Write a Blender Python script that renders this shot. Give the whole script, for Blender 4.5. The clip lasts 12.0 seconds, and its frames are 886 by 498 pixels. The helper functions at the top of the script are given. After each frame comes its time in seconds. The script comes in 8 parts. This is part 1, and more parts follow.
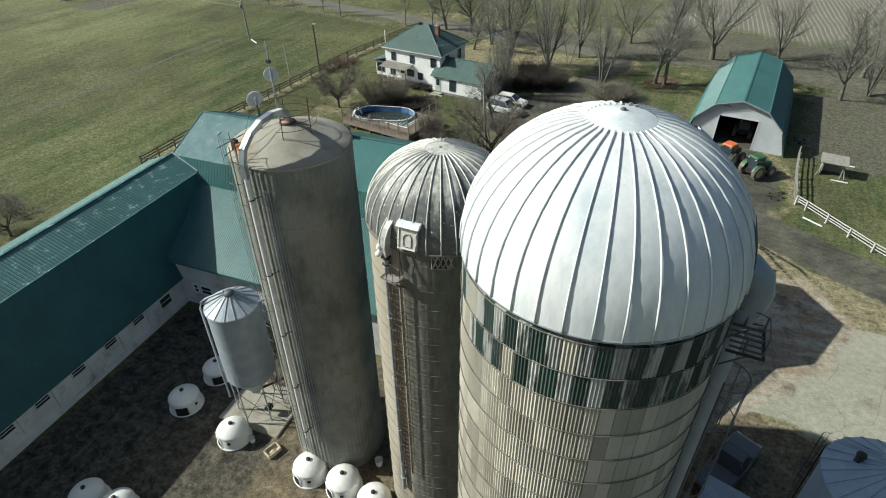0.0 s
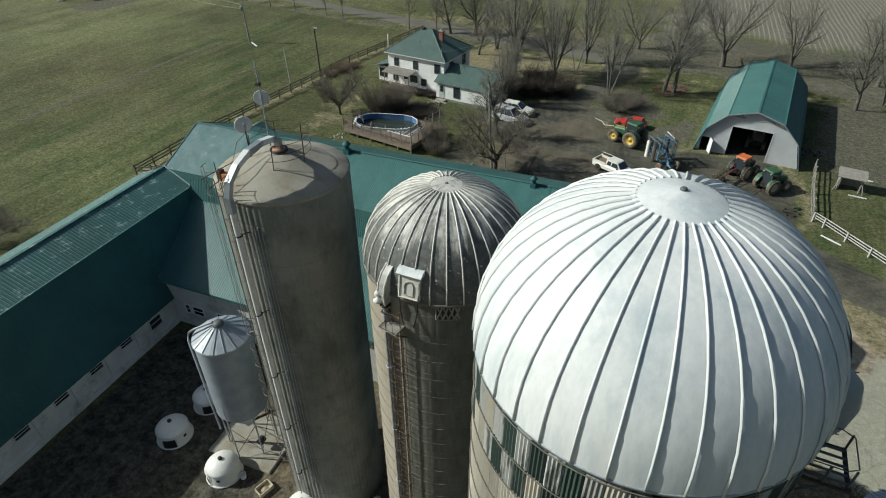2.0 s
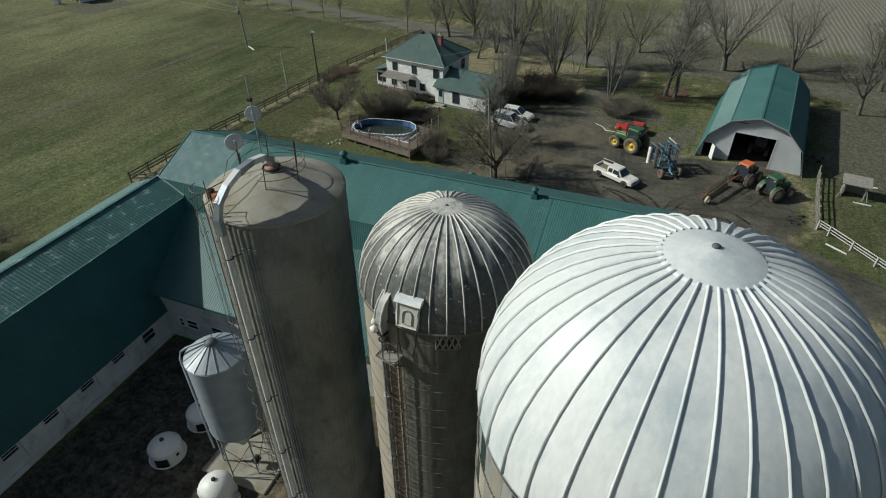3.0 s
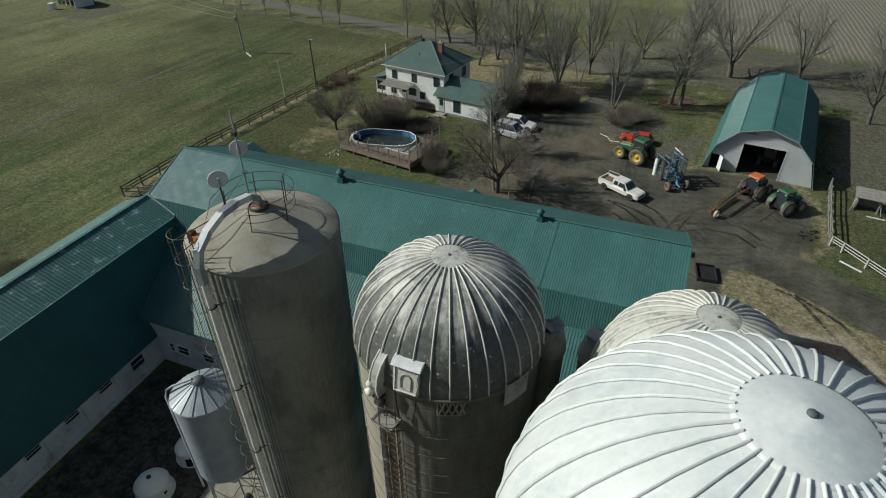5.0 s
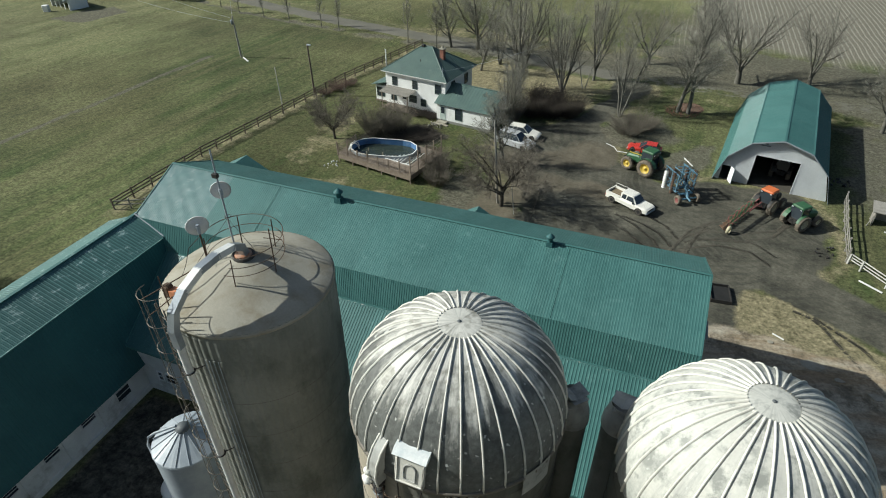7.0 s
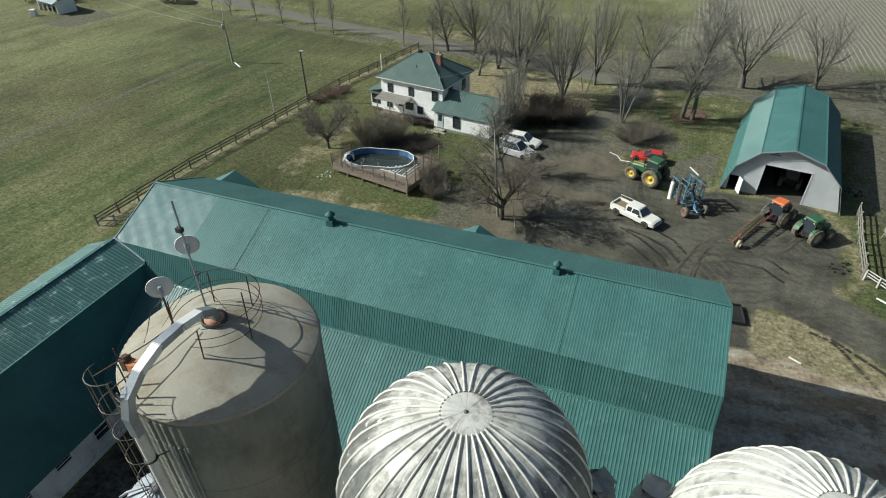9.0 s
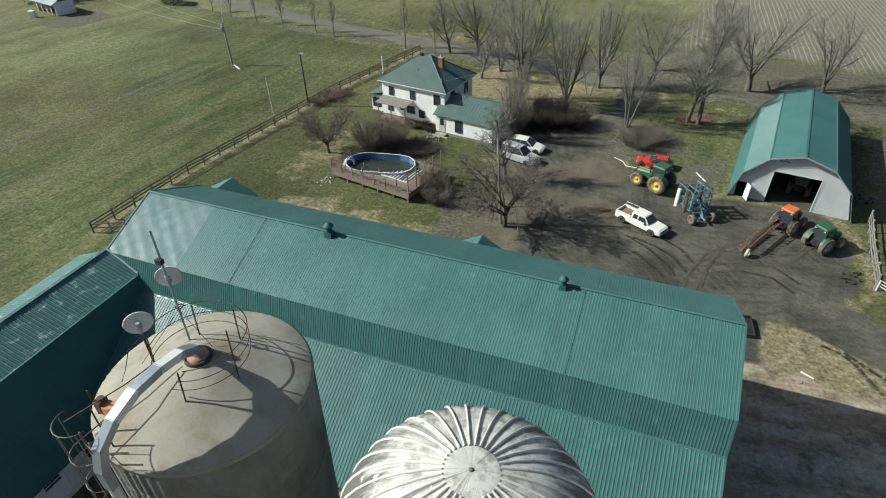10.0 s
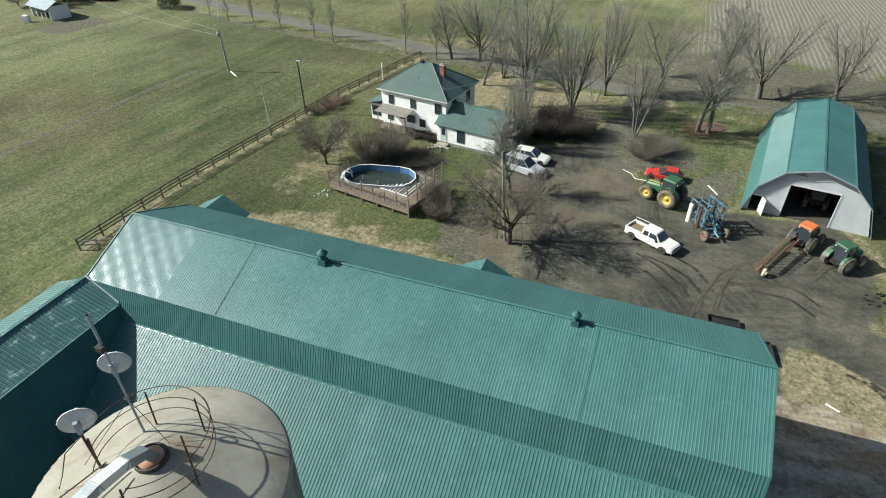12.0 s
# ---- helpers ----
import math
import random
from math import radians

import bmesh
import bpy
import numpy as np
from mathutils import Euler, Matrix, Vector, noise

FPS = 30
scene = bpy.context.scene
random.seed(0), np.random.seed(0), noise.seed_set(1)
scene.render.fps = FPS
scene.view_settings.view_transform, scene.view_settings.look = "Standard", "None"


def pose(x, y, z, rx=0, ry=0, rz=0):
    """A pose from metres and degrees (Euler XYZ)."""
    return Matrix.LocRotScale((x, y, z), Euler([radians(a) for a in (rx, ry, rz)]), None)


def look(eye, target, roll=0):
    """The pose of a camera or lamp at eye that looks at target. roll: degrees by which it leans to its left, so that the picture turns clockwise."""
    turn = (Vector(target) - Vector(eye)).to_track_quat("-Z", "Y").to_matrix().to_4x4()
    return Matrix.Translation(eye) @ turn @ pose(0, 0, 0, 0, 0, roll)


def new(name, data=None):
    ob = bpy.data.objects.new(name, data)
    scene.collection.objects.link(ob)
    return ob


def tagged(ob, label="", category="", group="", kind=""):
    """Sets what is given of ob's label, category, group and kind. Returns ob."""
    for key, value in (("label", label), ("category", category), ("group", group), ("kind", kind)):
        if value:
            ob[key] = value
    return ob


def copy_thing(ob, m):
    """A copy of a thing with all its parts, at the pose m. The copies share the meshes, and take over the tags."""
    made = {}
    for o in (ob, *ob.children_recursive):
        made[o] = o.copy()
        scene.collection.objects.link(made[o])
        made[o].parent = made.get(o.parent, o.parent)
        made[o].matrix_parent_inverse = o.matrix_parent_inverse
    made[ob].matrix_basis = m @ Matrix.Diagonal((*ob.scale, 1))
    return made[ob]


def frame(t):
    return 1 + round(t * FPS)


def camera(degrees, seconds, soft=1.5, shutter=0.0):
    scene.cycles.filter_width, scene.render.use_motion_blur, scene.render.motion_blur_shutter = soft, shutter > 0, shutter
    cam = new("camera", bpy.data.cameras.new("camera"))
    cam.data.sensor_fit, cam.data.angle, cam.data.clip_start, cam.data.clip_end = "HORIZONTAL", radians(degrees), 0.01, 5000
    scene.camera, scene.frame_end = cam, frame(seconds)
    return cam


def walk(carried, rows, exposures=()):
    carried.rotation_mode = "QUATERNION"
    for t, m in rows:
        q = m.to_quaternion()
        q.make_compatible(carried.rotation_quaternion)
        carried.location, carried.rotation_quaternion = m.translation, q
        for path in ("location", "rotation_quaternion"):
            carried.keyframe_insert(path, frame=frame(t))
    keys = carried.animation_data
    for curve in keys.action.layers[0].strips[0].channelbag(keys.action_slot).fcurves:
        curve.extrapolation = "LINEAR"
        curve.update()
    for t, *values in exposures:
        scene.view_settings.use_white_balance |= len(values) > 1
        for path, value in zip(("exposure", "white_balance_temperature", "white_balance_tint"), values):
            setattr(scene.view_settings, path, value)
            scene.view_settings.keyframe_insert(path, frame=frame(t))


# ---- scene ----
cam = camera(75.0, 12.0, soft=1.05)
PATH = [
    (0, (0.016, -0.414, 30.367), (-0.569, 1.095, 29.192), -0.5),
    (0.5, (-0.22, 0.163, 30.396), (-0.81, 1.67, 29.221), -0.4),
    (1, (-0.502, 0.749, 30.398), (-1.093, 2.254, 29.222), -0.3),
    (1.5, (-0.788, 1.34, 30.39), (-1.377, 2.847, 29.215), -0.2),
    (2, (-1.017, 1.925, 30.411), (-1.608, 3.432, 29.235), -0.2),
    (2.5, (-1.243, 2.444, 30.453), (-1.832, 3.952, 29.279), -0.2),
    (3, (-1.463, 2.983, 30.507), (-2.051, 4.493, 29.334), -0.2),
    (5, (-2.313, 5.037, 30.726), (-2.903, 6.548, 29.556), -0.3),
    (5.5, (-2.561, 5.576, 30.771), (-3.152, 7.087, 29.601), -0.3),
    (6, (-2.851, 6.152, 30.818), (-3.438, 7.663, 29.648), -0.3),
    (6.5, (-3.153, 6.767, 30.826), (-3.74, 8.278, 29.655), -0.3),
    (7, (-3.482, 7.407, 30.816), (-4.07, 8.917, 29.645), -0.2),
    (7.5, (-3.785, 8.029, 30.796), (-4.37, 9.541, 29.624), -0.2),
    (9.5, (-4.826, 10.578, 30.766), (-5.405, 12.091, 29.592), -0.4),
    (10, (-5.085, 11.203, 30.721), (-5.669, 12.714, 29.548), -0.4),
    (10.5, (-5.338, 11.832, 30.678), (-5.923, 13.343, 29.507), -0.5),
    (11, (-5.597, 12.473, 30.632), (-6.182, 13.985, 29.462), -0.5),
    (11.5, (-5.863, 13.131, 30.594), (-6.449, 14.644, 29.425), -0.5),
    (12, (-6.128, 13.789, 30.579), (-6.717, 15.302, 29.409), -0.5),
]
walk(cam, [(t, look(eye, target, roll)) for t, eye, target, roll in PATH],
     [(t, e, 6150, 1) for t, e in ((0, 0.32), (1.0, 0.10), (2.0, -0.13), (3.0, -0.43), (5.0, -0.46), (5.5, -0.37), (6.5, 0.08), (7.5, 0.15), (9.5, 0.25), (10.5, 0.36), (11.2, 0.47), (12.0, 0.60))])

# ---- world and sun ----
SUN_RUN = Vector((1.36, 0.40, -1.0))
world = bpy.data.worlds.new("world")
scene.world = world
world.use_nodes = True
wn = world.node_tree.nodes
sky = wn.new("ShaderNodeTexSky")
sky.sky_type = "NISHITA"
sky.sun_disc = False
sky.sun_elevation = math.atan2(1.0, math.hypot(1.36, 0.40))
sky.sun_rotation = math.atan2(-1.36, -0.40)
sky.altitude, sky.air_density, sky.dust_density = 100, 1.0, 2.5
wn["Background"].inputs[1].default_value = 0.068
world.node_tree.links.new(sky.outputs[0], wn["Background"].inputs[0])
lamp = bpy.data.lights.new("sun", "SUN")
lamp.energy, lamp.angle, lamp.color = 5.3, radians(0.55), (1.0, 0.955, 0.89)
sun = new("sun", lamp)
sun.matrix_world = Matrix.Translation((0, 0, 60)) @ SUN_RUN.to_track_quat("-Z", "Y").to_matrix().to_4x4()

# ---- mesh helpers ----
RNG = random.Random(7)


class Form:
    """Collects vertices and faces of one mesh."""

    def __init__(self):
        self.v, self.f, self.smooth = [], [], []

    def add(self, verts, faces, smooth=False, m=None):
        n = len(self.v)
        self.v += [tuple(m @ Vector(p)) for p in verts] if m else [tuple(p) for p in verts]
        self.f += [tuple(i + n for i in f) for f in faces]
        self.smooth += [smooth] * len(faces)
        return self

    def box(self, x0, x1, y0, y1, z0, z1, m=None, taper=0.0):
        a, b = taper * (x1 - x0) / 2, taper * (y1 - y0) / 2
        v = [(x0, y0, z0), (x1, y0, z0), (x1, y1, z0), (x0, y1, z0),
             (x0 + a, y0 + b, z1), (x1 - a, y0 + b, z1), (x1 - a, y1 - b, z1), (x0 + a, y1 - b, z1)]
        return self.add(v, [(3, 2, 1, 0), (4, 5, 6, 7), (0, 1, 5, 4), (1, 2, 6, 5), (2, 3, 7, 6), (3, 0, 4, 7)], m=m)

    def soft_box(self, x0, x1, y0, y1, z0, z1, r=0.03, m=None):
        """A box whose upright and top edges are cut off by r."""
        xs, ys = (x0, x0 + r, x1 - r, x1), (y0, y0 + r, y1 - r, y1)
        ring = [(xs[1], ys[0]), (xs[2], ys[0]), (xs[3], ys[1]), (xs[3], ys[2]), (xs[2], ys[3]), (xs[1], ys[3]), (xs[0], ys[2]), (xs[0], ys[1])]
        cx, cy = (x0 + x1) / 2, (y0 + y1) / 2
        top = [(x - math.copysign(r, x - cx), y - math.copysign(r, y - cy)) for x, y in ring]
        v = [(x, y, z0) for x, y in ring] + [(x, y, z1 - r) for x, y in ring] + [(x, y, z1) for x, y in top]
        f = [tuple(reversed(range(8))), tuple(range(16, 24))]
        for k in (0, 8):
            f += [(k + i, k + (i + 1) % 8, k + 8 + (i + 1) % 8, k + 8 + i) for i in range(8)]
        return self.add(v, f, m=m)

    def prism(self, outline, y0, y1, m=None, smooth=False):
        """An outline in x and z, drawn out along y."""
        n = len(outline)
        v = [(x, y0, z) for x, z in outline] + [(x, y1, z) for x, z in outline]
        f = [tuple(range(n)), tuple(reversed(range(n, 2 * n)))]
        self.add(v, f, m=m)
        return self.add(v, [(i, i + n, (i + 1) % n + n, (i + 1) % n) for i in range(n)], smooth, m)

    def tube(self, points, r, seg=6, caps=True, smooth=True, m=None):
        """A round bar along points; r may be one radius or one a point."""
        pts = [Vector(p) for p in points]
        rs = r if isinstance(r, (list, tuple)) else [r] * len(pts)
        v, f = [], []
        for i, p in enumerate(pts):
            d = (pts[min(i + 1, len(pts) - 1)] - pts[max(i - 1, 0)]).normalized()
            up = Vector((0, 0, 1)) if abs(d.z) < 0.9 else Vector((1, 0, 0))
            a = d.cross(up).normalized()
            b = a.cross(d)
            v += [p + (a * math.cos(2 * math.pi * k / seg) + b * math.sin(2 * math.pi * k / seg)) * rs[i] for k in range(seg)]
        for i in range(len(pts) - 1):
            f += [(i * seg + k, i * seg + (k + 1) % seg, (i + 1) * seg + (k + 1) % seg, (i + 1) * seg + k) for k in range(seg)]
        self.add(v, f, smooth, m)
        if caps:
            n = len(v) - seg
            self.add(v, [tuple(reversed(range(seg))), tuple(range(n, n + seg))], False, m)
        return self

    def ring(self, c, radius, r, seg=24, side=4, a0=0.0, a1=2 * math.pi, m=None):
        """A round bar bent into a level ring or arc."""
        pts = [(c[0] + radius * math.cos(a0 + (a1 - a0) * i / seg), c[1] + radius * math.sin(a0 + (a1 - a0) * i / seg), c[2]) for i in range(seg + 1)]
        return self.tube(pts, r, side, caps=False, m=m)

    def lathe(self, profile, seg=32, a0=0.0, a1=2 * math.pi, smooth=True, m=None):
        """A profile of (radius, height) turned round the upright axis."""
        whole = abs(a1 - a0 - 2 * math.pi) < 1e-6
        cols = seg if whole else seg + 1
        v = [(r * math.cos(a0 + (a1 - a0) * k / seg), r * math.sin(a0 + (a1 - a0) * k / seg), z) for r, z in profile for k in range(cols)]
        f = []
        for i in range(len(profile) - 1):
            for k in range(seg):
                k2 = (k + 1) % cols
                f.append((i * cols + k, i * cols + k2, (i + 1) * cols + k2, (i + 1) * cols + k))
        return self.add(v, f, smooth, m)

    def sheet(self, fn, nu, nv, smooth=True, m=None):
        """A surface fn(u, v) over the unit square."""
        v = [fn(i / nu, j / nv) for j in range(nv + 1) for i in range(nu + 1)]
        f = [(j * (nu + 1) + i, j * (nu + 1) + i + 1, (j + 1) * (nu + 1) + i + 1, (j + 1) * (nu + 1) + i) for j in range(nv) for i in range(nu)]
        return self.add(v, f, smooth, m)

    def mesh(self, name, material):
        me = bpy.data.meshes.new(name)
        me.from_pydata(self.v, [], self.f)
        me.polygons.foreach_set("use_smooth", self.smooth)
        if material:
            me.materials.append(material)
        me.update()
        return me


def part(name, form, material, parent=None, label=""):
    """Links a form, or a mesh that is there already, as one object under its thing."""
    ob = new(name, form.mesh(name, material) if isinstance(form, Form) else form)
    ob.parent = parent
    return tagged(ob, label)


def thing(name, label, category, x=0.0, y=0.0, z=0.0, rz=0.0, group="", kind=""):
    ob = new(name)
    ob.matrix_basis = pose(x, y, z, 0, 0, rz)
    return tagged(ob, label, category, group, kind)


# ---- materials ----
def nodes_of(name):
    m = bpy.data.materials.new(name)
    m.use_nodes = True
    t = m.node_tree
    return m, t, t.nodes["Principled BSDF"]


def link(t, a, b):
    t.links.new(a, b)


def noise_node(t, scale, detail=4.0, rough=0.6, stretch=(1, 1, 1)):
    geo = t.nodes.new("ShaderNodeNewGeometry")
    mp = t.nodes.new("ShaderNodeMapping")
    mp.inputs["Scale"].default_value = stretch
    tex = t.nodes.new("ShaderNodeTexNoise")
    tex.inputs["Scale"].default_value, tex.inputs["Detail"].default_value, tex.inputs["Roughness"].default_value = scale, detail, rough
    link(t, geo.outputs["Position"], mp.inputs[0])
    link(t, mp.outputs[0], tex.inputs[0])
    return tex.outputs[0]


def ramp(t, value, stops):
    r = t.nodes.new("ShaderNodeValToRGB")
    e = r.color_ramp.elements
    while len(e) < len(stops):
        e.new(0.5)
    for el, (p, c) in zip(e, stops):
        el.position = p
        el.color = (*c, 1) if isinstance(c, tuple) else (c, c, c, 1)
    link(t, value, r.inputs[0])
    return r.outputs[0]


def mixed(t, fac, a, b, mode="MIX"):
    n = t.nodes.new("ShaderNodeMix")
    n.data_type, n.blend_type = "RGBA", mode
    for value, socket in ((fac, n.inputs[0]), (a, n.inputs[6]), (b, n.inputs[7])):
        if isinstance(value, tuple):
            socket.default_value = (*value, 1)
        elif isinstance(value, (int, float)):
            socket.default_value = value if socket == n.inputs[0] else (value, value, value, 1)
        else:
            link(t, value, socket)
    return n.outputs[2]


def surface(name, c1, c2, rough=0.7, metal=0.0, scale=1.2, grain=25.0, bump=0.15, depth=0.01, stain=None, stain_scale=0.6, stain_at=(0.5, 0.7),
            stretch=(1, 1, 1), vary=0.0, rough_vary=0.12, spec=0.4):
    """A weathered surface: two tones over large patches, fine grain, stains, relief, and a change of tone from piece to piece."""
    m, t, b = nodes_of(name)
    big = noise_node(t, scale, 5, 0.6, stretch)
    fine = noise_node(t, grain, 4, 0.6, stretch)
    col = mixed(t, ramp(t, big, [(0.35, 0.0), (0.65, 1.0)]), c1, c2)
    col = mixed(t, 0.35, col, ramp(t, fine, [(0.25, 0.55), (0.75, 1.0)]), "MULTIPLY")
    if stain:
        s = noise_node(t, stain_scale, 8, 0.7, stretch)
        col = mixed(t, ramp(t, s, [(stain_at[0], 0.0), (stain_at[1], 1.0)]), col, stain)
    if vary:
        info = t.nodes.new("ShaderNodeObjectInfo")
        col = mixed(t, 1.0, col, ramp(t, info.outputs["Random"], [(0.0, 1.0 - vary), (1.0, 1.0)]), "MULTIPLY")
    link(t, col, b.inputs["Base Color"])
    link(t, ramp(t, fine, [(0.2, max(0.05, rough - rough_vary)), (0.8, min(1.0, rough + rough_vary))]), b.inputs["Roughness"])
    b.inputs["Metallic"].default_value = metal
    b.inputs["Specular IOR Level"].default_value = spec
    if bump:
        bp = t.nodes.new("ShaderNodeBump")
        bp.inputs["Strength"].default_value, bp.inputs["Distance"].default_value = bump, depth
        link(t, fine, bp.inputs["Height"])
        link(t, bp.outputs[0], b.inputs["Normal"])
    return m


TEAL = surface("teal_roof_steel", (0.053, 0.143, 0.134), (0.068, 0.169, 0.158), 0.46, 0.0, 0.35, 3.2, 0.05, 0.012, (0.14, 0.25, 0.242), 0.9, (0.60, 0.82), vary=0.12, spec=0.36)
TEAL_WORN = surface("specked_teal_roof_steel", (0.062, 0.148, 0.140), (0.078, 0.175, 0.165), 0.5, 0.0, 0.35, 3.2, 0.05, 0.012, (0.30, 0.41, 0.39), 3.2, (0.575, 0.64), stretch=(1, 0.45, 1), vary=0.2)
TEAL_DARK = surface("dull_teal_steel", (0.039, 0.110, 0.114), (0.048, 0.132, 0.134), 0.55, 0.0, 0.5, 9, 0.08, 0.01, (0.07, 0.18, 0.175), 1.1, (0.62, 0.8), vary=0.08, spec=0.2)
TEAL_TRIM = surface("teal_trim", (0.055, 0.165, 0.15), (0.075, 0.20, 0.185), 0.45, scale=2)
# sun glints put into the colour: paler teal with whitish patches
LIGHT_SHEET = surface("pale_glint_roof_sheet", (0.135, 0.225, 0.22), (0.19, 0.275, 0.27), 0.30, 0, 0.8, 1.7, 0.5, 0.03, (0.26, 0.33, 0.32), 1.5, (0.56, 0.72), vary=0.14)
def dented(m, px, py, tilt, rough):
    """Rows of shallow dents over the purlins, which glint where they face the sun."""
    t, b = m.node_tree, m.node_tree.nodes["Principled BSDF"]
    geo = t.nodes.new("ShaderNodeNewGeometry")
    sep = t.nodes.new("ShaderNodeSeparateXYZ")
    link(t, geo.outputs["Position"], sep.inputs[0])
    waves = []
    for k, p in ((0, px), (1, py)):
        mul = t.nodes.new("ShaderNodeMath")
        mul.operation = "MULTIPLY"
        mul.inputs[1].default_value = 2 * math.pi / p
        link(t, sep.outputs[k], mul.inputs[0])
        sn = t.nodes.new("ShaderNodeMath")
        sn.operation = "SINE"
        link(t, mul.outputs[0], sn.inputs[0])
        waves.append(sn.outputs[0])
    both = t.nodes.new("ShaderNodeMath")
    both.operation = "MULTIPLY"
    link(t, waves[0], both.inputs[0])
    link(t, waves[1], both.inputs[1])
    uneven = t.nodes.new("ShaderNodeMath")
    uneven.operation = "MULTIPLY_ADD"
    uneven.inputs[1].default_value = 1.6
    link(t, noise_node(t, 1.5, 5, 0.7), uneven.inputs[0])
    link(t, both.outputs[0], uneven.inputs[2])
    bp = t.nodes.new("ShaderNodeBump")
    bp.inputs["Strength"].default_value, bp.inputs["Distance"].default_value = 1.0, tilt
    link(t, uneven.outputs[0], bp.inputs["Height"])
    link(t, bp.outputs[0], b.inputs["Normal"])
    for l in list(b.inputs["Roughness"].links):
        t.links.remove(l)
    b.inputs["Roughness"].default_value = rough


dented(LIGHT_SHEET, 1.25, 1.1, 0.011, 0.27)
WHITE_PAINT = surface("white_painted_siding", (0.79, 0.79, 0.765), (0.86, 0.86, 0.835), 0.6, scale=0.8, stain=(0.55, 0.53, 0.48), stain_at=(0.6, 0.85))
WHITEWASH = surface("worn_whitewashed_wall", (0.60, 0.60, 0.575), (0.74, 0.74, 0.71), 0.85, scale=0.7, stain=(0.28, 0.26, 0.22), stain_at=(0.52, 0.75))
CONCRETE = surface("grey_silo_concrete", (0.19, 0.195, 0.172), (0.27, 0.27, 0.24), 0.9, 0, 0.5, 14, 0.35, 0.02, (0.105, 0.112, 0.094), 0.6, (0.46, 0.66), (1, 1, 0.6))
CONCRETE_TAN = surface("tan_silo_concrete", (0.30, 0.265, 0.205), (0.37, 0.33, 0.26), 0.9, 0, 0.5, 14, 0.3, 0.02, (0.15, 0.14, 0.11), 0.55, (0.50, 0.70), (1, 1, 0.25))
CAP_CONCRETE = surface("silo_cap_concrete", (0.29, 0.272, 0.222), (0.36, 0.338, 0.278), 0.9, 0, 0.6, 18, 0.3, 0.015, (0.215, 0.185, 0.13), 0.9, (0.47, 0.66))
STAVE = surface("pale_concrete_stave", (0.50, 0.455, 0.37), (0.60, 0.56, 0.465), 0.85, 0, 0.8, 16, 0.3, 0.01, (0.34, 0.32, 0.27), 1.2, (0.55, 0.8), (1, 1, 0.4), vary=0.42)
STAVE_GREEN = surface("dark_green_stave", (0.035, 0.062, 0.054), (0.062, 0.098, 0.083), 0.8, 0, 1.5, 16, 0.3, 0.01, (0.22, 0.22, 0.20), 4.5, (0.57, 0.66), (1, 1, 0.16), vary=0.5)
STAVE_WHITE = surface("white_stave", (0.48, 0.48, 0.45), (0.60, 0.60, 0.56), 0.8, 0, 1.5, 16, 0.3, 0.01, (0.10, 0.11, 0.10), 5.0, (0.50, 0.60), (1, 1, 0.14), vary=0.5)
DOME_NEW = surface("galvanised_dome_sheet", (0.69, 0.71, 0.70), (0.77, 0.782, 0.77), 0.48, 0.0, 0.5, 12, 0.1, 0.008, (0.44, 0.50, 0.52), 1.3, (0.50, 0.72), (1, 1, 0.18), vary=0.07)
DOME_OLD = surface("stained_galvanised_dome_sheet", (0.60, 0.585, 0.53), (0.72, 0.70, 0.64), 0.58, 0.0, 0.7, 14, 0.15, 0.01, (0.30, 0.29, 0.25), 2.2, (0.48, 0.62), vary=0.10)

def round_noise(t, centre, scale, along, detail=8, rough=0.72):
    """Noise laid round an upright axis and drawn out downwards, as rain draws stains."""
    geo = t.nodes.new("ShaderNodeNewGeometry")
    off = t.nodes.new("ShaderNodeVectorMath")
    off.operation = "SUBTRACT"
    off.inputs[1].default_value = (*centre, 0)
    link(t, geo.outputs["Position"], off.inputs[0])
    sep = t.nodes.new("ShaderNodeSeparateXYZ")
    link(t, off.outputs[0], sep.inputs[0])
    neg = t.nodes.new("ShaderNodeMath")
    neg.operation = "MULTIPLY"
    neg.inputs[1].default_value = -1.0
    link(t, sep.outputs[1], neg.inputs[0])
    ang = t.nodes.new("ShaderNodeMath")
    ang.operation = "ARCTAN2"
    link(t, sep.outputs[0], ang.inputs[0])
    link(t, neg.outputs[0], ang.inputs[1])
    xyz = t.nodes.new("ShaderNodeCombineXYZ")
    for k, (src, f) in enumerate(((ang.outputs[0], 2.8), (sep.outputs[2], along))):
        mul = t.nodes.new("ShaderNodeMath")
        mul.operation = "MULTIPLY"
        mul.inputs[1].default_value = f
        link(t, src, mul.inputs[0])
        link(t, mul.outputs[0], xyz.inputs[k])
    tex = t.nodes.new("ShaderNodeTexNoise")
    tex.inputs["Scale"].default_value, tex.inputs["Detail"].default_value, tex.inputs["Roughness"].default_value = scale, detail, rough
    link(t, xyz.outputs[0], tex.inputs[0])
    return tex.outputs[0]


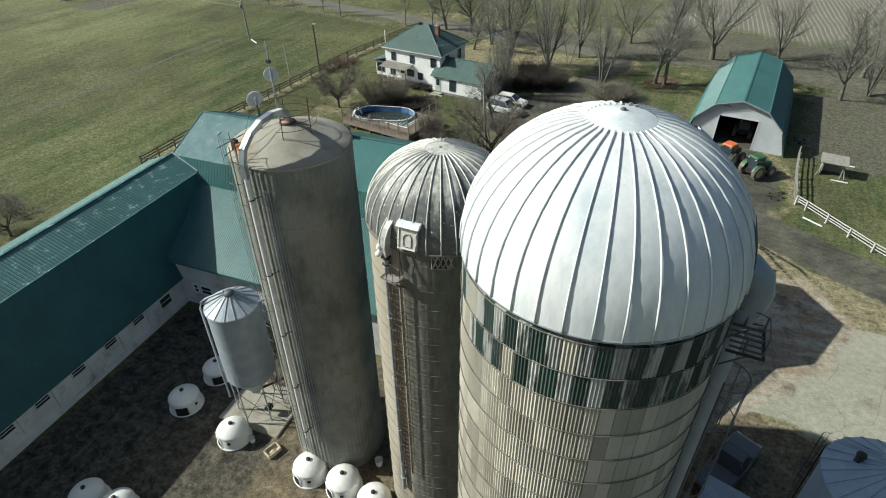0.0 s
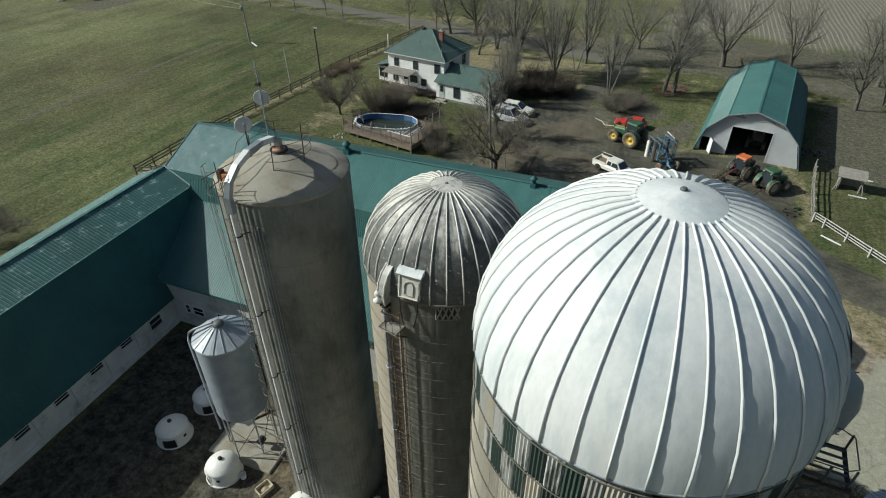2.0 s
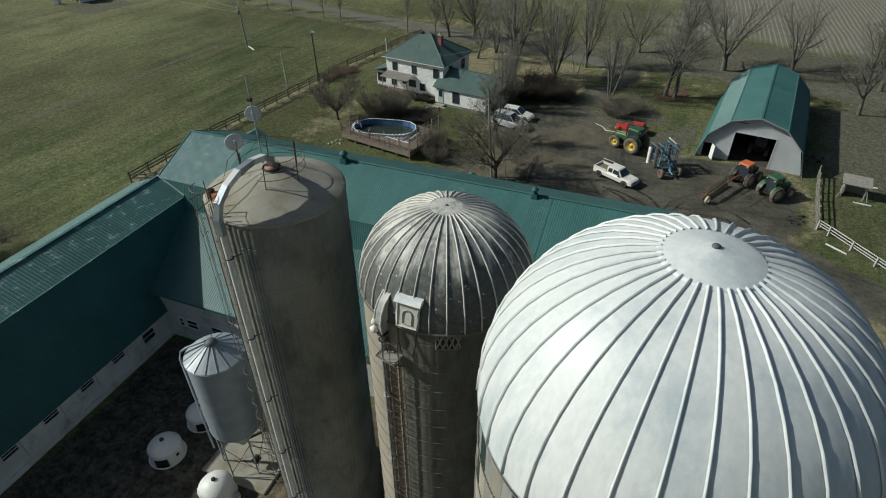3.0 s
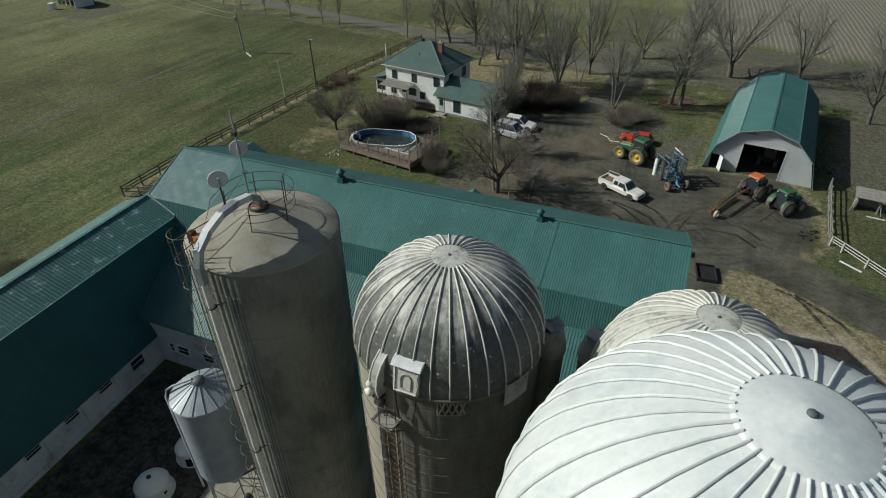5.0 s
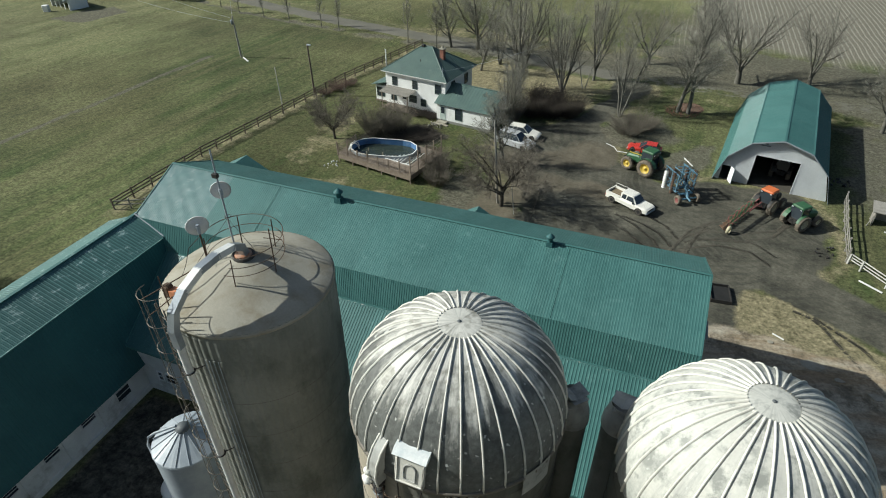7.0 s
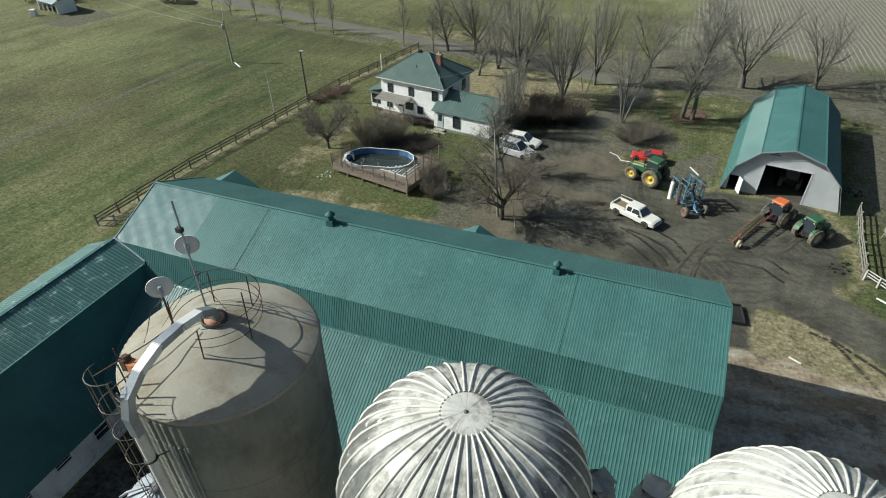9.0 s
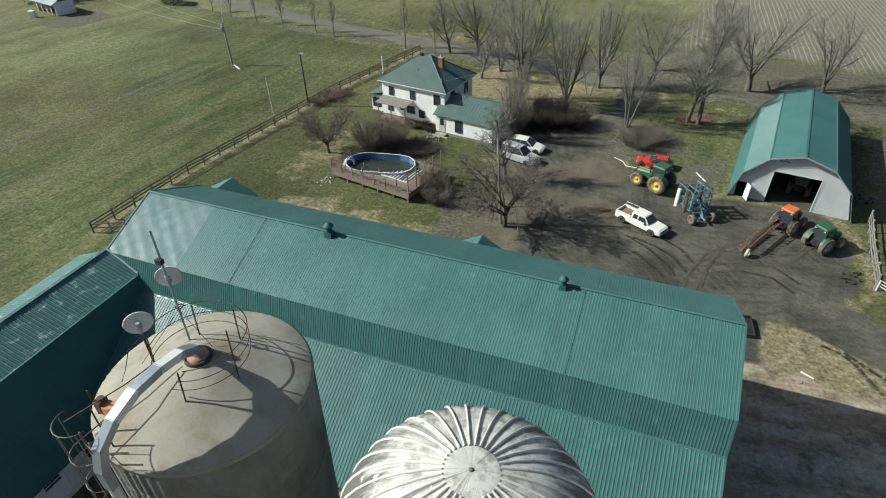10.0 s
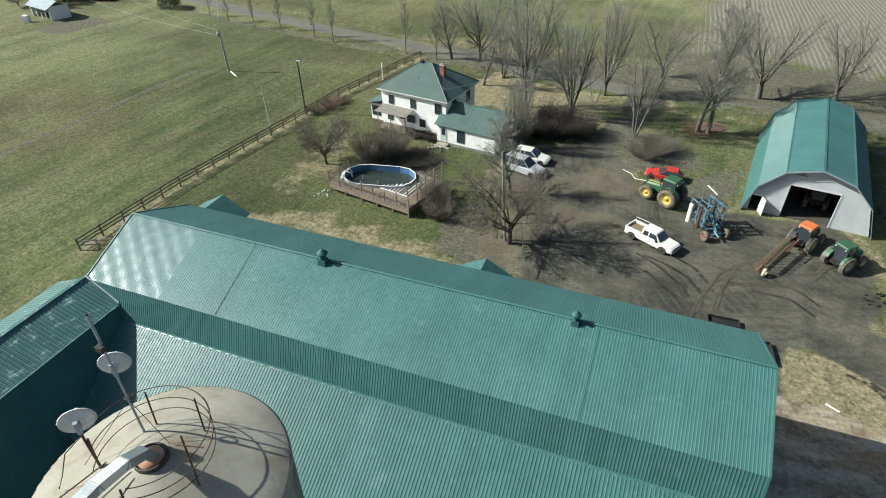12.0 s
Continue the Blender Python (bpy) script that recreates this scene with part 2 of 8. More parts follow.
def lichen_dome(m, centre, z0, z1, dark, amount=0.93, level=1.22):
    """Dark lichen with a ragged, streaked edge over the lower sheets of an old dome, and pale droppings on it."""
    t, b = m.node_tree, m.node_tree.nodes["Principled BSDF"]
    old = b.inputs["Base Color"].links[0].from_socket
    old = mixed(t, ramp(t, round_noise(t, centre, 3.4, 0.22, 6), [(0.50, 0.0), (0.68, 0.55)]), old, tuple(0.5 * c + 0.12 for c in dark))
    geo = t.nodes.new("ShaderNodeNewGeometry")
    sep = t.nodes.new("ShaderNodeSeparateXYZ")
    link(t, geo.outputs["Position"], sep.inputs[0])
    rng_ = t.nodes.new("ShaderNodeMapRange")
    for i, v in ((1, z0), (2, z1), (3, 1.0), (4, 0.0)):
        rng_.inputs[i].default_value = v
    link(t, sep.outputs[2], rng_.inputs[0])
    add = t.nodes.new("ShaderNodeMath")
    add.operation = "MULTIPLY_ADD"
    add.inputs[1].default_value = 1.9
    link(t, round_noise(t, centre, 1.5, 0.42), add.inputs[0])
    link(t, rng_.outputs[0], add.inputs[2])
    sub = t.nodes.new("ShaderNodeMapRange")
    for i, v in ((1, level), (2, level + 0.30), (3, 0.0), (4, amount)):
        sub.inputs[i].default_value = v
    link(t, add.outputs[0], sub.inputs[0])
    grit = mixed(t, ramp(t, noise_node(t, 5.5, 7, 0.8), [(0.38, 0.0), (0.66, 1.0)]), dark, tuple(1.9 * c + 0.03 for c in dark))
    col = mixed(t, sub.outputs[0], old, grit)
    spot = ramp(t, noise_node(t, 6.5, 2, 0.5), [(0.675, 0.0), (0.71, 0.9)])
    col = mixed(t, spot, col, (0.50, 0.50, 0.47))
    link(t, col, b.inputs["Base Color"])


S1, S2, S3, S4 = (-13.92, 18.03), (-6.88, 17.21), (0.28, 17.78), (-0.47, 9.27)
def stain_shade_wall(m, centre, edge, dark):
    """Dark stain and painted shade round most of a wall, ending in a ragged upright edge beside a pale strip."""
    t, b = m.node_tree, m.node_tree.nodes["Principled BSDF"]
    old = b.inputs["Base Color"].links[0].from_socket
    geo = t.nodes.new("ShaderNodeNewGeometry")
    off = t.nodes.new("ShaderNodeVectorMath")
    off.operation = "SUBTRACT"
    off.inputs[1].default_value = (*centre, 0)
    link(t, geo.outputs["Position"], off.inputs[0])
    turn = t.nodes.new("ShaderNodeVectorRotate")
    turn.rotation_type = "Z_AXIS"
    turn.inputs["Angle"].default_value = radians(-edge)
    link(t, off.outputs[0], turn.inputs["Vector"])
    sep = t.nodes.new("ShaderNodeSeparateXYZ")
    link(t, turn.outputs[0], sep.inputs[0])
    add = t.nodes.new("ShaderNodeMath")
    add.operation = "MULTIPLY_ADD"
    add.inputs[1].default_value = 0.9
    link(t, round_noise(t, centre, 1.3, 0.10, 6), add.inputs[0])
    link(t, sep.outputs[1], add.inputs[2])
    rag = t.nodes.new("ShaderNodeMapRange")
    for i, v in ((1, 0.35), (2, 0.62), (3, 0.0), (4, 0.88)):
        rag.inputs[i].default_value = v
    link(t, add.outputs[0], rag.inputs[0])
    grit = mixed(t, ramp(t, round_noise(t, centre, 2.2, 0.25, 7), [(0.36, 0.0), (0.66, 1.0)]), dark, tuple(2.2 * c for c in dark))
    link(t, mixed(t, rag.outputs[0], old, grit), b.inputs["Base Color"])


# stain, with the wall's shaded side darkened in the colour too
stain_shade_wall(CONCRETE_TAN, S2, -101, (0.058, 0.060, 0.050))
lichen_dome(DOME_OLD, S2, 18.4, 21.2, (0.050, 0.053, 0.049), 0.95, 1.06)
DOME_GREY = surface("dull_galvanised_dome_sheet", (0.54, 0.53, 0.48), (0.66, 0.65, 0.59), 0.6, 0.0, 0.7, 14, 0.2, 0.012, (0.27, 0.275, 0.25), 1.6, (0.50, 0.62), vary=0.10)
lichen_dome(DOME_GREY, S3, 17.2, 20.4, (0.20, 0.205, 0.185), 0.8, 1.45)
RIB_OLD = surface("worn_pale_rib", (0.56, 0.545, 0.49), (0.68, 0.66, 0.60), 0.5, 0.0, 1.2, 14, 0.15, 0.01, (0.26, 0.26, 0.24), 3.0, (0.55, 0.72))
RIB_GREY = surface("pale_grey_rib", (0.60, 0.58, 0.52), (0.70, 0.68, 0.61), 0.55, 0.0, 1.2, 14, 0.15, 0.01, (0.34, 0.34, 0.30), 2.5, (0.55, 0.70))
CHUTE_SHEET = surface("dented_grey_sheet", (0.34, 0.34, 0.32), (0.46, 0.46, 0.43), 0.5, 0.0, 1.6, 6, 0.5, 0.03, (0.20, 0.20, 0.18), 2.0, (0.50, 0.66))
GALV = surface("galvanised_steel", (0.30, 0.335, 0.37), (0.38, 0.415, 0.445), 0.4, 0.0, 1.5, 20, 0.05, 0.005, vary=0.1)
GALV_PIPE = surface("white_plastic_pipe", (0.62, 0.62, 0.60), (0.70, 0.70, 0.68), 0.5, 0.0, 2, 20, 0.05, 0.005)
DUCT = surface("blue_grey_duct_steel", (0.30, 0.33, 0.36), (0.38, 0.41, 0.44), 0.4, 0.5, 2, 20, 0.05, 0.005)
RUST = surface("rusty_iron", (0.08, 0.055, 0.04), (0.14, 0.09, 0.06), 0.8, 0.2, 3, 30)
DARK_IRON = surface("dark_iron", (0.03, 0.03, 0.03), (0.06, 0.055, 0.05), 0.6, 0.4, 3, 30)
HOOP = surface("steel_hoop", (0.13, 0.115, 0.095), (0.20, 0.18, 0.15), 0.7, 0.1, 3, 30)
HUT_SHELL = surface("off_white_plastic", (0.72, 0.71, 0.66), (0.80, 0.79, 0.74), 0.45, 0, 1.2, 12, 0.05, 0.005, (0.45, 0.42, 0.35), 1.6, (0.62, 0.85))
GAP = surface("dark_gap", (0.012, 0.012, 0.012), (0.02, 0.02, 0.02), 0.95, bump=0)
HOUSE_ROOF = surface("green_house_roof_steel", (0.080, 0.127, 0.112), (0.10, 0.153, 0.135), 0.45, 0, 0.6, 6, 0.05, 0.01, (0.14, 0.18, 0.168), 0.9, (0.6, 0.8), vary=0.08)
SHED_SIDE = surface("white_ribbed_steel_siding", (0.54, 0.56, 0.57), (0.62, 0.64, 0.65), 0.5, 0.0, 0.8, 12, 0.05, 0.005, (0.50, 0.49, 0.46), 0.8, (0.6, 0.85), vary=0.05)
WOOD = surface("weathered_deck_wood", (0.20, 0.155, 0.12), (0.29, 0.24, 0.19), 0.85, 0, 2.5, 30, 0.3, 0.01, vary=0.25)
FENCE_WOOD = surface("dark_weathered_fence_wood", (0.11, 0.085, 0.065), (0.17, 0.14, 0.11), 0.9, 0, 3, 30, 0.3, 0.01, vary=0.25)
GREY_WOOD = surface("grey_weathered_wood", (0.27, 0.25, 0.22), (0.36, 0.34, 0.30), 0.9, 0, 3, 30, 0.3, 0.01, vary=0.2)
BARK = surface("grey_brown_bark", (0.10, 0.096, 0.08), (0.165, 0.156, 0.13), 0.95, 0, 2, 20, 0.4, 0.02)
TWIG = surface("pale_grey_twig", (0.235, 0.225, 0.185), (0.325, 0.31, 0.255), 0.95, bump=0)
BROWN_TWIG = surface("grey_brown_twig", (0.125, 0.11, 0.086), (0.20, 0.175, 0.14), 0.95, bump=0)
DARK_BARK = surface("dark_wet_bark", (0.045, 0.04, 0.032), (0.09, 0.08, 0.064), 0.95, 0, 2, 20, 0.4, 0.02)
DISH_GREY = surface("pale_grey_dish", (0.54, 0.545, 0.55), (0.63, 0.635, 0.64), 0.5, 0, 2, 20, 0.03, 0.004)
DULL_STEEL = surface("dull_dark_sheet_steel", (0.085, 0.095, 0.10), (0.13, 0.14, 0.145), 0.6, 0.0, 1.5, 20, 0.05, 0.005)
BIRCH = surface("pale_birch_bark", (0.42, 0.40, 0.35), (0.55, 0.52, 0.46), 0.9, 0, 2, 20, 0.3, 0.01, (0.08, 0.07, 0.06), 3, (0.6, 0.68))
BRICK = surface("red_chimney_brick", (0.22, 0.095, 0.065), (0.31, 0.14, 0.10), 0.9, 0, 3, 30, 0.3, 0.01, vary=0.3)


def glass_material(name, tint=(0.02, 0.025, 0.03)):
    m, t, b = nodes_of(name)
    n = noise_node(t, 0.8, 2)
    link(t, mixed(t, n, tint, tuple(c * 2.2 for c in tint)), b.inputs["Base Color"])
    b.inputs["Roughness"].default_value = 0.05
    b.inputs["Specular IOR Level"].default_value = 0.7
    return m


GLASS = glass_material("dark_window_glass")

# ---- ground ----
def seg_dist(px, py, pts, closed=False):
    """Distance from the grid points to a line of points."""
    best = np.full(px.shape, 1e9)
    n = len(pts)
    for i in range(n if closed else n - 1):
        (ax, ay), (bx, by) = pts[i], pts[(i + 1) % n]
        dx, dy = bx - ax, by - ay
        k = np.clip(((px - ax) * dx + (py - ay) * dy) / (dx * dx + dy * dy), 0, 1)
        best = np.minimum(best, np.hypot(px - ax - k * dx, py - ay - k * dy))
    return best


def inside(px, py, pts):
    """Signed distance to a closed outline, positive inside."""
    odd = np.zeros(px.shape, bool)
    n = len(pts)
    for i in range(n):
        (ax, ay), (bx, by) = pts[i], pts[(i + 1) % n]
        if ay != by:
            odd ^= ((ay > py) != (by > py)) & (px < (bx - ax) * (py - ay) / (by - ay) + ax)
    d = seg_dist(px, py, pts, True)
    return np.where(odd, d, -d)


def soft(d, width):
    return np.clip(d / width + 0.5, 0, 1)


def axis(core0, core1, step, far0, far1):
    mid = list(np.arange(core0, core1 + 0.01, step))
    out, s, a = [], step, core1
    while a < far1:
        s *= 1.35
        a += s
        out.append(a)
    low, s, a = [], step, core0
    while a > far0:
        s *= 1.35
        a -= s
        low.append(a)
    return np.array(low[::-1] + mid + out)


ROAD = [(-400, 178), (-190, 142), (-98.7, 121.7), (-80.7, 116.5), (-65.3, 112.4), (-52.6, 109.8), (-30, 104), (-10.5, 99.6), (4, 98.2), (21.6, 98), (60, 96), (400, 85)]
YARD = [(-20, 75), (-20.5, 66), (-15.5, 60), (-13.5, 52), (-14, 44), (-12, 41), (5, 41), (6, 50), (10, 52.5), (14, 57.5), (13.8, 66), (12, 69), (4, 69.5), (0, 66.5), (-6, 70), (-8, 74), (-10, 79), (-7.5, 86), (-5.6, 93), (-5, 98.5), (-9.6, 99), (-10.3, 90), (-12.9, 82), (-16, 77.5)]
DRIVE = [(6, 54.5), (12, 52), (20.6, 46.3), (34, 38), (70, 18)]
PAD = [(7.6, 31.5), (7.8, 38.0), (9.0, 41.5), (11.0, 42.6), (13, 41.3), (22, 38.6), (40, 34), (40, 21.5), (15, 27.4), (9.5, 29.2)]
BARE = [(0.5, 43.5), (6.5, 43.5), (8.8, 42), (7.8, 38), (7.6, 31.5), (9.3, 29.4), (15, 27.6), (40, 21.7), (40, -20), (3.8, -20), (3.8, 24), (0.5, 24)]
MUD = [(-31.5, 24.3), (-18, 24.3), (-17.5, 12), (-20, 5), (-20, -8), (-31.5, -8)]
PADDOCK = [(-31.5, 24.4), (4, 24.4), (4, -20), (-31.5, -20)]
STUBBLE = [(-5.5, 112), (-5, 122), (-2, 140), (6, 420), (600, 420), (600, 100), (40, 112), (25, 116.5), (16, 118.5), (8, 120), (-2, 120)]
LITTER = [(-44, 102), (-30, 101), (-21, 98), (-12, 98), (-5, 99.5), (0, 98.5), (16, 96), (26, 92), (40, 100), (40, 112), (0, 112), (-25, 110), (-44, 113)]
LAWN = [(-51, 42), (-49, 68), (-47, 83), (-44, 102), (-20, 100), (-16, 80), (-21, 66), (-14, 52), (-14, 41), (-45, 41)]
ROUGH = [(-47, 101), (-47, 107), (-20, 103), (-9, 108), (24, 104), (24, 113), (-6, 116), (-40, 119), (-60, 113)]


def build_ground():
    xs, ys = axis(-130, 45, 0.9, -3000, 3000), axis(-12, 180, 0.9, -3000, 4000)
    X, Y = np.meshgrid(xs, ys)
    wob = np.array([noise.noise(Vector((x * 0.33, y * 0.33, 0))) for x, y in zip(X.ravel(), Y.ravel())]).reshape(X.shape)
    big = np.array([noise.noise(Vector((x * 0.06, y * 0.06, 3))) for x, y in zip(X.ravel(), Y.ravel())]).reshape(X.shape)
    j = wob * 1.1
    road = soft(2.1 - seg_dist(X, Y, ROAD) + j * 0.25, 0.8) * np.clip(1.0 - (X + 14) / 12, 0.45, 1.0)
    yard = np.maximum(soft(inside(X, Y, YARD) + j, 2.4), soft(2.6 - seg_dist(X, Y, DRIVE) + j * 0.5, 1.6))
    pad = soft(inside(X, Y, PAD) + j * 0.4, 0.5)
    pad = np.maximum(pad, 0.72 * soft(inside(X, Y, [(1.3, 43.4), (9.2, 42.2), (8.0, 38), (7.8, 31.3), (9.5, 28.8), (1.3, 26)]) + j, 1.0))
    mud = soft(inside(X, Y, MUD) + j, 3.0)
    mud = np.maximum(mud, soft(inside(X, Y, [(-34.2, 70.6), (-31, 68.0), (-28.5, 68.4), (-27.2, 69.6), (-30, 71.6)]) + 0.6 * j + 0.4, 1.0))
    churn = soft(inside(X, Y, [(0.6, 44.5), (6, 45.5), (14, 44.5), (18, 40), (14, 34), (10, 29), (2.5, 24), (0.6, 26)]) + j, 2.0)
    brown = np.maximum.reduce([soft(inside(X, Y, [(-15.4, 69), (-10, 75.5), (-5.5, 71), (-8.5, 67.6), (-13, 66.8)]) + j, 2.5), soft(inside(X, Y, [(-13.2, 64.5), (-6.5, 64.8), (-5, 61.3), (-12.5, 61.2)]) + j, 2.5),
                               0.8 * soft(inside(X, Y, [(-19.5, 69), (-14.6, 67.8), (-13.2, 61), (-14.5, 53), (-19.5, 53.5)]) + j, 2.5)])
    paddock = np.maximum(soft(inside(X, Y, PADDOCK) + j, 2.0), soft(inside(X, Y, BARE) + j, 1.5))
    stubble = soft(inside(X, Y, STUBBLE) + 3 * j - 2.0, 16.0)
    edge = np.maximum.reduce([0.6 * soft(1.4 - np.abs(inside(X, Y, YARD) + 0.8) + j, 3.0), 0.5 * soft(1.6 - np.abs(seg_dist(X, Y, ROAD) - 4.8) + j, 3.5), 0.5 * soft(inside(X, Y, ROUGH) + j, 3.0),
                              0.55 * soft(1.5 - seg_dist(X, Y, [(-52.4, 41.7), (-52, 54.3), (-50.4, 68.5), (-48.8, 82.9), (-44.6, 103.2)]) + j, 1.5),
                              soft(3.4 - np.abs(inside(X, Y, PAD) + 2.2) + j, 2.0), soft(inside(X, Y, [(1.2, 43), (3.5, 49.5), (7, 50.5), (12, 48.8), (16.5, 44.5), (13, 42), (9, 43)]) + j + 0.5, 2.0), 0.8 * soft(5 - np.abs(X + 42) + 2 * j, 6) * (Y < 40),
                              0.72 * soft(inside(X, Y, [(-36, 87), (-22, 84.5), (-12, 84), (-11, 97), (-32, 102)]) + 2 * j, 4.0), 0.58 * soft(inside(X, Y, [(-49, 42), (-20, 42), (-15, 51), (-20, 54), (-34, 56), (-48, 52)]) + 2 * j, 4.0),
                              0.5 * soft(inside(X, Y, [(-44, 57), (-39, 57), (-37, 72), (-44, 74)]) + 2 * j, 3.0)])
    lawn = np.maximum(soft(inside(X, Y, LAWN) + j, 4.0), 0.5 * soft(4 - np.abs(seg_dist(X, Y, ROAD) - 9), 6))
    garden = soft(inside(X, Y, [(-123.2, 93.7), (-114.7, 92.9), (-112.7, 103.8), (-118.8, 105.9), (-122, 100)]) + j, 1.5)
    litter = np.maximum.reduce([garden, 0.8 * soft(1.0 - seg_dist(X, Y, [(-105, 117), (-90, 112.6), (-76, 109.5), (-60, 107), (-47, 104.5)]) + 1.5 * j, 2.0), 0.75 * soft(inside(X, Y, [(-7, 103), (25, 102), (45, 103), (45, 112), (25, 116.5), (8, 120.5), (-6, 121)]) + 1.5 * j, 4.0), 0.62 * soft(inside(X, Y, [(15.2, 66), (17, 80), (18.5, 93), (30, 97), (40, 90), (40, 72), (24, 66)]) + 1.5 * j, 5.0), 0.9 * soft(inside(X, Y, LITTER) + 1.5 * j, 5.0), 0.8 * soft(inside(X, Y, [(-10.5, 74.5), (-3, 75.5), (0.5, 78.5), (-3.5, 84), (-9.0, 83)]) + 1.2 * j + 0.6, 4.0), 0.7 * soft(inside(X, Y, [(-4, 70), (2.6, 69), (4.4, 74), (4.6, 80), (1, 77), (-3, 73)]) + j, 3.0), 0.8 * soft(inside(X, Y, [(-38, 64), (-28, 65), (-27, 70), (-37, 70)]) + j, 2.5), 1.0 * soft(0.5 - seg_dist(X, Y, [(-77.8, 48), (-77.6, 54.3), (-76.9, 70), (-76.1, 85.2)]), 1.2), 0.8 * soft(inside(X, Y, [(-22, 52), (-13, 51), (-13.5, 60), (-24, 62)]) + j, 3.0)])
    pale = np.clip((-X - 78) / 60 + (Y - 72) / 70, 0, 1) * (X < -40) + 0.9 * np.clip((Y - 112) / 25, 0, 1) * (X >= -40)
    Z = wob * 0.05 + big * 0.12 * (1 - yard) * (1 - pad)
    Z -= 0.35 * np.exp(-((seg_dist(X, Y, ROAD) - 5.6) / 1.3) ** 2) * (Y > 80)
    Z += 0.10 * road
    near = (X > -45) & (X < 6) & (Y > -5) & (Y < 45)
    Z = np.where(near, wob * 0.03, Z)
    Z -= 0.02
    nx, ny = len(xs), len(ys)
    me = bpy.data.meshes.new("ground")
    idx = np.arange(nx * ny).reshape(ny, nx)
    faces = np.stack([idx[:-1, :-1], idx[:-1, 1:], idx[1:, 1:], idx[1:, :-1]], -1).reshape(-1, 4)
    me.from_pydata(np.stack([X, Y, Z], -1).reshape(-1, 3).tolist(), [], faces.tolist())
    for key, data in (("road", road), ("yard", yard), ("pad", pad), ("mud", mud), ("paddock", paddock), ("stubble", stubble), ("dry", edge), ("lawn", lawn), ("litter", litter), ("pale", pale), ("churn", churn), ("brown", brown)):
        me.attributes.new(key, "FLOAT", "POINT").data.foreach_set("value", data.ravel().astype(np.float32))
    me.polygons.foreach_set("use_smooth", [True] * len(me.polygons))
    m, t, b = nodes_of("ground_cover")

    def attr(key):
        n = t.nodes.new("ShaderNodeAttribute")
        n.attribute_name = key
        return n.outputs["Fac"]

    def mask(key, scale, amount, lo=0.4, hi=0.6):
        """A zone's mask with its edge broken up by noise."""
        add = t.nodes.new("ShaderNodeMath")
        add.operation = "MULTIPLY_ADD"
        add.inputs[1].default_value = amount
        link(t, noise_node(t, scale, 6, 0.7), add.inputs[0])
        link(t, attr(key), add.inputs[2])
        sub = t.nodes.new("ShaderNodeMath")
        sub.operation = "SUBTRACT"
        link(t, add.outputs[0], sub.inputs[0])
        sub.inputs[1].default_value = amount / 2
        return ramp(t, sub.outputs[0], [(lo, 0.0), (hi, 1.0)])

    big_n, mid_n, fine_n, tiny_n = noise_node(t, 0.028, 5, 0.6), noise_node(t, 0.16, 7, 0.7), noise_node(t, 1.3, 6, 0.7), noise_node(t, 9, 4, 0.7)
    green = mixed(t, ramp(t, mid_n, [(0.35, 0.0), (0.7, 1.0)]), (0.050, 0.083, 0.025), (0.090, 0.115, 0.043))
    green = mixed(t, ramp(t, big_n, [(0.45, 0.0), (0.62, 0.75)]), green, (0.165, 0.155, 0.072))
    def streak(angle, across, along, detail=6):
        """Noise drawn out along a direction over the ground."""
        geo_ = t.nodes.new("ShaderNodeNewGeometry")
        mp = t.nodes.new("ShaderNodeMapping")
        mp.inputs["Rotation"].default_value = (0, 0, radians(-angle))
        mp2 = t.nodes.new("ShaderNodeMapping")
        mp2.inputs["Scale"].default_value = (along, across, 1)
        tex = t.nodes.new("ShaderNodeTexNoise")
        tex.inputs["Scale"].default_value, tex.inputs["Detail"].default_value, tex.inputs["Roughness"].default_value = 1.0, detail, 0.7
        link(t, geo_.outputs["Position"], mp.inputs[0])
        link(t, mp.outputs[0], mp2.inputs[0])
        link(t, mp2.outputs[0], tex.inputs[0])
        return tex.outputs[0]
    green = mixed(t, ramp(t, streak(88, 0.065, 0.02, 5), [(0.46, 0.0), (0.62, 0.80)]), green, (0.170, 0.175, 0.082))
    green = mixed(t, ramp(t, streak(86, 0.40, 0.035), [(0.42, 0.0), (0.64, 0.8)]), green, (0.170, 0.164, 0.082))
    green = mixed(t, ramp(t, streak(82, 1.4, 0.10), [(0.50, 0.0), (0.72, 0.6)]), green, (0.052, 0.068, 0.028))
    green = mixed(t, mixed(t, 1.0, attr("lawn"), ramp(t, noise_node(t, 0.32, 8, 0.75), [(0.46, 0.0), (0.64, 0.75)]), "MULTIPLY"), green, (0.165, 0.142, 0.072))
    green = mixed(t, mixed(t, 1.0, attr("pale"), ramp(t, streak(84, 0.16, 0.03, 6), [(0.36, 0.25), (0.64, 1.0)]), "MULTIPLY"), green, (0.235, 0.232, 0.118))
    green = mixed(t, mixed(t, 1.0, attr("lawn"), 0.45, "MULTIPLY"), green, (0.068, 0.082, 0.030))
    green = mixed(t, 0.6, green, ramp(t, fine_n, [(0.32, 0.42), (0.66, 1.30)]), "MULTIPLY")
    green = mixed(t, 1.0, green, ramp(t, noise_node(t, 0.042, 4, 0.6), [(0.36, 0.58), (0.64, 1.12)]), "MULTIPLY")
    dry = mixed(t, ramp(t, fine_n, [(0.3, 0.0), (0.7, 1.0)]), (0.115, 0.105, 0.058), (0.33, 0.285, 0.175))
    col = mixed(t, mask("dry", 0.5, 0.9), green, dry)
    litter = mixed(t, ramp(t, fine_n, [(0.3, 0.0), (0.7, 1.0)]), (0.080, 0.075, 0.058), (0.162, 0.150, 0.115))
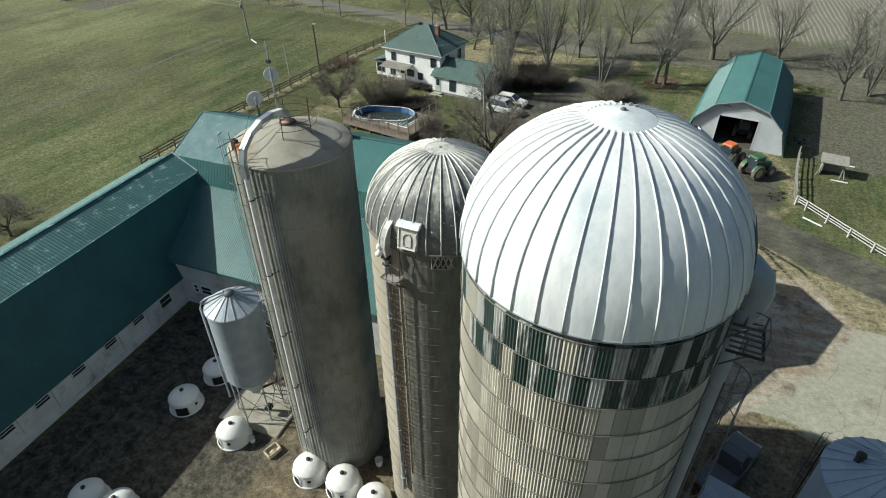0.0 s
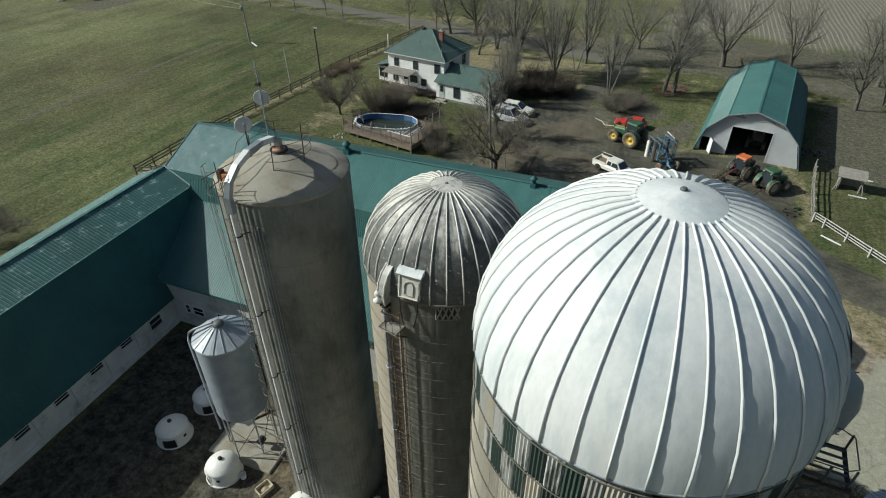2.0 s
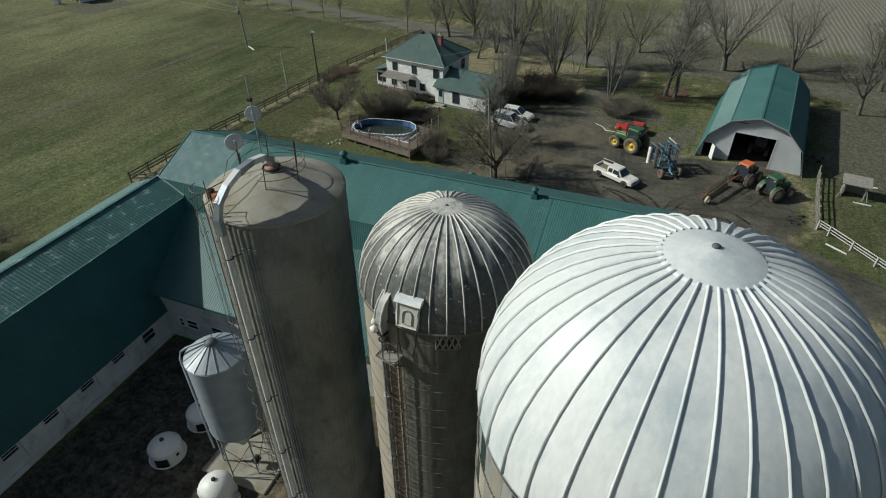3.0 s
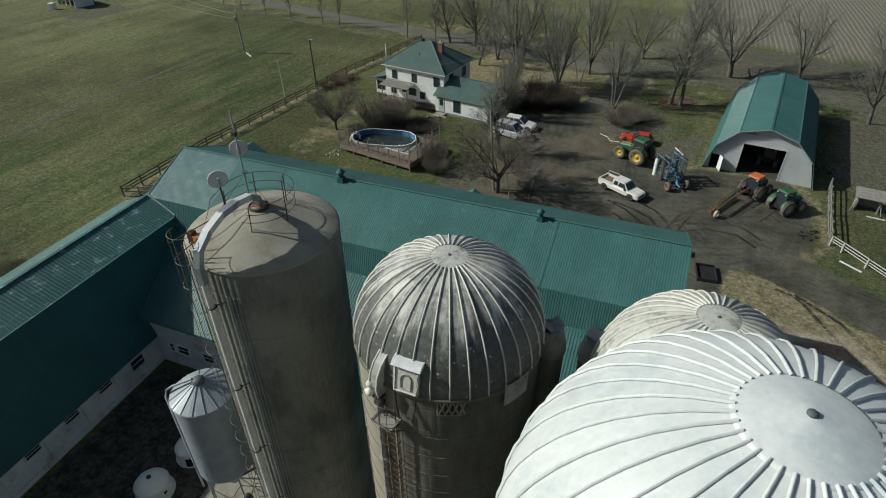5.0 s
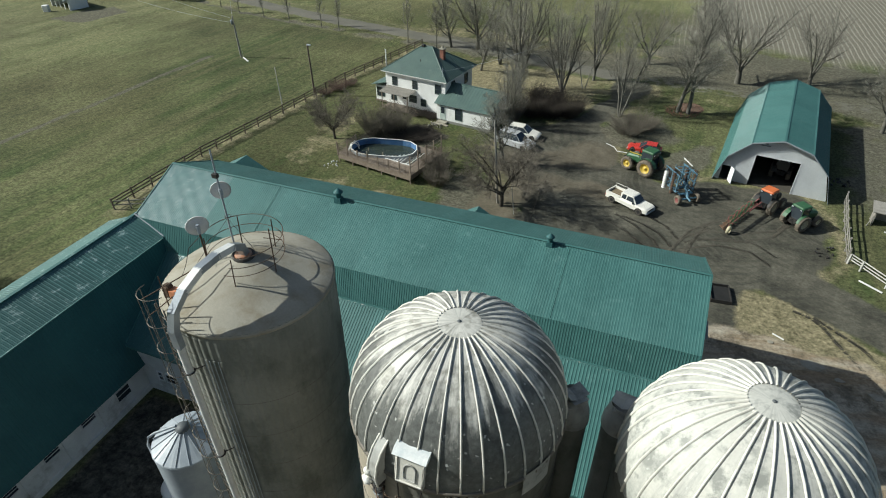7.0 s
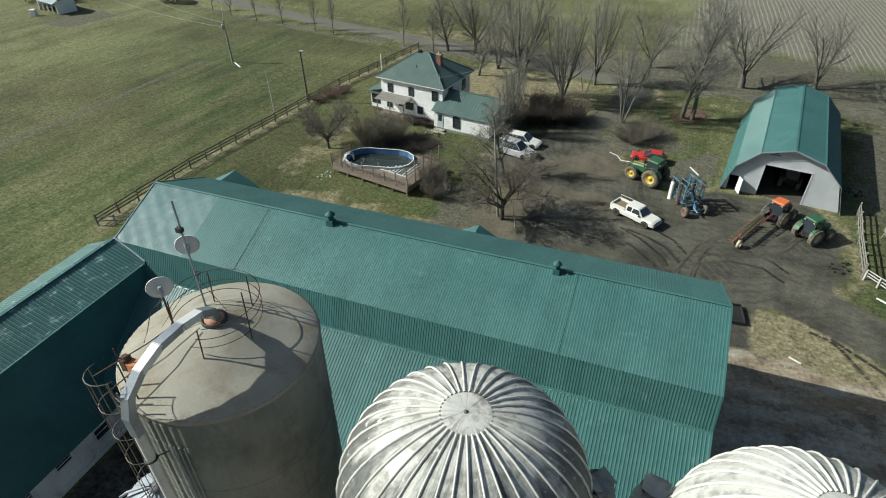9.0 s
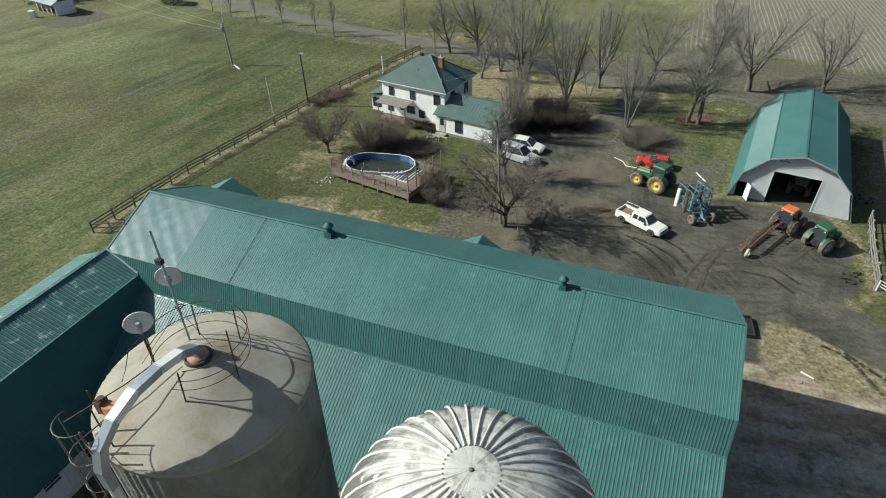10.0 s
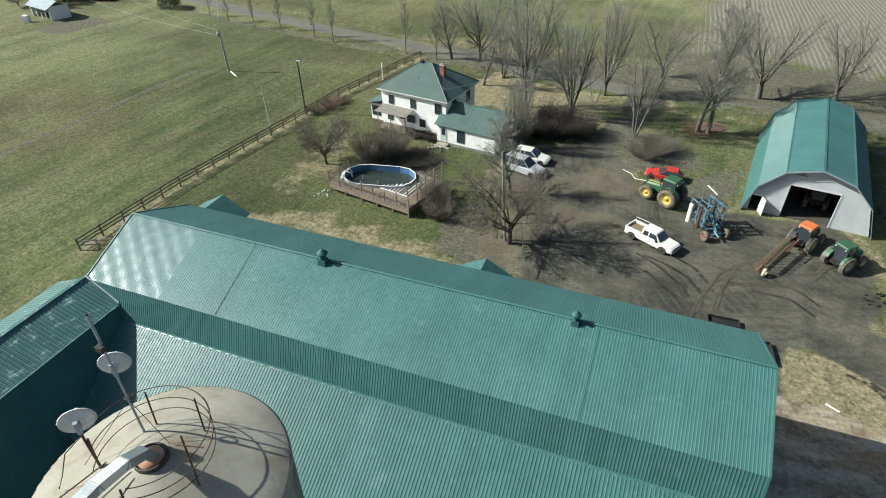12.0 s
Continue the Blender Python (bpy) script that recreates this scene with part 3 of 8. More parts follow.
    col = mixed(t, mixed(t, 1.0, mask("litter", 0.35, 0.8), 0.85, "MULTIPLY"), col, litter)
    mudc = mixed(t, ramp(t, fine_n, [(0.35, 0.0), (0.62, 1.0)]), (0.032, 0.029, 0.023), (0.125, 0.113, 0.086))
    tanc = mixed(t, ramp(t, fine_n, [(0.3, 0.0), (0.7, 1.0)]), (0.125, 0.098, 0.062), (0.235, 0.188, 0.118))
    col = mixed(t, mask("paddock", 0.6, 0.5), col, mixed(t, ramp(t, mid_n, [(0.38, 0.0), (0.6, 1.0)]), mudc, tanc))
    col = mixed(t, mask("mud", 0.5, 0.6), col, mudc)
    # stubble rows run straight away from the road
    geo = t.nodes.new("ShaderNodeNewGeometry")
    sep = t.nodes.new("ShaderNodeSeparateXYZ")
    link(t, geo.outputs["Position"], sep.inputs[0])
    wave = t.nodes.new("ShaderNodeMath")
    wave.operation = "MULTIPLY_ADD"
    wave.inputs[1].default_value, wave.inputs[2].default_value = 2 * math.pi / 0.86, 0.0
    wob_n = t.nodes.new("ShaderNodeMath")
    wob_n.operation = "MULTIPLY_ADD"
    wob_n.inputs[1].default_value = 1.2
    link(t, noise_node(t, 0.05, 2), wob_n.inputs[0])
    link(t, sep.outputs[0], wob_n.inputs[2])
    link(t, wob_n.outputs[0], wave.inputs[0])
    sine = t.nodes.new("ShaderNodeMath")
    sine.operation = "SINE"
    link(t, wave.outputs[0], sine.inputs[0])
    rows = ramp(t, sine.outputs[0], [(0.35, 0.0), (0.9, 1.0)])
    straw = mixed(t, ramp(t, fine_n, [(0.3, 0.0), (0.65, 1.0)]), (0.22, 0.205, 0.165), (0.36, 0.34, 0.275))
    soil = mixed(t, mid_n, (0.150, 0.138, 0.108), (0.205, 0.188, 0.148))
    col = mixed(t, mask("stubble", 0.12, 0.7, 0.3, 0.7), col, mixed(t, rows, soil, straw))
    dirt = mixed(t, ramp(t, mid_n, [(0.40, 0.0), (0.60, 1.0)]), (0.056, 0.055, 0.043), (0.160, 0.150, 0.116))
    dirt = mixed(t, ramp(t, streak(-30, 2.4, 0.13), [(0.47, 0.0), (0.72, 0.5)]), dirt, (0.042, 0.043, 0.034))
    dirt = mixed(t, ramp(t, streak(18, 1.9, 0.16), [(0.50, 0.0), (0.74, 0.5)]), dirt, (0.132, 0.131, 0.106))
    dirt = mixed(t, ramp(t, streak(-62, 2.6, 0.12), [(0.52, 0.0), (0.72, 0.5)]), dirt, (0.115, 0.112, 0.086))
    dirt = mixed(t, ramp(t, noise_node(t, 0.22, 6, 0.7), [(0.52, 0.0), (0.70, 0.6)]), dirt, (0.108, 0.102, 0.078))
    dirt = mixed(t, 0.7, dirt, ramp(t, fine_n, [(0.3, 0.6), (0.7, 1.1)]), "MULTIPLY")
    def ruts(cx, cy, scale, seen):
        """Curving wheel ruts, worn away here and there."""
        mp = t.nodes.new("ShaderNodeMapping")
        mp.inputs["Location"].default_value = (-cx, -cy, 0)
        g_ = t.nodes.new("ShaderNodeNewGeometry")
        wv = t.nodes.new("ShaderNodeTexWave")
        wv.wave_type, wv.rings_direction = "RINGS", "Z"
        for key, val in (("Scale", scale), ("Distortion", 9.0), ("Detail", 4.0), ("Detail Scale", 0.35), ("Detail Roughness", 0.6)):
            wv.inputs[key].default_value = val
        link(t, g_.outputs["Position"], mp.inputs[0])
        link(t, mp.outputs[0], wv.inputs[0])
        worn = ramp(t, noise_node(t, seen, 5, 0.6), [(0.46, 0.0), (0.60, 1.0)])
        return mixed(t, 1.0, ramp(t, wv.outputs["Fac"], [(0.62, 0.0), (0.88, 1.0)]), worn, "MULTIPLY")
    dirt = mixed(t, mixed(t, 1.0, ruts(-2.0, 78.0, 0.30, 0.11), 0.34, "MULTIPLY"), dirt, (0.038, 0.039, 0.033))
    dirt = mixed(t, mixed(t, 1.0, ruts(24.0, 72.0, 0.42, 0.14), 0.28, "MULTIPLY"), dirt, (0.145, 0.143, 0.118))
    dirt = mixed(t, 0.45, dirt, ramp(t, noise_node(t, 4.2, 6, 0.75), [(0.38, 0.5), (0.62, 1.18)]), "MULTIPLY")
    col = mixed(t, 0.9, col, ramp(t, noise_node(t, 3.3, 6, 0.78), [(0.36, 0.42), (0.64, 1.5)]), "MULTIPLY")
    gravel = mixed(t, ramp(t, noise_node(t, 0.5, 7, 0.72), [(0.38, 0.0), (0.62, 1.0)]), (0.105, 0.088, 0.062), (0.185, 0.155, 0.112))
    col = mixed(t, mask("yard", 0.8, 0.5), col, dirt)
    col = mixed(t, mixed(t, 1.0, mask("brown", 0.4, 0.9, 0.3, 0.7), 0.6, "MULTIPLY"), col, gravel)
    slab = mixed(t, ramp(t, mid_n, [(0.3, 0.0), (0.7, 1.0)]), (0.295, 0.283, 0.216), (0.365, 0.35, 0.272))
    vor = t.nodes.new("ShaderNodeTexVoronoi")
    vor.feature = "DISTANCE_TO_EDGE"
    vor.inputs["Scale"].default_value = 0.24
    warp = mixed(t, 1.0, geo.outputs["Position"], noise_node(t, 0.5, 8, 0.75), "ADD")
    link(t, warp, vor.inputs["Vector"])
    slab = mixed(t, ramp(t, vor.outputs["Distance"], [(0.0, 0.55), (0.006, 0.0)]), slab, (0.10, 0.09, 0.07))
    slab = mixed(t, ramp(t, noise_node(t, 0.30, 8, 0.72), [(0.55, 0.0), (0.68, 0.85)]), slab, (0.15, 0.13, 0.095))
    slab = mixed(t, 0.35, slab, ramp(t, noise_node(t, 2.2, 6, 0.7), [(0.4, 0.6), (0.6, 1.2)]), "MULTIPLY")
    col = mixed(t, mask("pad", 0.9, 0.7), col, slab)
    asphalt = mixed(t, ramp(t, mid_n, [(0.3, 0.0), (0.7, 1.0)]), (0.128, 0.122, 0.100), (0.178, 0.168, 0.138))
    col = mixed(t, mask("road", 0.7, 1.3), col, asphalt)
    churned = mixed(t, ramp(t, streak(12, 0.55, 0.14, 7), [(0.40, 0.0), (0.60, 1.0)]), (0.27, 0.20, 0.13), (0.42, 0.375, 0.295))
    churned = mixed(t, ramp(t, noise_node(t, 0.45, 8, 0.75), [(0.50, 0.0), (0.62, 0.9)]), churned, (0.13, 0.105, 0.075))
    churned = mixed(t, 0.6, churned, ramp(t, noise_node(t, 2.6, 6, 0.75), [(0.38, 0.55), (0.62, 1.3)]), "MULTIPLY")
    col = mixed(t, mixed(t, 1.0, mask("churn", 0.5, 0.8), 0.85, "MULTIPLY"), col, churned)
    col = mixed(t, 0.5, col, ramp(t, tiny_n, [(0.25, 0.55), (0.75, 1.25)]), "MULTIPLY")
    link(t, col, b.inputs["Base Color"])
    b.inputs["Roughness"].default_value = 0.95
    b.inputs["Specular IOR Level"].default_value = 0.15
    bp = t.nodes.new("ShaderNodeBump")
    bp.inputs["Strength"].default_value, bp.inputs["Distance"].default_value = 0.7, 0.12
    link(t, mixed(t, 0.5, fine_n, tiny_n), bp.inputs["Height"])
    link(t, bp.outputs[0], b.inputs["Normal"])
    me.materials.append(m)
    tagged(new("ground", me), "early spring farmland, patchy grass, muddy yard and road", "ground", kind="structure")


build_ground()


# ---- silos ----
def dome_profile(r, h, u):
    """Radius and height at u, 0 at the rim and 1 at the top."""
    a = u * math.pi / 2
    return r * math.cos(a) ** 0.96, h * math.sin(a) ** 0.96


def dome(parent, z, r, h, gores, sheet_mat, cap_u, label, rib_r=0.035, spin=0.0, peak=0.0, rib_mat=None):
    """A domed metal roof: one bulged sheet a gore, a standing rib at each joint, a cap and its knob."""
    g = 2 * math.pi / gores
    fine = [i / 10 * cap_u for i in range(11)]

    def gore(u, v):
        a = g * (u - 0.5)
        rr, zz = dome_profile(r, h, fine[round(v * 10)])
        rr += 0.012 * math.sin(math.pi * u)
        return rr * math.cos(a), rr * math.sin(a), zz
    sheet = Form().sheet(gore, 2, 10).mesh("roof_sheet", sheet_mat)
    rib = Form()
    pts = [dome_profile(r + 0.01, h + 0.01, u) for u in fine]
    v = [p for x, zz in pts for p in ((x, -rib_r, zz), (x + rib_r * 1.5 * math.cos(zz / h * 1.5), -rib_r * 0.4, zz + rib_r * 1.5 * zz / h), (x + rib_r * 1.5 * math.cos(zz / h * 1.5), rib_r * 0.4, zz + rib_r * 1.5 * zz / h), (x, rib_r, zz))]
    rib.add(v, [(i * 4 + k, i * 4 + k + 1, i * 4 + k + 5, i * 4 + k + 4) for i in range(10) for k in range(3)] + [(0, 3, 2, 1)], True)
    rib = rib.mesh("rib", rib_mat or sheet_mat)
    for i in range(gores):
        o = part("roof_sheet", sheet, None, parent)
        o.matrix_basis = pose(0, 0, z, 0, 0, math.degrees(g * i) + spin)
        o = part("rib", rib, None, parent)
        o.matrix_basis = pose(0, 0, z, 0, 0, math.degrees(g * (i + 0.5)) + spin)
    cr, cz = dome_profile(r, h, cap_u)
    m = Matrix.Translation((0, 0, z))
    top = [dome_profile(r + 0.012, h + 0.012, cap_u + (1 - cap_u) * k / 5) for k in range(6)]
    cap = Form().lathe([(cr + 0.05, cz - 0.045), (cr + 0.05, cz - 0.01)] + [(x, zz + peak * (1 - x / cr)) for x, zz in top[:-1]] + [(0.001, h + 0.012 + peak)], 48, m=m)
    part("cap", cap, sheet_mat, parent, label)
    part("knob", Form().lathe([(0.05, h + peak - 0.01), (0.05, h + peak + 0.025), (0.035, h + peak + 0.04), (0.001, h + peak + 0.045)], 12, m=m), DULL_STEEL, parent)


def polar(r, deg, z=0.0):
    return r * math.cos(radians(deg)), r * math.sin(radians(deg)), z


def hoops(parent, r, z0, z1, step, bar=0.018):
    me = Form().ring((0, 0, 0), r + bar * 0.6, bar, 48, 4).mesh("hoop", HOOP)
    n = int((z1 - z0) / step)
    for i in range(n):
        o = part("hoop", me, None, parent)
        o.location = (0, 0, z0 + i * step)


def fluted(r, z0, z1, flutes, deep, rows, seg=None):
    """A tall wall with upright flutes and a fine level joint at each ring of staves."""
    n = flutes * 4
    prof = []
    zz = z0
    while zz < z1 - 1e-6:
        top = min(zz + rows, z1)
        prof += [(zz, 0.012), (zz + 0.03, 0.0), (top - 0.03, 0.0), (top - 0.001, 0.012)]
        zz = top
    v = []
    for z, inn in prof:
        for k in range(n):
            a = 2 * math.pi * k / n
            rr = r - inn - deep * (0.0, 0.35, 1.0, 0.35)[k % 4]
            v.append((rr * math.cos(a), rr * math.sin(a), z))
    f = [(i * n + k, i * n + (k + 1) % n, (i + 1) * n + (k + 1) % n, (i + 1) * n + k) for i in range(len(prof) - 1) for k in range(n)]
    return Form().add(v, f, False)


def silo_one():
    s = thing("concrete_silo", "tall grey ribbed concrete silo with a low concrete cone roof", "silo", *S1)
    part("wall", fluted(2.54, -0.1, 19.9, 72, 0.022, 0.76), CONCRETE, s)
    part("cap_roof", Form().lathe([(2.53, 19.78), (2.56, 19.78), (2.56, 19.86), (2.50, 19.91), (2.0, 20.09), (1.5, 20.28), (1.0, 20.47), (0.5, 20.64), (0.3, 20.70), (0.001, 20.71)], 64), CAP_CONCRETE, s)
    hoops(s, 2.54, 0.4, 19.5, 1.52, 0.007)
    part("hatch_collar", Form().lathe([(0.33, 20.60), (0.33, 20.78), (0.29, 20.79), (0.27, 20.73), (0.001, 20.72)], 20), DARK_IRON, s)
    return s


silo_one()


def silo_two():
    s = thing("concrete_silo", "tan stained concrete silo under a weather-stained ribbed metal dome", "silo", *S2)
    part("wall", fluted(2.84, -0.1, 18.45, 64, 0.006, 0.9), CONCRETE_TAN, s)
    hoops(s, 2.84, 0.5, 18.3, 0.9, 0.012)
    dome(s, 18.42, 2.88, 2.72, 34, DOME_OLD, 0.888, "pale round cap sheet", 0.026, rib_mat=RIB_OLD)
    part("rim", Form().lathe([(2.84, 18.36), (2.93, 18.36), (2.93, 18.46), (2.84, 18.46)], 48), HOOP, s)


silo_two()


def silo_three():
    s = thing("concrete_silo", "concrete silo under a dull ribbed metal dome", "silo", *S3)
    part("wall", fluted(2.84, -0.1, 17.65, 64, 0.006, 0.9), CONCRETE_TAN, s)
    hoops(s, 2.84, 0.5, 17.5, 0.9, 0.012)
    dome(s, 17.62, 2.88, 3.02, 34, DOME_GREY, 0.888, "pale round cap sheet", 0.030, rib_mat=RIB_GREY)


silo_three()


def silo_four():
    s = thing("stave_silo", "pale concrete stave silo with chequered band and bright metal dome", "silo", *S4)
    R, N, H = 2.65, 60, 0.76
    dome(s, 23.78, 2.70, 2.66, 36, DOME_NEW, 0.868, "pale smooth round cap sheet", 0.019, -8.6, peak=0.10)
    part("rim", Form().lathe([(2.64, 23.73), (2.712, 23.73), (2.712, 23.79), (2.64, 23.79)], 64), GALV, s)
    part("core", Form().lathe([(R - 0.06, -0.1), (R - 0.06, 23.6)], 64), GAP, s)
    return s, R, N, H


SILO4 = silo_four()


# ---- barns ----
def slope_panels(parent, name, p0, p1, width, a, b, material, rib=0.225, high=0.028, special=None):
    """Ribbed roof sheets side by side: the slope runs from a to b across, and the sheets repeat from p0 to p1 along."""
    p0, p1, a, b = Vector(p0), Vector(p1), Vector(a), Vector(b)
    along = (p1 - p0).normalized()
    length = (p1 - p0).length
    n = max(1, round(length / width))
    w = length / n
    down = (b - a)
    nrm = along.cross(down).normalized()
    if nrm.z < 0:
        nrm = -nrm
    ribs = max(1, round(w / rib))
    rw = w / ribs
    prof = []
    for i in range(ribs):
        x = i * rw
        prof += [(x, 0.0), (x + rw * 0.60, 0.0), (x + rw * 0.70, high), (x + rw * 0.90, high)]
    prof.append((w, 0.0))
    form = Form()
    v = [along * x + nrm * h + d for d in (Vector(), down) for x, h in prof]
    k = len(prof)
    form.add(v, [(i, i + 1, k + i + 1, k + i) for i in range(k - 1)], False)
    meshes = {}
    for i in range(n):
        mt = special(i, n) if special else material
        if mt.name not in meshes:
            meshes[mt.name] = form.mesh(name, mt)
        o = part(name, meshes[mt.name], None, parent)
        o.location = a + along * (i * w)


def main_barn():
    b = thing("barn", "long barn with a broken-pitch ribbed teal steel roof and white walls", "barn")
    x0, x1, yr = -35.5, 1.2, 35.5
    prof = [(24.55, 4.30), (30.42, 7.55), (31.05, 9.40), (yr, 11.30), (39.95, 9.40), (40.6, 7.55)]
    # walls stand inside the roof edges
    front = [(24.95, -0.05), (24.95, 4.35), (30.5, 7.4), (31.1, 9.2), (yr, 11.1), (39.9, 9.2), (40.5, 7.4), (40.5, -0.05)]
    rot = Matrix(((0, 1, 0, 0), (1, 0, 0, 0), (0, 0, 1, 0), (0, 0, 0, 1)))
    part("wall", Form().prism(front, x0 + 0.25, x1 - 0.25, rot), WHITEWASH, b)

    # the left-end sheets carry the painted glints
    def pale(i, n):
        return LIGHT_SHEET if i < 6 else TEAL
    for i in range(5):
        (ya, za), (yb, zb) = prof[i], prof[i + 1]
        if i >= 3:
            (ya, za), (yb, zb) = (yb, zb), (ya, za)
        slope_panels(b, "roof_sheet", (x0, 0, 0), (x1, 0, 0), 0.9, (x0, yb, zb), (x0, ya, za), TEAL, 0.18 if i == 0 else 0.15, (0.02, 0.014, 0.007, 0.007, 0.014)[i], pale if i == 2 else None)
    # weathered flashing where the steep slope meets the lower one
    worn = surface("worn_pale_flashing", (0.062, 0.150, 0.140), (0.085, 0.180, 0.168), 0.42, 0, 1.1, 3.0, 0.3, 0.02, (0.30, 0.32, 0.29), 2.6, (0.56, 0.66))
    dented(worn, 0.55, 3.0, 0.007, 0.30)
    part("flashing", Form().add([(x0 + 3.5, 30.40, 7.57), (x1 - 0.02, 30.40, 7.57), (x1 - 0.02, 30.30, 7.515), (x0 + 3.5, 30.30, 7.515)], [(0, 1, 2, 3)]), worn, b, "worn pale flashing strip")
    cap = Form()
    for s in (-1, 1):
        cap.add([(x0 - 0.03, yr, 11.37), (x1 + 0.03, yr, 11.37), (x1 + 0.03, yr + 0.1 * s, 11.33), (x0 - 0.03, yr + 0.1 * s, 11.33)], [(0, 1, 2, 3)])
    part("ridge_cap", cap, TEAL, b)
    for x in (x0 - 0.02, x1 + 0.02):
        f = Form()
        for (ya, za), (yb, zb) in zip(prof, prof[1:]):
            f.add([(x - 0.04, ya, za - 0.16), (x + 0.04, ya, za - 0.16), (x + 0.04, ya, za + 0.05), (x - 0.04, ya, za + 0.05),
                   (x - 0.04, yb, zb - 0.16), (x + 0.04, yb, zb - 0.16), (x + 0.04, yb, zb + 0.05), (x - 0.04, yb, zb + 0.05)],
                  [(0, 4, 5, 1), (1, 5, 6, 2), (2, 6, 7, 3), (3, 7, 4, 0)])
        part("verge_trim", f, TEAL, b)
    part("eave_trim", Form().box(x0, x1, 24.54, 24.60, 4.12, 4.28), TEAL_TRIM, b)
    return b


BARN = main_barn()


def wing_barn():
    b = thing("barn_wing", "barn wing with broken-pitch teal steel roof and whitewashed wall", "barn")
    y0, y1, xr = -6.0, 31.2, -35.6
    prof = [(-31.45, 2.35), (-33.0, 8.40), (xr, 9.45), (-38.2, 8.40), (-39.75, 2.35)]
    wall = [(-31.8, -0.05), (-31.8, 2.4), (-33.15, 8.2), (xr, 9.25), (-38.05, 8.2), (-39.4, 2.4), (-39.4, -0.05)]
    part("wall", Form().prism(wall, y0 + 0.2, 28.5), WHITEWASH, b)
    for i in range(4):
        (xa, za), (xb, zb) = prof[i], prof[i + 1]
        if i >= 2:
            (xa, za), (xb, zb) = (xb, zb), (xa, za)
        slope_panels(b, "roof_sheet", (0, y0, 0), (0, 31.0, 0), 0.9, (xb, y0, zb), (xa, y0, za), TEAL_DARK if i in (0, 3) else TEAL_WORN, high=0.015)
    part("ridge_cap", Form().box(xr - 0.12, xr + 0.12, y0, 31.4, 9.42, 9.50), TEAL_WORN, b)
    part("eave_trim", Form().box(-33.04, -32.96, y0, 30.6, 8.38, 8.44), TEAL_WORN, b)


wing_barn()


# ---- machine shed ----
PROF = [(0.0, 0.03), (0.85, 2.90), (2.80, 4.86), (5.57, 5.66), (8.34, 4.82), (10.28, 2.88), (11.14, 0.0)]


def shed_shell():
    b, long_, face = thing("machine_shed", "machine shed with rounded teal steel roof and white ribbed front", "shed", 3.706, 69.84, 0, -8.14), 20.4, 0.55
    for i, ((xa, za), (xb, zb)) in enumerate(zip(PROF, PROF[1:])):
        lo, hi = ((xa, za), (xb, zb)) if i < 3 else ((xb, zb), (xa, za))
        slope_panels(b, "roof_sheet", (0, 0.02, 0), (0, long_, 0), 0.95, (hi[0], 0.02, hi[1]), (lo[0], 0.02, lo[1]), TEAL, 0.24, 0.025)
    arch = [(x * 0.975 + 0.14, z * 0.975) for x, z in PROF]

    def height(x):
        for (xa, za), (xb, zb) in zip(arch, arch[1:]):
            if xa <= x <= xb:
                return za + (zb - za) * (x - xa) / (xb - xa)
        return 0.0
    # the front is ribbed siding in upright sheets, with the big doorway and the small one left open
    xs = sorted({round(0.16 + 0.22 * i, 3) for i in range(51)} | {0.63, 1.5, 3.48, 7.64})
    f = Form()
    for a, c in zip(xs, xs[1:]):
        if c > arch[-1][0] or a < arch[0][0]:
            continue
        low = 3.48 if 3.47 <= a and c <= 7.65 else 1.65 if 0.62 <= a and c <= 1.51 else 0.0
        if min(height(a), height(c)) <= low + 0.02:
            continue
        m_ = a + (c - a) * 0.6
        for p, q, y in ((a, m_, face + 0.014), (m_, c, face - 0.002)):
            f.box(p, q, y, face + 0.09, low, low + 0.01)
            f.v[-4:] = [(x, yy, max(low + 0.01, height(min(max(x, arch[0][0]), arch[-1][0])))) for x, yy, z in f.v[-4:]]
    part("front_wall", f, SHED_SIDE, b)
    back = Form().prism(arch, long_ - 0.35, long_ - 0.25)
    part("back_wall", back, SHED_SIDE, b)
    part("door_frame", Form().box(3.40, 3.50, face - 0.04, face + 0.12, 0, 3.53).box(7.62, 7.72, face - 0.04, face + 0.12, 0, 3.53).box(3.40, 7.72, face - 0.04, face + 0.12, 3.47, 3.57), SHED_SIDE, b)
    part("floor_slab", Form().box(0.3, 10.8, face + 0.1, long_ - 0.4, -0.05, 0.03), surface("dark_shed_dirt", (0.05, 0.045, 0.036), (0.085, 0.076, 0.06), 0.95), b)
    leaf = Form().box(0, 0.9, -0.03, 0.03, 0.05, 1.72, Matrix.Translation((1.52, face - 0.04, 0)) @ pose(0, 0, 0, 0, 0, -62))
    part("side_door", leaf, WHITE_PAINT, b, "small white door standing open")
    for x, z in PROF[2:5]:
        part("ridge_cap", Form().box(x - 0.10, x + 0.10, -0.01, long_ + 0.02, z + 0.0, z + 0.03), TEAL, b)
    trim = Form()
    for (xa, za), (xb, zb) in zip(PROF, PROF[1:]):
        trim.add([(xa, -0.03, za - 0.06), (xa, -0.03, za + 0.05), (xb, -0.03, zb + 0.05), (xb, -0.03, zb - 0.06), (xa, 0.05, za - 0.06), (xa, 0.05, za + 0.05), (xb, 0.05, zb + 0.05), (xb, 0.05, zb - 0.06)],
                 [(0, 1, 2, 3), (7, 6, 5, 4), (0, 4, 5, 1), (3, 2, 6, 7)])
    part("verge_trim", trim, GALV, b)
    part("lamp_box", Form().box(3.9, 4.2, 0.02, 0.14, 5.02, 5.14).box(3.6, 4.5, face - 0.05, face, 4.62, 4.70), DULL_STEEL, b)
    return b


SHED = shed_shell()


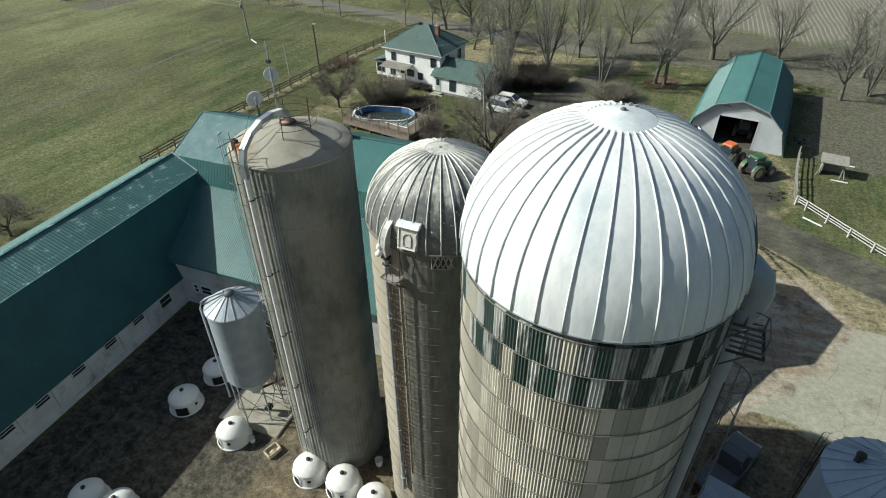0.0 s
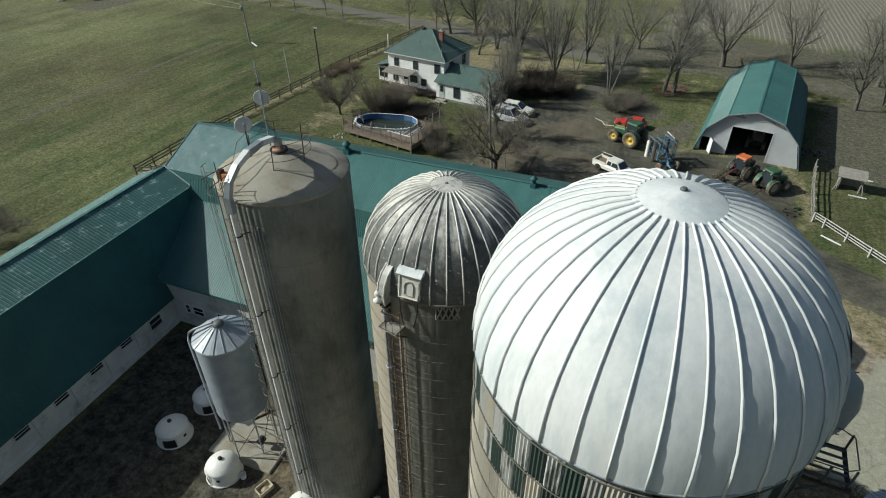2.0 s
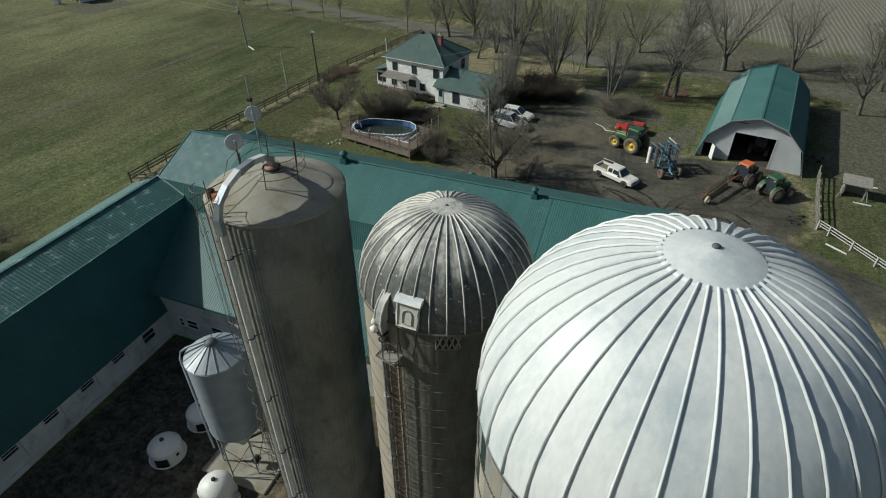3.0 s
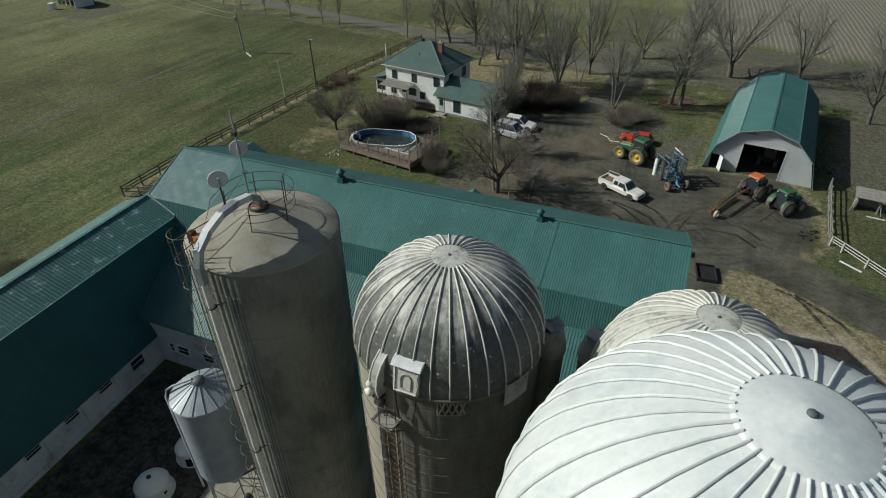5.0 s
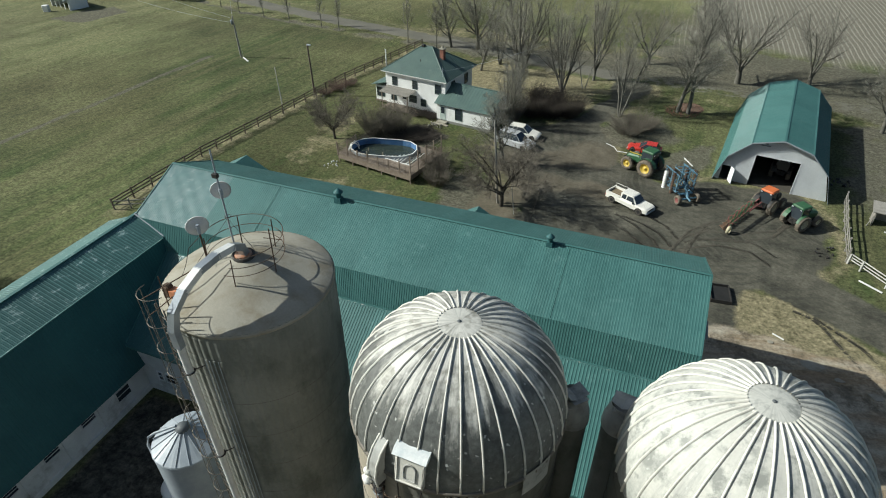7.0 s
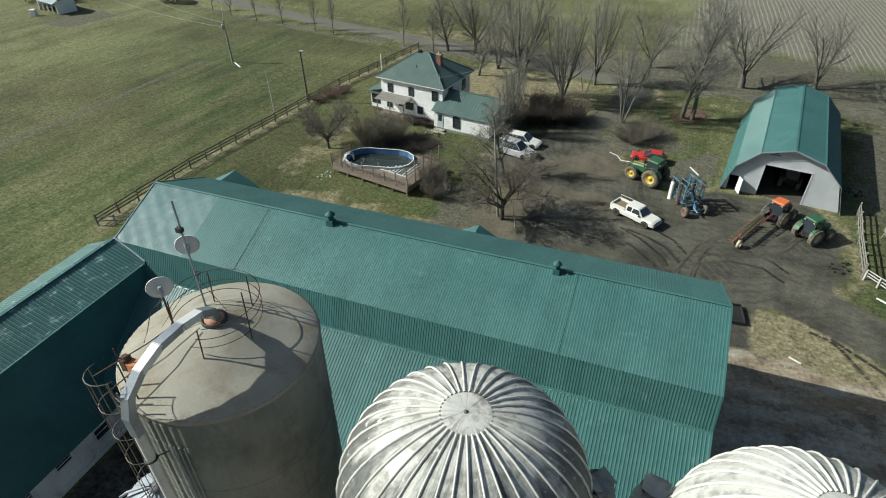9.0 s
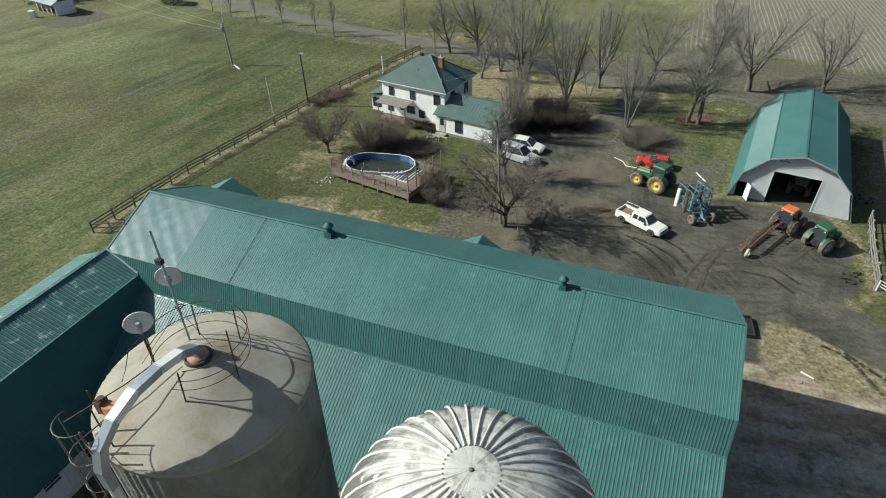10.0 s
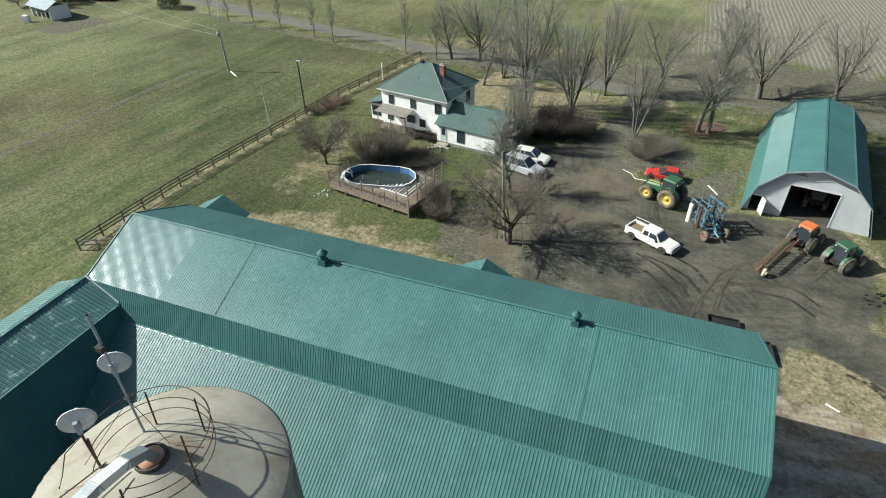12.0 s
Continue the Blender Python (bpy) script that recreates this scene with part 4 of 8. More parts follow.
# ---- barn details ----
def window_part(parent, x, y, z, w, h, face, mat_frame, depth=0.06):
    """A framed pane set on a wall; face: the way it looks, in degrees round z."""
    m = Matrix.Translation((x, y, z)) @ pose(0, 0, 0, 0, 0, face + 90)
    fr = Form()
    fr.box(-w / 2 - 0.07, w / 2 + 0.07, -depth, 0.02, -0.08, 0.0, m).box(-w / 2 - 0.07, w / 2 + 0.07, -depth, 0.02, h, h + 0.08, m)
    fr.box(-w / 2 - 0.07, -w / 2, -depth, 0.02, 0, h, m).box(w / 2, w / 2 + 0.07, -depth, 0.02, 0, h, m)
    win = part("window", fr, mat_frame, parent)
    part("pane", Form().box(-w / 2, w / 2, -0.015, 0.01, 0, h, m), GLASS, win)
    part("sash_bar", Form().box(-w / 2, w / 2, -0.04, -0.016, h / 2 - 0.025, h / 2 + 0.025, m), mat_frame, win)
    return win


def barn_details():
    wing = bpy.data.objects["barn_wing"]
    for y in (-2.0, 0.6, 3.2, 5.6, 7.7, 10.15, 12.55, 15.25, 17.9, 20.45):
        window_part(wing, -31.79, y, 1.62, 0.95, 0.42, 0, WHITEWASH)
        part("pier", Form().box(-31.8, -31.70, y + 0.7, y + 1.75, 0.0, 2.25), WHITEWASH, wing)
    window_part(wing, -31.79, 23.05, 1.1, 1.0, 0.8, 0, WHITEWASH)
    part("plinth", Form().box(-31.8, -31.66, -5.8, 24.9, -0.05, 0.35), WHITEWASH, wing)
    for x, w in ((-30.35, 0.35), (-29.4, 0.9), (-27.2, 0.9), (-22.6, 1.0), (-18.5, 1.0)):
        window_part(BARN, x, 24.94, 1.35, w, 0.7, -90, WHITE_PAINT)
    # flashing along the valley of the two roofs
    part("valley_flashing", Form().tube([(-35.55, 31.15, 9.52), (-34.2, 30.95, 9.02), (-33.0, 30.75, 8.52)], 0.07, 5), GALV, BARN)
    part("valley_flashing", Form().tube([(-33.0, 30.7, 8.5), (-32.75, 30.4, 7.6), (-32.3, 27.4, 5.9), (-31.95, 24.7, 4.45)], 0.04, 5), TEAL_TRIM, BARN)
    # seams where two lengths of sheet meet
    for x in (-26.2, -6.5):
        part("seam", Form().tube([(x, 35.4, 11.30), (x, 31.1, 9.44), (x, 30.45, 7.6)], 0.012, 4), TEAL_TRIM, BARN)
    # bright flashing over the lean-to's upper edge
    part("flashing", Form().box(-32.4, 1.2, 30.34, 30.44, 0, 0.012, Matrix.Translation((0, 0, 7.56)) @ pose(0, 0, 0, 0, 0, 0)), TEAL, BARN)
    # low gables over the far doors
    for x0, x1, top in ((-38.1, -33.6, 8.1), (-16.7, -12.5, 7.55)):
        xm = (x0 + x1) / 2
        for s, xe in ((1, x0), (-1, x1)):
            slope_panels(BARN, "porch_sheet", (0, 39.5, 0), (0, 43.6, 0), 0.9, (xm, 39.5, top), (xe, 39.5, top - 1.2), TEAL)
        part("porch_gable", Form().prism([(x0 + 0.2, -0.05), (x1 - 0.2, -0.05), (x1 - 0.2, top - 1.2), (xm, top - 0.1), (x0 + 0.2, top - 1.2)], 41.2, 43.4), WHITE_PAINT, BARN)
    # gable door hood
    part("door_hood", Form().box(1.0, 2.3, 36.4, 38.1, 5.9, 6.02).box(1.0, 1.1, 36.4, 38.1, 5.3, 5.9), GREY_WOOD, BARN, "small grey wooden hood")


barn_details()


def roof_vent(x, y, z):
    v = thing("roof_ventilator", "teal steel ventilator with a conical hood on the barn ridge", "ventilator", x, y, z, group="ridge ventilators")
    part("base", Form().box(-0.32, 0.32, -0.32, 0.32, -0.3, 0.22, taper=0.15), TEAL_DARK, v)
    part("throat", Form().lathe([(0.25, 0.2), (0.25, 0.62), (0.30, 0.66)], 14), TEAL_DARK, v)
    part("hood", Form().lathe([(0.30, 0.60), (0.42, 0.66), (0.40, 0.70), (0.02, 1.0), (0.001, 1.0)], 14), TEAL_DARK, v)
    return v


VENT = roof_vent(-21.65, 35.3, 11.3)
VENT.scale = (0.78, 0.78, 0.85)
copy_thing(VENT, pose(-7.65, 35.3, 11.3) @ Matrix.Diagonal((0.78, 0.78, 0.85, 1)))


# ---- silo fittings ----
def cage_ladder(parent, r, deg, z0, z1, cage_from, width=0.42, material=RUST, hoop_step=1.0, cage_r=0.36, stand=0.16):
    """A ladder up a silo's wall with safety hoops and upright straps."""
    rails = Form()
    m = pose(0, 0, 0, 0, 0, deg)
    for s in (-1, 1):
        rails.tube([(r + stand, s * width / 2, z0), (r + stand, s * width / 2, z1)], 0.022, 4, m=m)
    lad = part("ladder_frame", rails, material, parent)
    rung = Form().tube([(r + stand, -width / 2, 0), (r + stand, width / 2, 0)], 0.014, 4, m=m).mesh("rung", material)
    n = int((z1 - z0) / 0.32)
    for i in range(n):
        part("rung", rung, None, lad).location = (0, 0, z0 + 0.16 + i * 0.32)
    arc = [(r + stand + cage_r * 0.95 * math.sin(a), cage_r * math.cos(a), 0) for a in [math.pi * k / 8 for k in range(9)]]
    hoop = Form().tube([(r + stand, cage_r, 0)] + arc + [(r + stand, -cage_r, 0)], 0.014, 4, m=m).mesh("cage_hoop", material)
    z = cage_from
    while z < z1 + 0.9:
        part("cage_hoop", hoop, None, lad).location = (0, 0, z)
        z += hoop_step
    straps = Form()
    for k in (1, 3, 5, 7):
        x, y, _ = arc[k]
        straps.tube([(x, y, cage_from), (x, y, z - hoop_step)], 0.010, 4, m=m)
    part("cage_frame", straps, material, lad)


def silo_one_fittings():
    s = bpy.data.objects["concrete_silo"]
    cage_ladder(s, 2.56, -107, 1.5, 20.6, 5.0, hoop_step=0.95, cage_r=0.42, material=HOOP)
    # blower pipe on the wall, ending in a square gooseneck over the hatch
    px, py, _ = polar(2.86, -94)
    pipe = part("blower_pipe", Form().tube([(px, py, 3.4), (px, py, 19.75)], 0.115, 10), GALV_PIPE, s, "pale blower pipe")
    for z in (4.0, 7.6, 11.2, 14.8, 18.6):
        part("bracket", Form().ring((px, py, z), 0.14, 0.03, 10, 4).tube([(px, py, z), polar(2.5, -88, z + 0.02)], 0.025, 4), DARK_IRON, pipe)
    ends = [Vector(p) for p in ((-0.2, -2.87, 19.60), (-0.19, -2.88, 20.20), (-0.14, -2.74, 20.74), (-0.04, -2.32, 21.18), (0.06, -1.75, 21.46), (0.15, -1.12, 21.53), (0.18, -0.56, 21.44), (0.12, -0.16, 21.18), (0.05, 0.0, 20.82))]
    for i, (a, c) in enumerate(zip(ends, ends[1:])):
        d = (c - a).normalized()
        side = Vector((1, 0, 0))
        up = d.cross(side).normalized()
        f = Form()
        q = [side * sx * 0.115 + up * sy * 0.10 for sx, sy in ((-1, -1), (1, -1), (1, 1), (-1, 1))]
        f.add([a - d * 0.03 + k for k in q] + [c + d * 0.03 + k for k in q], [(0, 1, 5, 4), (1, 2, 6, 5), (2, 3, 7, 6), (3, 0, 4, 7), (3, 2, 1, 0), (4, 5, 6, 7)])
        part("gooseneck_section", f, GALV_PIPE if i in (3, 5) else DUCT, s)
    # guard rings round the hatch on slanting posts
    for k, (z, rr) in enumerate(((20.72, 1.12), (21.02, 1.14), (21.36, 1.16))):
        part("guard_ring", Form().ring((0.0, 0.12, z), rr, 0.013, 36, 4, -1.5 + 0.2 * k, 3.9 - 0.3 * k), RUST, s)
    for a, top in ((-68, 21.3), (-1, 21.9), (72, 21.4), (132, 21.4), (-158, 21.3)):
        x, y, _ = polar(1.09, a)
        part("guard_post", Form().tube([(x, y, 20.38), (x * 0.99, y * 0.99 + 0.06, top)], 0.022, 4), RUST, s)
    part("post_arm", Form().tube([(0.86, 0.02, 21.55), (1.35, 0.18, 21.5)], 0.014, 4), RUST, s)
    for a, z in ((-128, 20.0), (-112, 20.05)):
        x, y, _ = polar(2.95, a)
        part("top_rail", Form().tube([(x, y, 20.3), (x * 0.55, y * 0.55, 20.7), (x * 0.2 - 0.2, y * 0.2, 20.95)], 0.02, 4), RUST, s)
    for a in (-133, -118, -105):
        x, y, _ = polar(2.35, a)
        part("rail_post", Form().tube([(x, y, 19.95), (x, y, 20.75)], 0.02, 4), RUST, s)
    motor = part("hatch_motor", Form().soft_box(-1.62, -1.38, -1.75, -1.5, 20.05, 20.42, 0.04), RUST, s)
    part("bracket", Form().box(-1.38, -1.1, -1.75, -1.5, 20.0, 20.3), surface("orange_painted_steel", (0.55, 0.20, 0.09), (0.65, 0.30, 0.16), 0.6), motor)
    part("hatch_lid", Form().lathe([(0.27, 20.72), (0.25, 20.80), (0.12, 20.83), (0.001, 20.83)], 12), surface("rust_stained_plate", (0.42, 0.36, 0.30), (0.38, 0.18, 0.10), 0.7, scale=3), s)
    # mortar-smeared strips of wire down the wall behind the pipe
    for a in (-86, -83, -80, -77):
        x, y, _ = polar(2.57, a)
        part("wall_wire", Form().tube([(x, y, 3.0), (x, y, 18.9)], 0.016, 4), GALV, s)


silo_one_fittings()


def dish(x, y, z0, z1, zd, aim, tilt, r, label):
    """A wireless dish with its feed on a mast."""
    d = thing("antenna_dish", label, "antenna", x, y, z0)
    part("mast", Form().tube([(0, 0, -0.1), (0, 0, z1 - z0)], 0.028, 6), RUST if z1 < 22.5 else GALV, d)
    m = Matrix.Translation((0, 0, zd - z0)) @ pose(0, 0, 0, 0, 0, aim) @ pose(0.12, 0, 0, 0, tilt, 0)
    prof = [(r * k / 6, 0.22 * r * (k / 6) ** 2) for k in range(7)]
    bowl = Form().lathe(prof + [(r + 0.012, prof[-1][1] + 0.01), (r - 0.0, prof[-1][1] - 0.02)] + [(a, b - 0.015) for a, b in reversed(prof)], 24, m=m)
    part("reflector", bowl, DISH_GREY, d, "round pale grey dish")
    arm = Form()
    for a in (0, 120, 240):
        x1, y1, _ = polar(r * 0.9, a)
        arm.tube([(x1, y1, 0.2 * r), (0, 0, r * 0.95)], 0.008, 3, m=m)
    part("feed_tripod", arm, GALV, d)
    part("feed", Form().tube([(0, 0, r * 0.85), (0, 0, r * 1.15)], 0.04, 6, m=m), WHITE_PAINT, d)
    part("mount", Form().box(-0.06, 0.06, -0.06, 0.06, -0.12, 0.02, m).tube([(0, 0, zd - z0 - 0.15), (0, 0, zd - z0 + 0.15)], 0.05, 6), GALV, d)
    return d


MAST = dish(-14.72, 18.58, 20.4, 23.75, 22.36, 130, 86, 0.285, "tall galvanised mast with a round dish on the silo roof")
part("tip", Form().tube([(0, 0, 2.5), (0, 0, 3.35)], 0.028, 8), GALV, MAST)
part("clamp", Form().ring((0, 0.04, 1.15), 0.09, 0.015, 10, 4), DARK_IRON, MAST)
part("bracket", Form().box(-0.08, 0.08, -0.1, 0.02, 2.5, 2.62), DARK_IRON, MAST)
part("guy", Form().tube([(0, 0, 1.1), (1.3, -0.2, -0.15)], 0.008, 3).tube([(0, 0, 1.1), (-0.6, -1.0, 0.0)], 0.008, 3), DARK_IRON, MAST)
DISH2 = dish(-14.98, 17.66, 20.2, 21.55, 21.62, 140, 86, 0.315, "white wireless dish on a short post on the silo roof")
part("cable", Form().tube([(0, 0, 1.2), (-0.25, -0.3, 0.9), (-0.35, -0.5, 0.4), (-0.5, -0.6, 0.05)], 0.012, 4), DARK_IRON, DISH2)


def silo_two_fittings():
    s = bpy.data.objects["concrete_silo.001"]
    px, py, _ = polar(2.98, -111)
    pipe = part("blower_pipe", Form().tube([(px, py, 3.2), (px, py, 18.0)], 0.10, 10), DUCT, s, "blue-grey blower pipe")
    for z in (4.2, 8.0, 11.5, 15.0, 17.5):
        part("bracket", Form().ring((px, py, z), 0.125, 0.03, 10, 4), GALV, pipe)
    # narrow hooded elbow from the pipe into the dome, packed with foam at its mouth
    m = pose(0, 0, 0, 0, 0, -110)
    hood = [(3.16, 18.05), (3.20, 18.45), (3.12, 18.85), (2.96, 19.15), (2.72, 19.38), (2.45, 19.50), (2.55, 19.25), (2.74, 18.95), (2.84, 18.55), (2.86, 18.05)]
    part("elbow_hood", Form().prism(hood, -0.13, 0.13, m), CHUTE_SHEET, s, "worn pale elbow hood")
    part("hood_edge", Form().tube([(x, 0.14, z) for x, z in hood[:6]], 0.03, 5, m=m).tube([(x, -0.14, z) for x, z in hood[:6]], 0.03, 5, m=m), RIB_OLD, s)
    foam = Form()
    rng = random.Random(5)
    for _ in range(7):
        q = Vector((3.12 + rng.uniform(-0.1, 0.12), rng.uniform(-0.3, -0.08), 18.25 + rng.uniform(-0.22, 0.3)))
        rr = rng.uniform(0.07, 0.13)
        foam.lathe([(0.001, -rr), (rr * 0.7, -rr * 0.6), (rr, 0.05 * rr), (rr * 0.6, rr * 0.75), (0.001, rr)], 7, m=m @ Matrix.Translation(q) @ pose(0, 0, 0, rng.uniform(-30, 30), rng.uniform(-30, 30), 0))
    part("foam_packing", foam, HUT_SHELL, s, "lumps of off-white foam")
    part("clamp", Form().ring((px, py, 17.9), 0.14, 0.05, 10, 5).ring((px, py, 17.6), 0.13, 0.035, 10, 5), DARK_IRON, s)
    # filler door box standing off the dome, with a lip over it and a pressed arch on its face
    d = pose(0, 0, 0, 0, 0, -92.5)
    door = part("door_box", Form().prism([(2.55, 18.56), (2.99, 18.56), (2.80, 19.42), (2.35, 19.50)], -0.36, 0.36, d), RIB_OLD, s, "pale sheet metal filler door box")
    part("lip", Form().prism([(2.35, 19.50), (2.88, 19.38), (2.93, 19.44), (2.80, 19.54), (2.40, 19.60)], -0.43, 0.43, d), DOME_NEW, door, "pale overhanging lip")
    slope = lambda y, z: (2.995 - 0.221 * (z - 18.56) + 0.012, y, z)
    arch = [slope(0.15 * math.cos(radians(a)), 19.02 + 0.15 * math.sin(radians(a))) for a in range(0, 181, 20)]
    part("pressed_arch", Form().tube([slope(0.15, 18.72)] + arch + [slope(-0.15, 18.72), slope(0.15, 18.72)], 0.022, 5, m=d), CHUTE_SHEET, door)
    part("door_rim", Form().tube([slope(-0.33, 18.60), slope(0.33, 18.60), slope(0.33, 19.36), slope(-0.33, 19.36), slope(-0.33, 18.60)], 0.025, 5, m=d), RIB_OLD, door)
    for y in (-0.3, 0.32):
        part("chain", Form().tube([(3.0, y, 18.5), (3.03, y * 0.9, 18.0), (3.06, y * 0.6, 17.5)], 0.022, 5, m=d), DARK_IRON, s)
    cage_ladder(s, 2.86, -103, 5.0, 17.9, 6.0, material=RUST, hoop_step=0.8, cage_r=0.34)
    # small slatted landing under the door, and a latticed hatch let into the wall
    mm = pose(0, 0, 0, 0, 0, -104)
    landing = part("landing", Form().box(2.86, 3.36, -0.36, 0.36, 17.16, 17.20, mm), GREY_WOOD, s, "small wooden landing")
    for yb in (-0.34, 0.34):
        part("brace", Form().tube([(2.84, yb, 16.7), (3.3, yb, 17.15)], 0.02, 4, m=mm), RUST, landing)
    part("edge_rail", Form().tube([(2.88, -0.36, 17.23), (3.36, -0.36, 17.23), (3.36, 0.36, 17.23), (2.88, 0.36, 17.23)], 0.018, 4, m=mm), DARK_IRON, landing)
    hatch = part("lattice_hatch", Form().sheet(lambda u, v: polar(2.875, -75.5 + 13 * u, 17.83 + 0.62 * v), 6, 1), DARK_IRON, s, "rusty latticed hatch")
    for k in range(4):
        for lean in (-1, 1):
            a0, z0 = -74.5 + 3.6 * k, 17.86 if lean > 0 else 18.42
            part("lath", Form().tube([polar(2.90, a0 - 0.6, z0), polar(2.91, a0 + 1.6, z0 + lean * 0.28), polar(2.90, a0 + 3.0, z0 + lean * 0.54)], 0.030, 4), GREY_WOOD, hatch)
    for a0, a1, z0, z1 in ((-75.5, -62.5, 17.84, 17.84), (-75.5, -62.5, 18.44, 18.44), (-75.5, -75.5, 17.83, 18.45), (-62.5, -62.5, 17.83, 18.45)):
        part("hatch_frame", Form().tube([polar(2.90, a0 + (a1 - a0) * k / 4, z0 + (z1 - z0) * k / 4) for k in range(5)], 0.022, 4), GREY_WOOD, hatch)
    part("patch", Form().sheet(lambda u, v: polar(2.93, -38 + 18 * u, 17.75 + 0.8 * v), 4, 1), CHUTE_SHEET, s, "dull sheet metal patch")


silo_two_fittings()


def chute(silo, r, deg, z1, label):
    """A round unloading chute up the side with a bent cap."""
    s = bpy.data.objects[silo]
    m = pose(0, 0, 0, 0, 0, deg)
    part("unloading_chute", Form().lathe([(0.46, 0.0), (0.46, z1 - 0.3)], 20, m=m @ Matrix.Translation((r + 0.42, 0, 0))), CONCRETE, s, label)
    cap = Form()
    c = m @ Matrix.Translation((r + 0.40, 0, 0))
    cap.lathe([(0.50, z1 - 0.36), (0.53, z1 - 0.30), (0.50, z1 + 0.05), (0.40, z1 + 0.42), (0.34, z1 + 0.58), (0.36, z1 + 0.64)], 18, m=c)
    cap.box(r - 0.35, r + 0.3, -0.36, 0.36, z1 - 0.15, z1 + 0.45, m)
    head = part("chute_cap", cap, CHUTE_SHEET, s, "dented pale sheet metal chute cap")
    for a, tilt in ((20, 25), (110, -12), (200, 30), (290, 8)):
        flap = Form().box(0.0, 0.36, -0.24, 0.24, 0.0, 0.02, c @ Matrix.Translation((0, 0, z1 + 0.60)) @ pose(0, 0, 0, 0, -tilt, a))
        part("flap", flap, CHUTE_SHEET, head)


chute("concrete_silo.001", 2.86, 26, 17.5, "dark weathered concrete unloading chute")
chute("concrete_silo.002", 2.86, 151, 16.9, "dark weathered concrete unloading chute")


def silo_four_fittings():
    s = SILO4[0]
    m = pose(0, 0, 0, 0, 0, 9)
    part("unloading_chute", Form().lathe([(0.22, 0.0), (0.22, 22.5)], 20, m=m @ Matrix.Translation((2.96, 0, 0))), GALV, s, "grey steel unloading chute")
    el = Form()
    pts = [(2.96, 0, 22.3), (3.06, 0, 22.75), (3.08, 0, 23.1), (3.0, 0, 23.4), (2.8, 0, 23.6), (2.5, 0, 23.68)]
    el.tube(pts, [0.24, 0.32, 0.34, 0.34, 0.33, 0.30], 16, m=m)
    part("chute_elbow", el, GALV, s)
    cage_ladder(s, 2.7, -13, 3.0, 21.4, 8.0, material=DULL_STEEL, hoop_step=1.15, cage_r=0.44, stand=0.24)
    # railed work platform beside the chute
    pm = pose(0, 0, 1.85, 0, 0, -4)
    slat = Form().box(2.75, 3.34, -0.014, 0.014, 20.565, 20.60).mesh("slat", DULL_STEEL)
    pl = part("platform", Form().box(3.33, 3.38, -0.42, 0.42, 20.5, 20.56, pm), DARK_IRON, s)
    for y in (-0.405, 0.405):
        part("bearer", Form().box(2.7, 3.33, y - 0.015, y + 0.015, 20.5, 20.55, pm), DARK_IRON, pl)
    for i in range(5):
        part("slat", slat, None, pl).matrix_basis = pm @ Matrix.Translation((0, -0.32 + 0.16 * i, 0))
    rail = Form()
    for z in (20.95,):
        rail.tube([(2.75, -0.4, z), (3.2, -0.4, z), (3.36, -0.3, z), (3.36, 0.3, z), (3.2, 0.4, z), (2.75, 0.4, z)], 0.011, 5, m=pm)
    for x, y in ((3.34, -0.35), (3.34, 0.35), (3.0, -0.4), (3.0, 0.4)):
        rail.tube([(x, y, 20.55), (x, y, 20.95)], 0.02, 4, m=pm)
    part("guard_rail", rail, DULL_STEEL, pl)
    for yb in (-0.38, 0.38):
        part("brace", Form().tube([(2.68, yb, 20.1), (3.1, yb, 20.5)], 0.022, 4, m=pm), DULL_STEEL, pl)
    for a, z in ((22, 23.2), (19, 22.6), (17, 22.0), (28, 18.5), (24, 15.5)):
        part("stay", Form().tube([polar(2.66, a, z), polar(3.6, a - 4, z + 0.02)], 0.016, 4), DARK_IRON, s)
    # filler dormer at the back of the dome and the door panel
    d = pose(0, 0, 0, 0, 0, 127)
    part("dormer", Form().add([(2.3, -0.48, 23.72), (3.0, -0.42, 23.76), (3.0, 0.42, 23.76), (2.3, 0.48, 23.72), (1.5, 0.0, 25.7), (2.92, 0.0, 24.5)], [(0, 1, 5), (0, 5, 4), (2, 3, 4), (2, 4, 5), (1, 2, 5)], False, d), DOME_NEW, s, "pointed sheet metal dormer")
    part("door_panel", Form().sheet(lambda u, v: (lambda rz: polar(rz[0], -6 + 12 * u, 23.7 + rz[1]))(dome_profile(2.74, 2.94, 0.06 + 0.2 * v)), 4, 4), GALV, s)


silo_four_fittings()


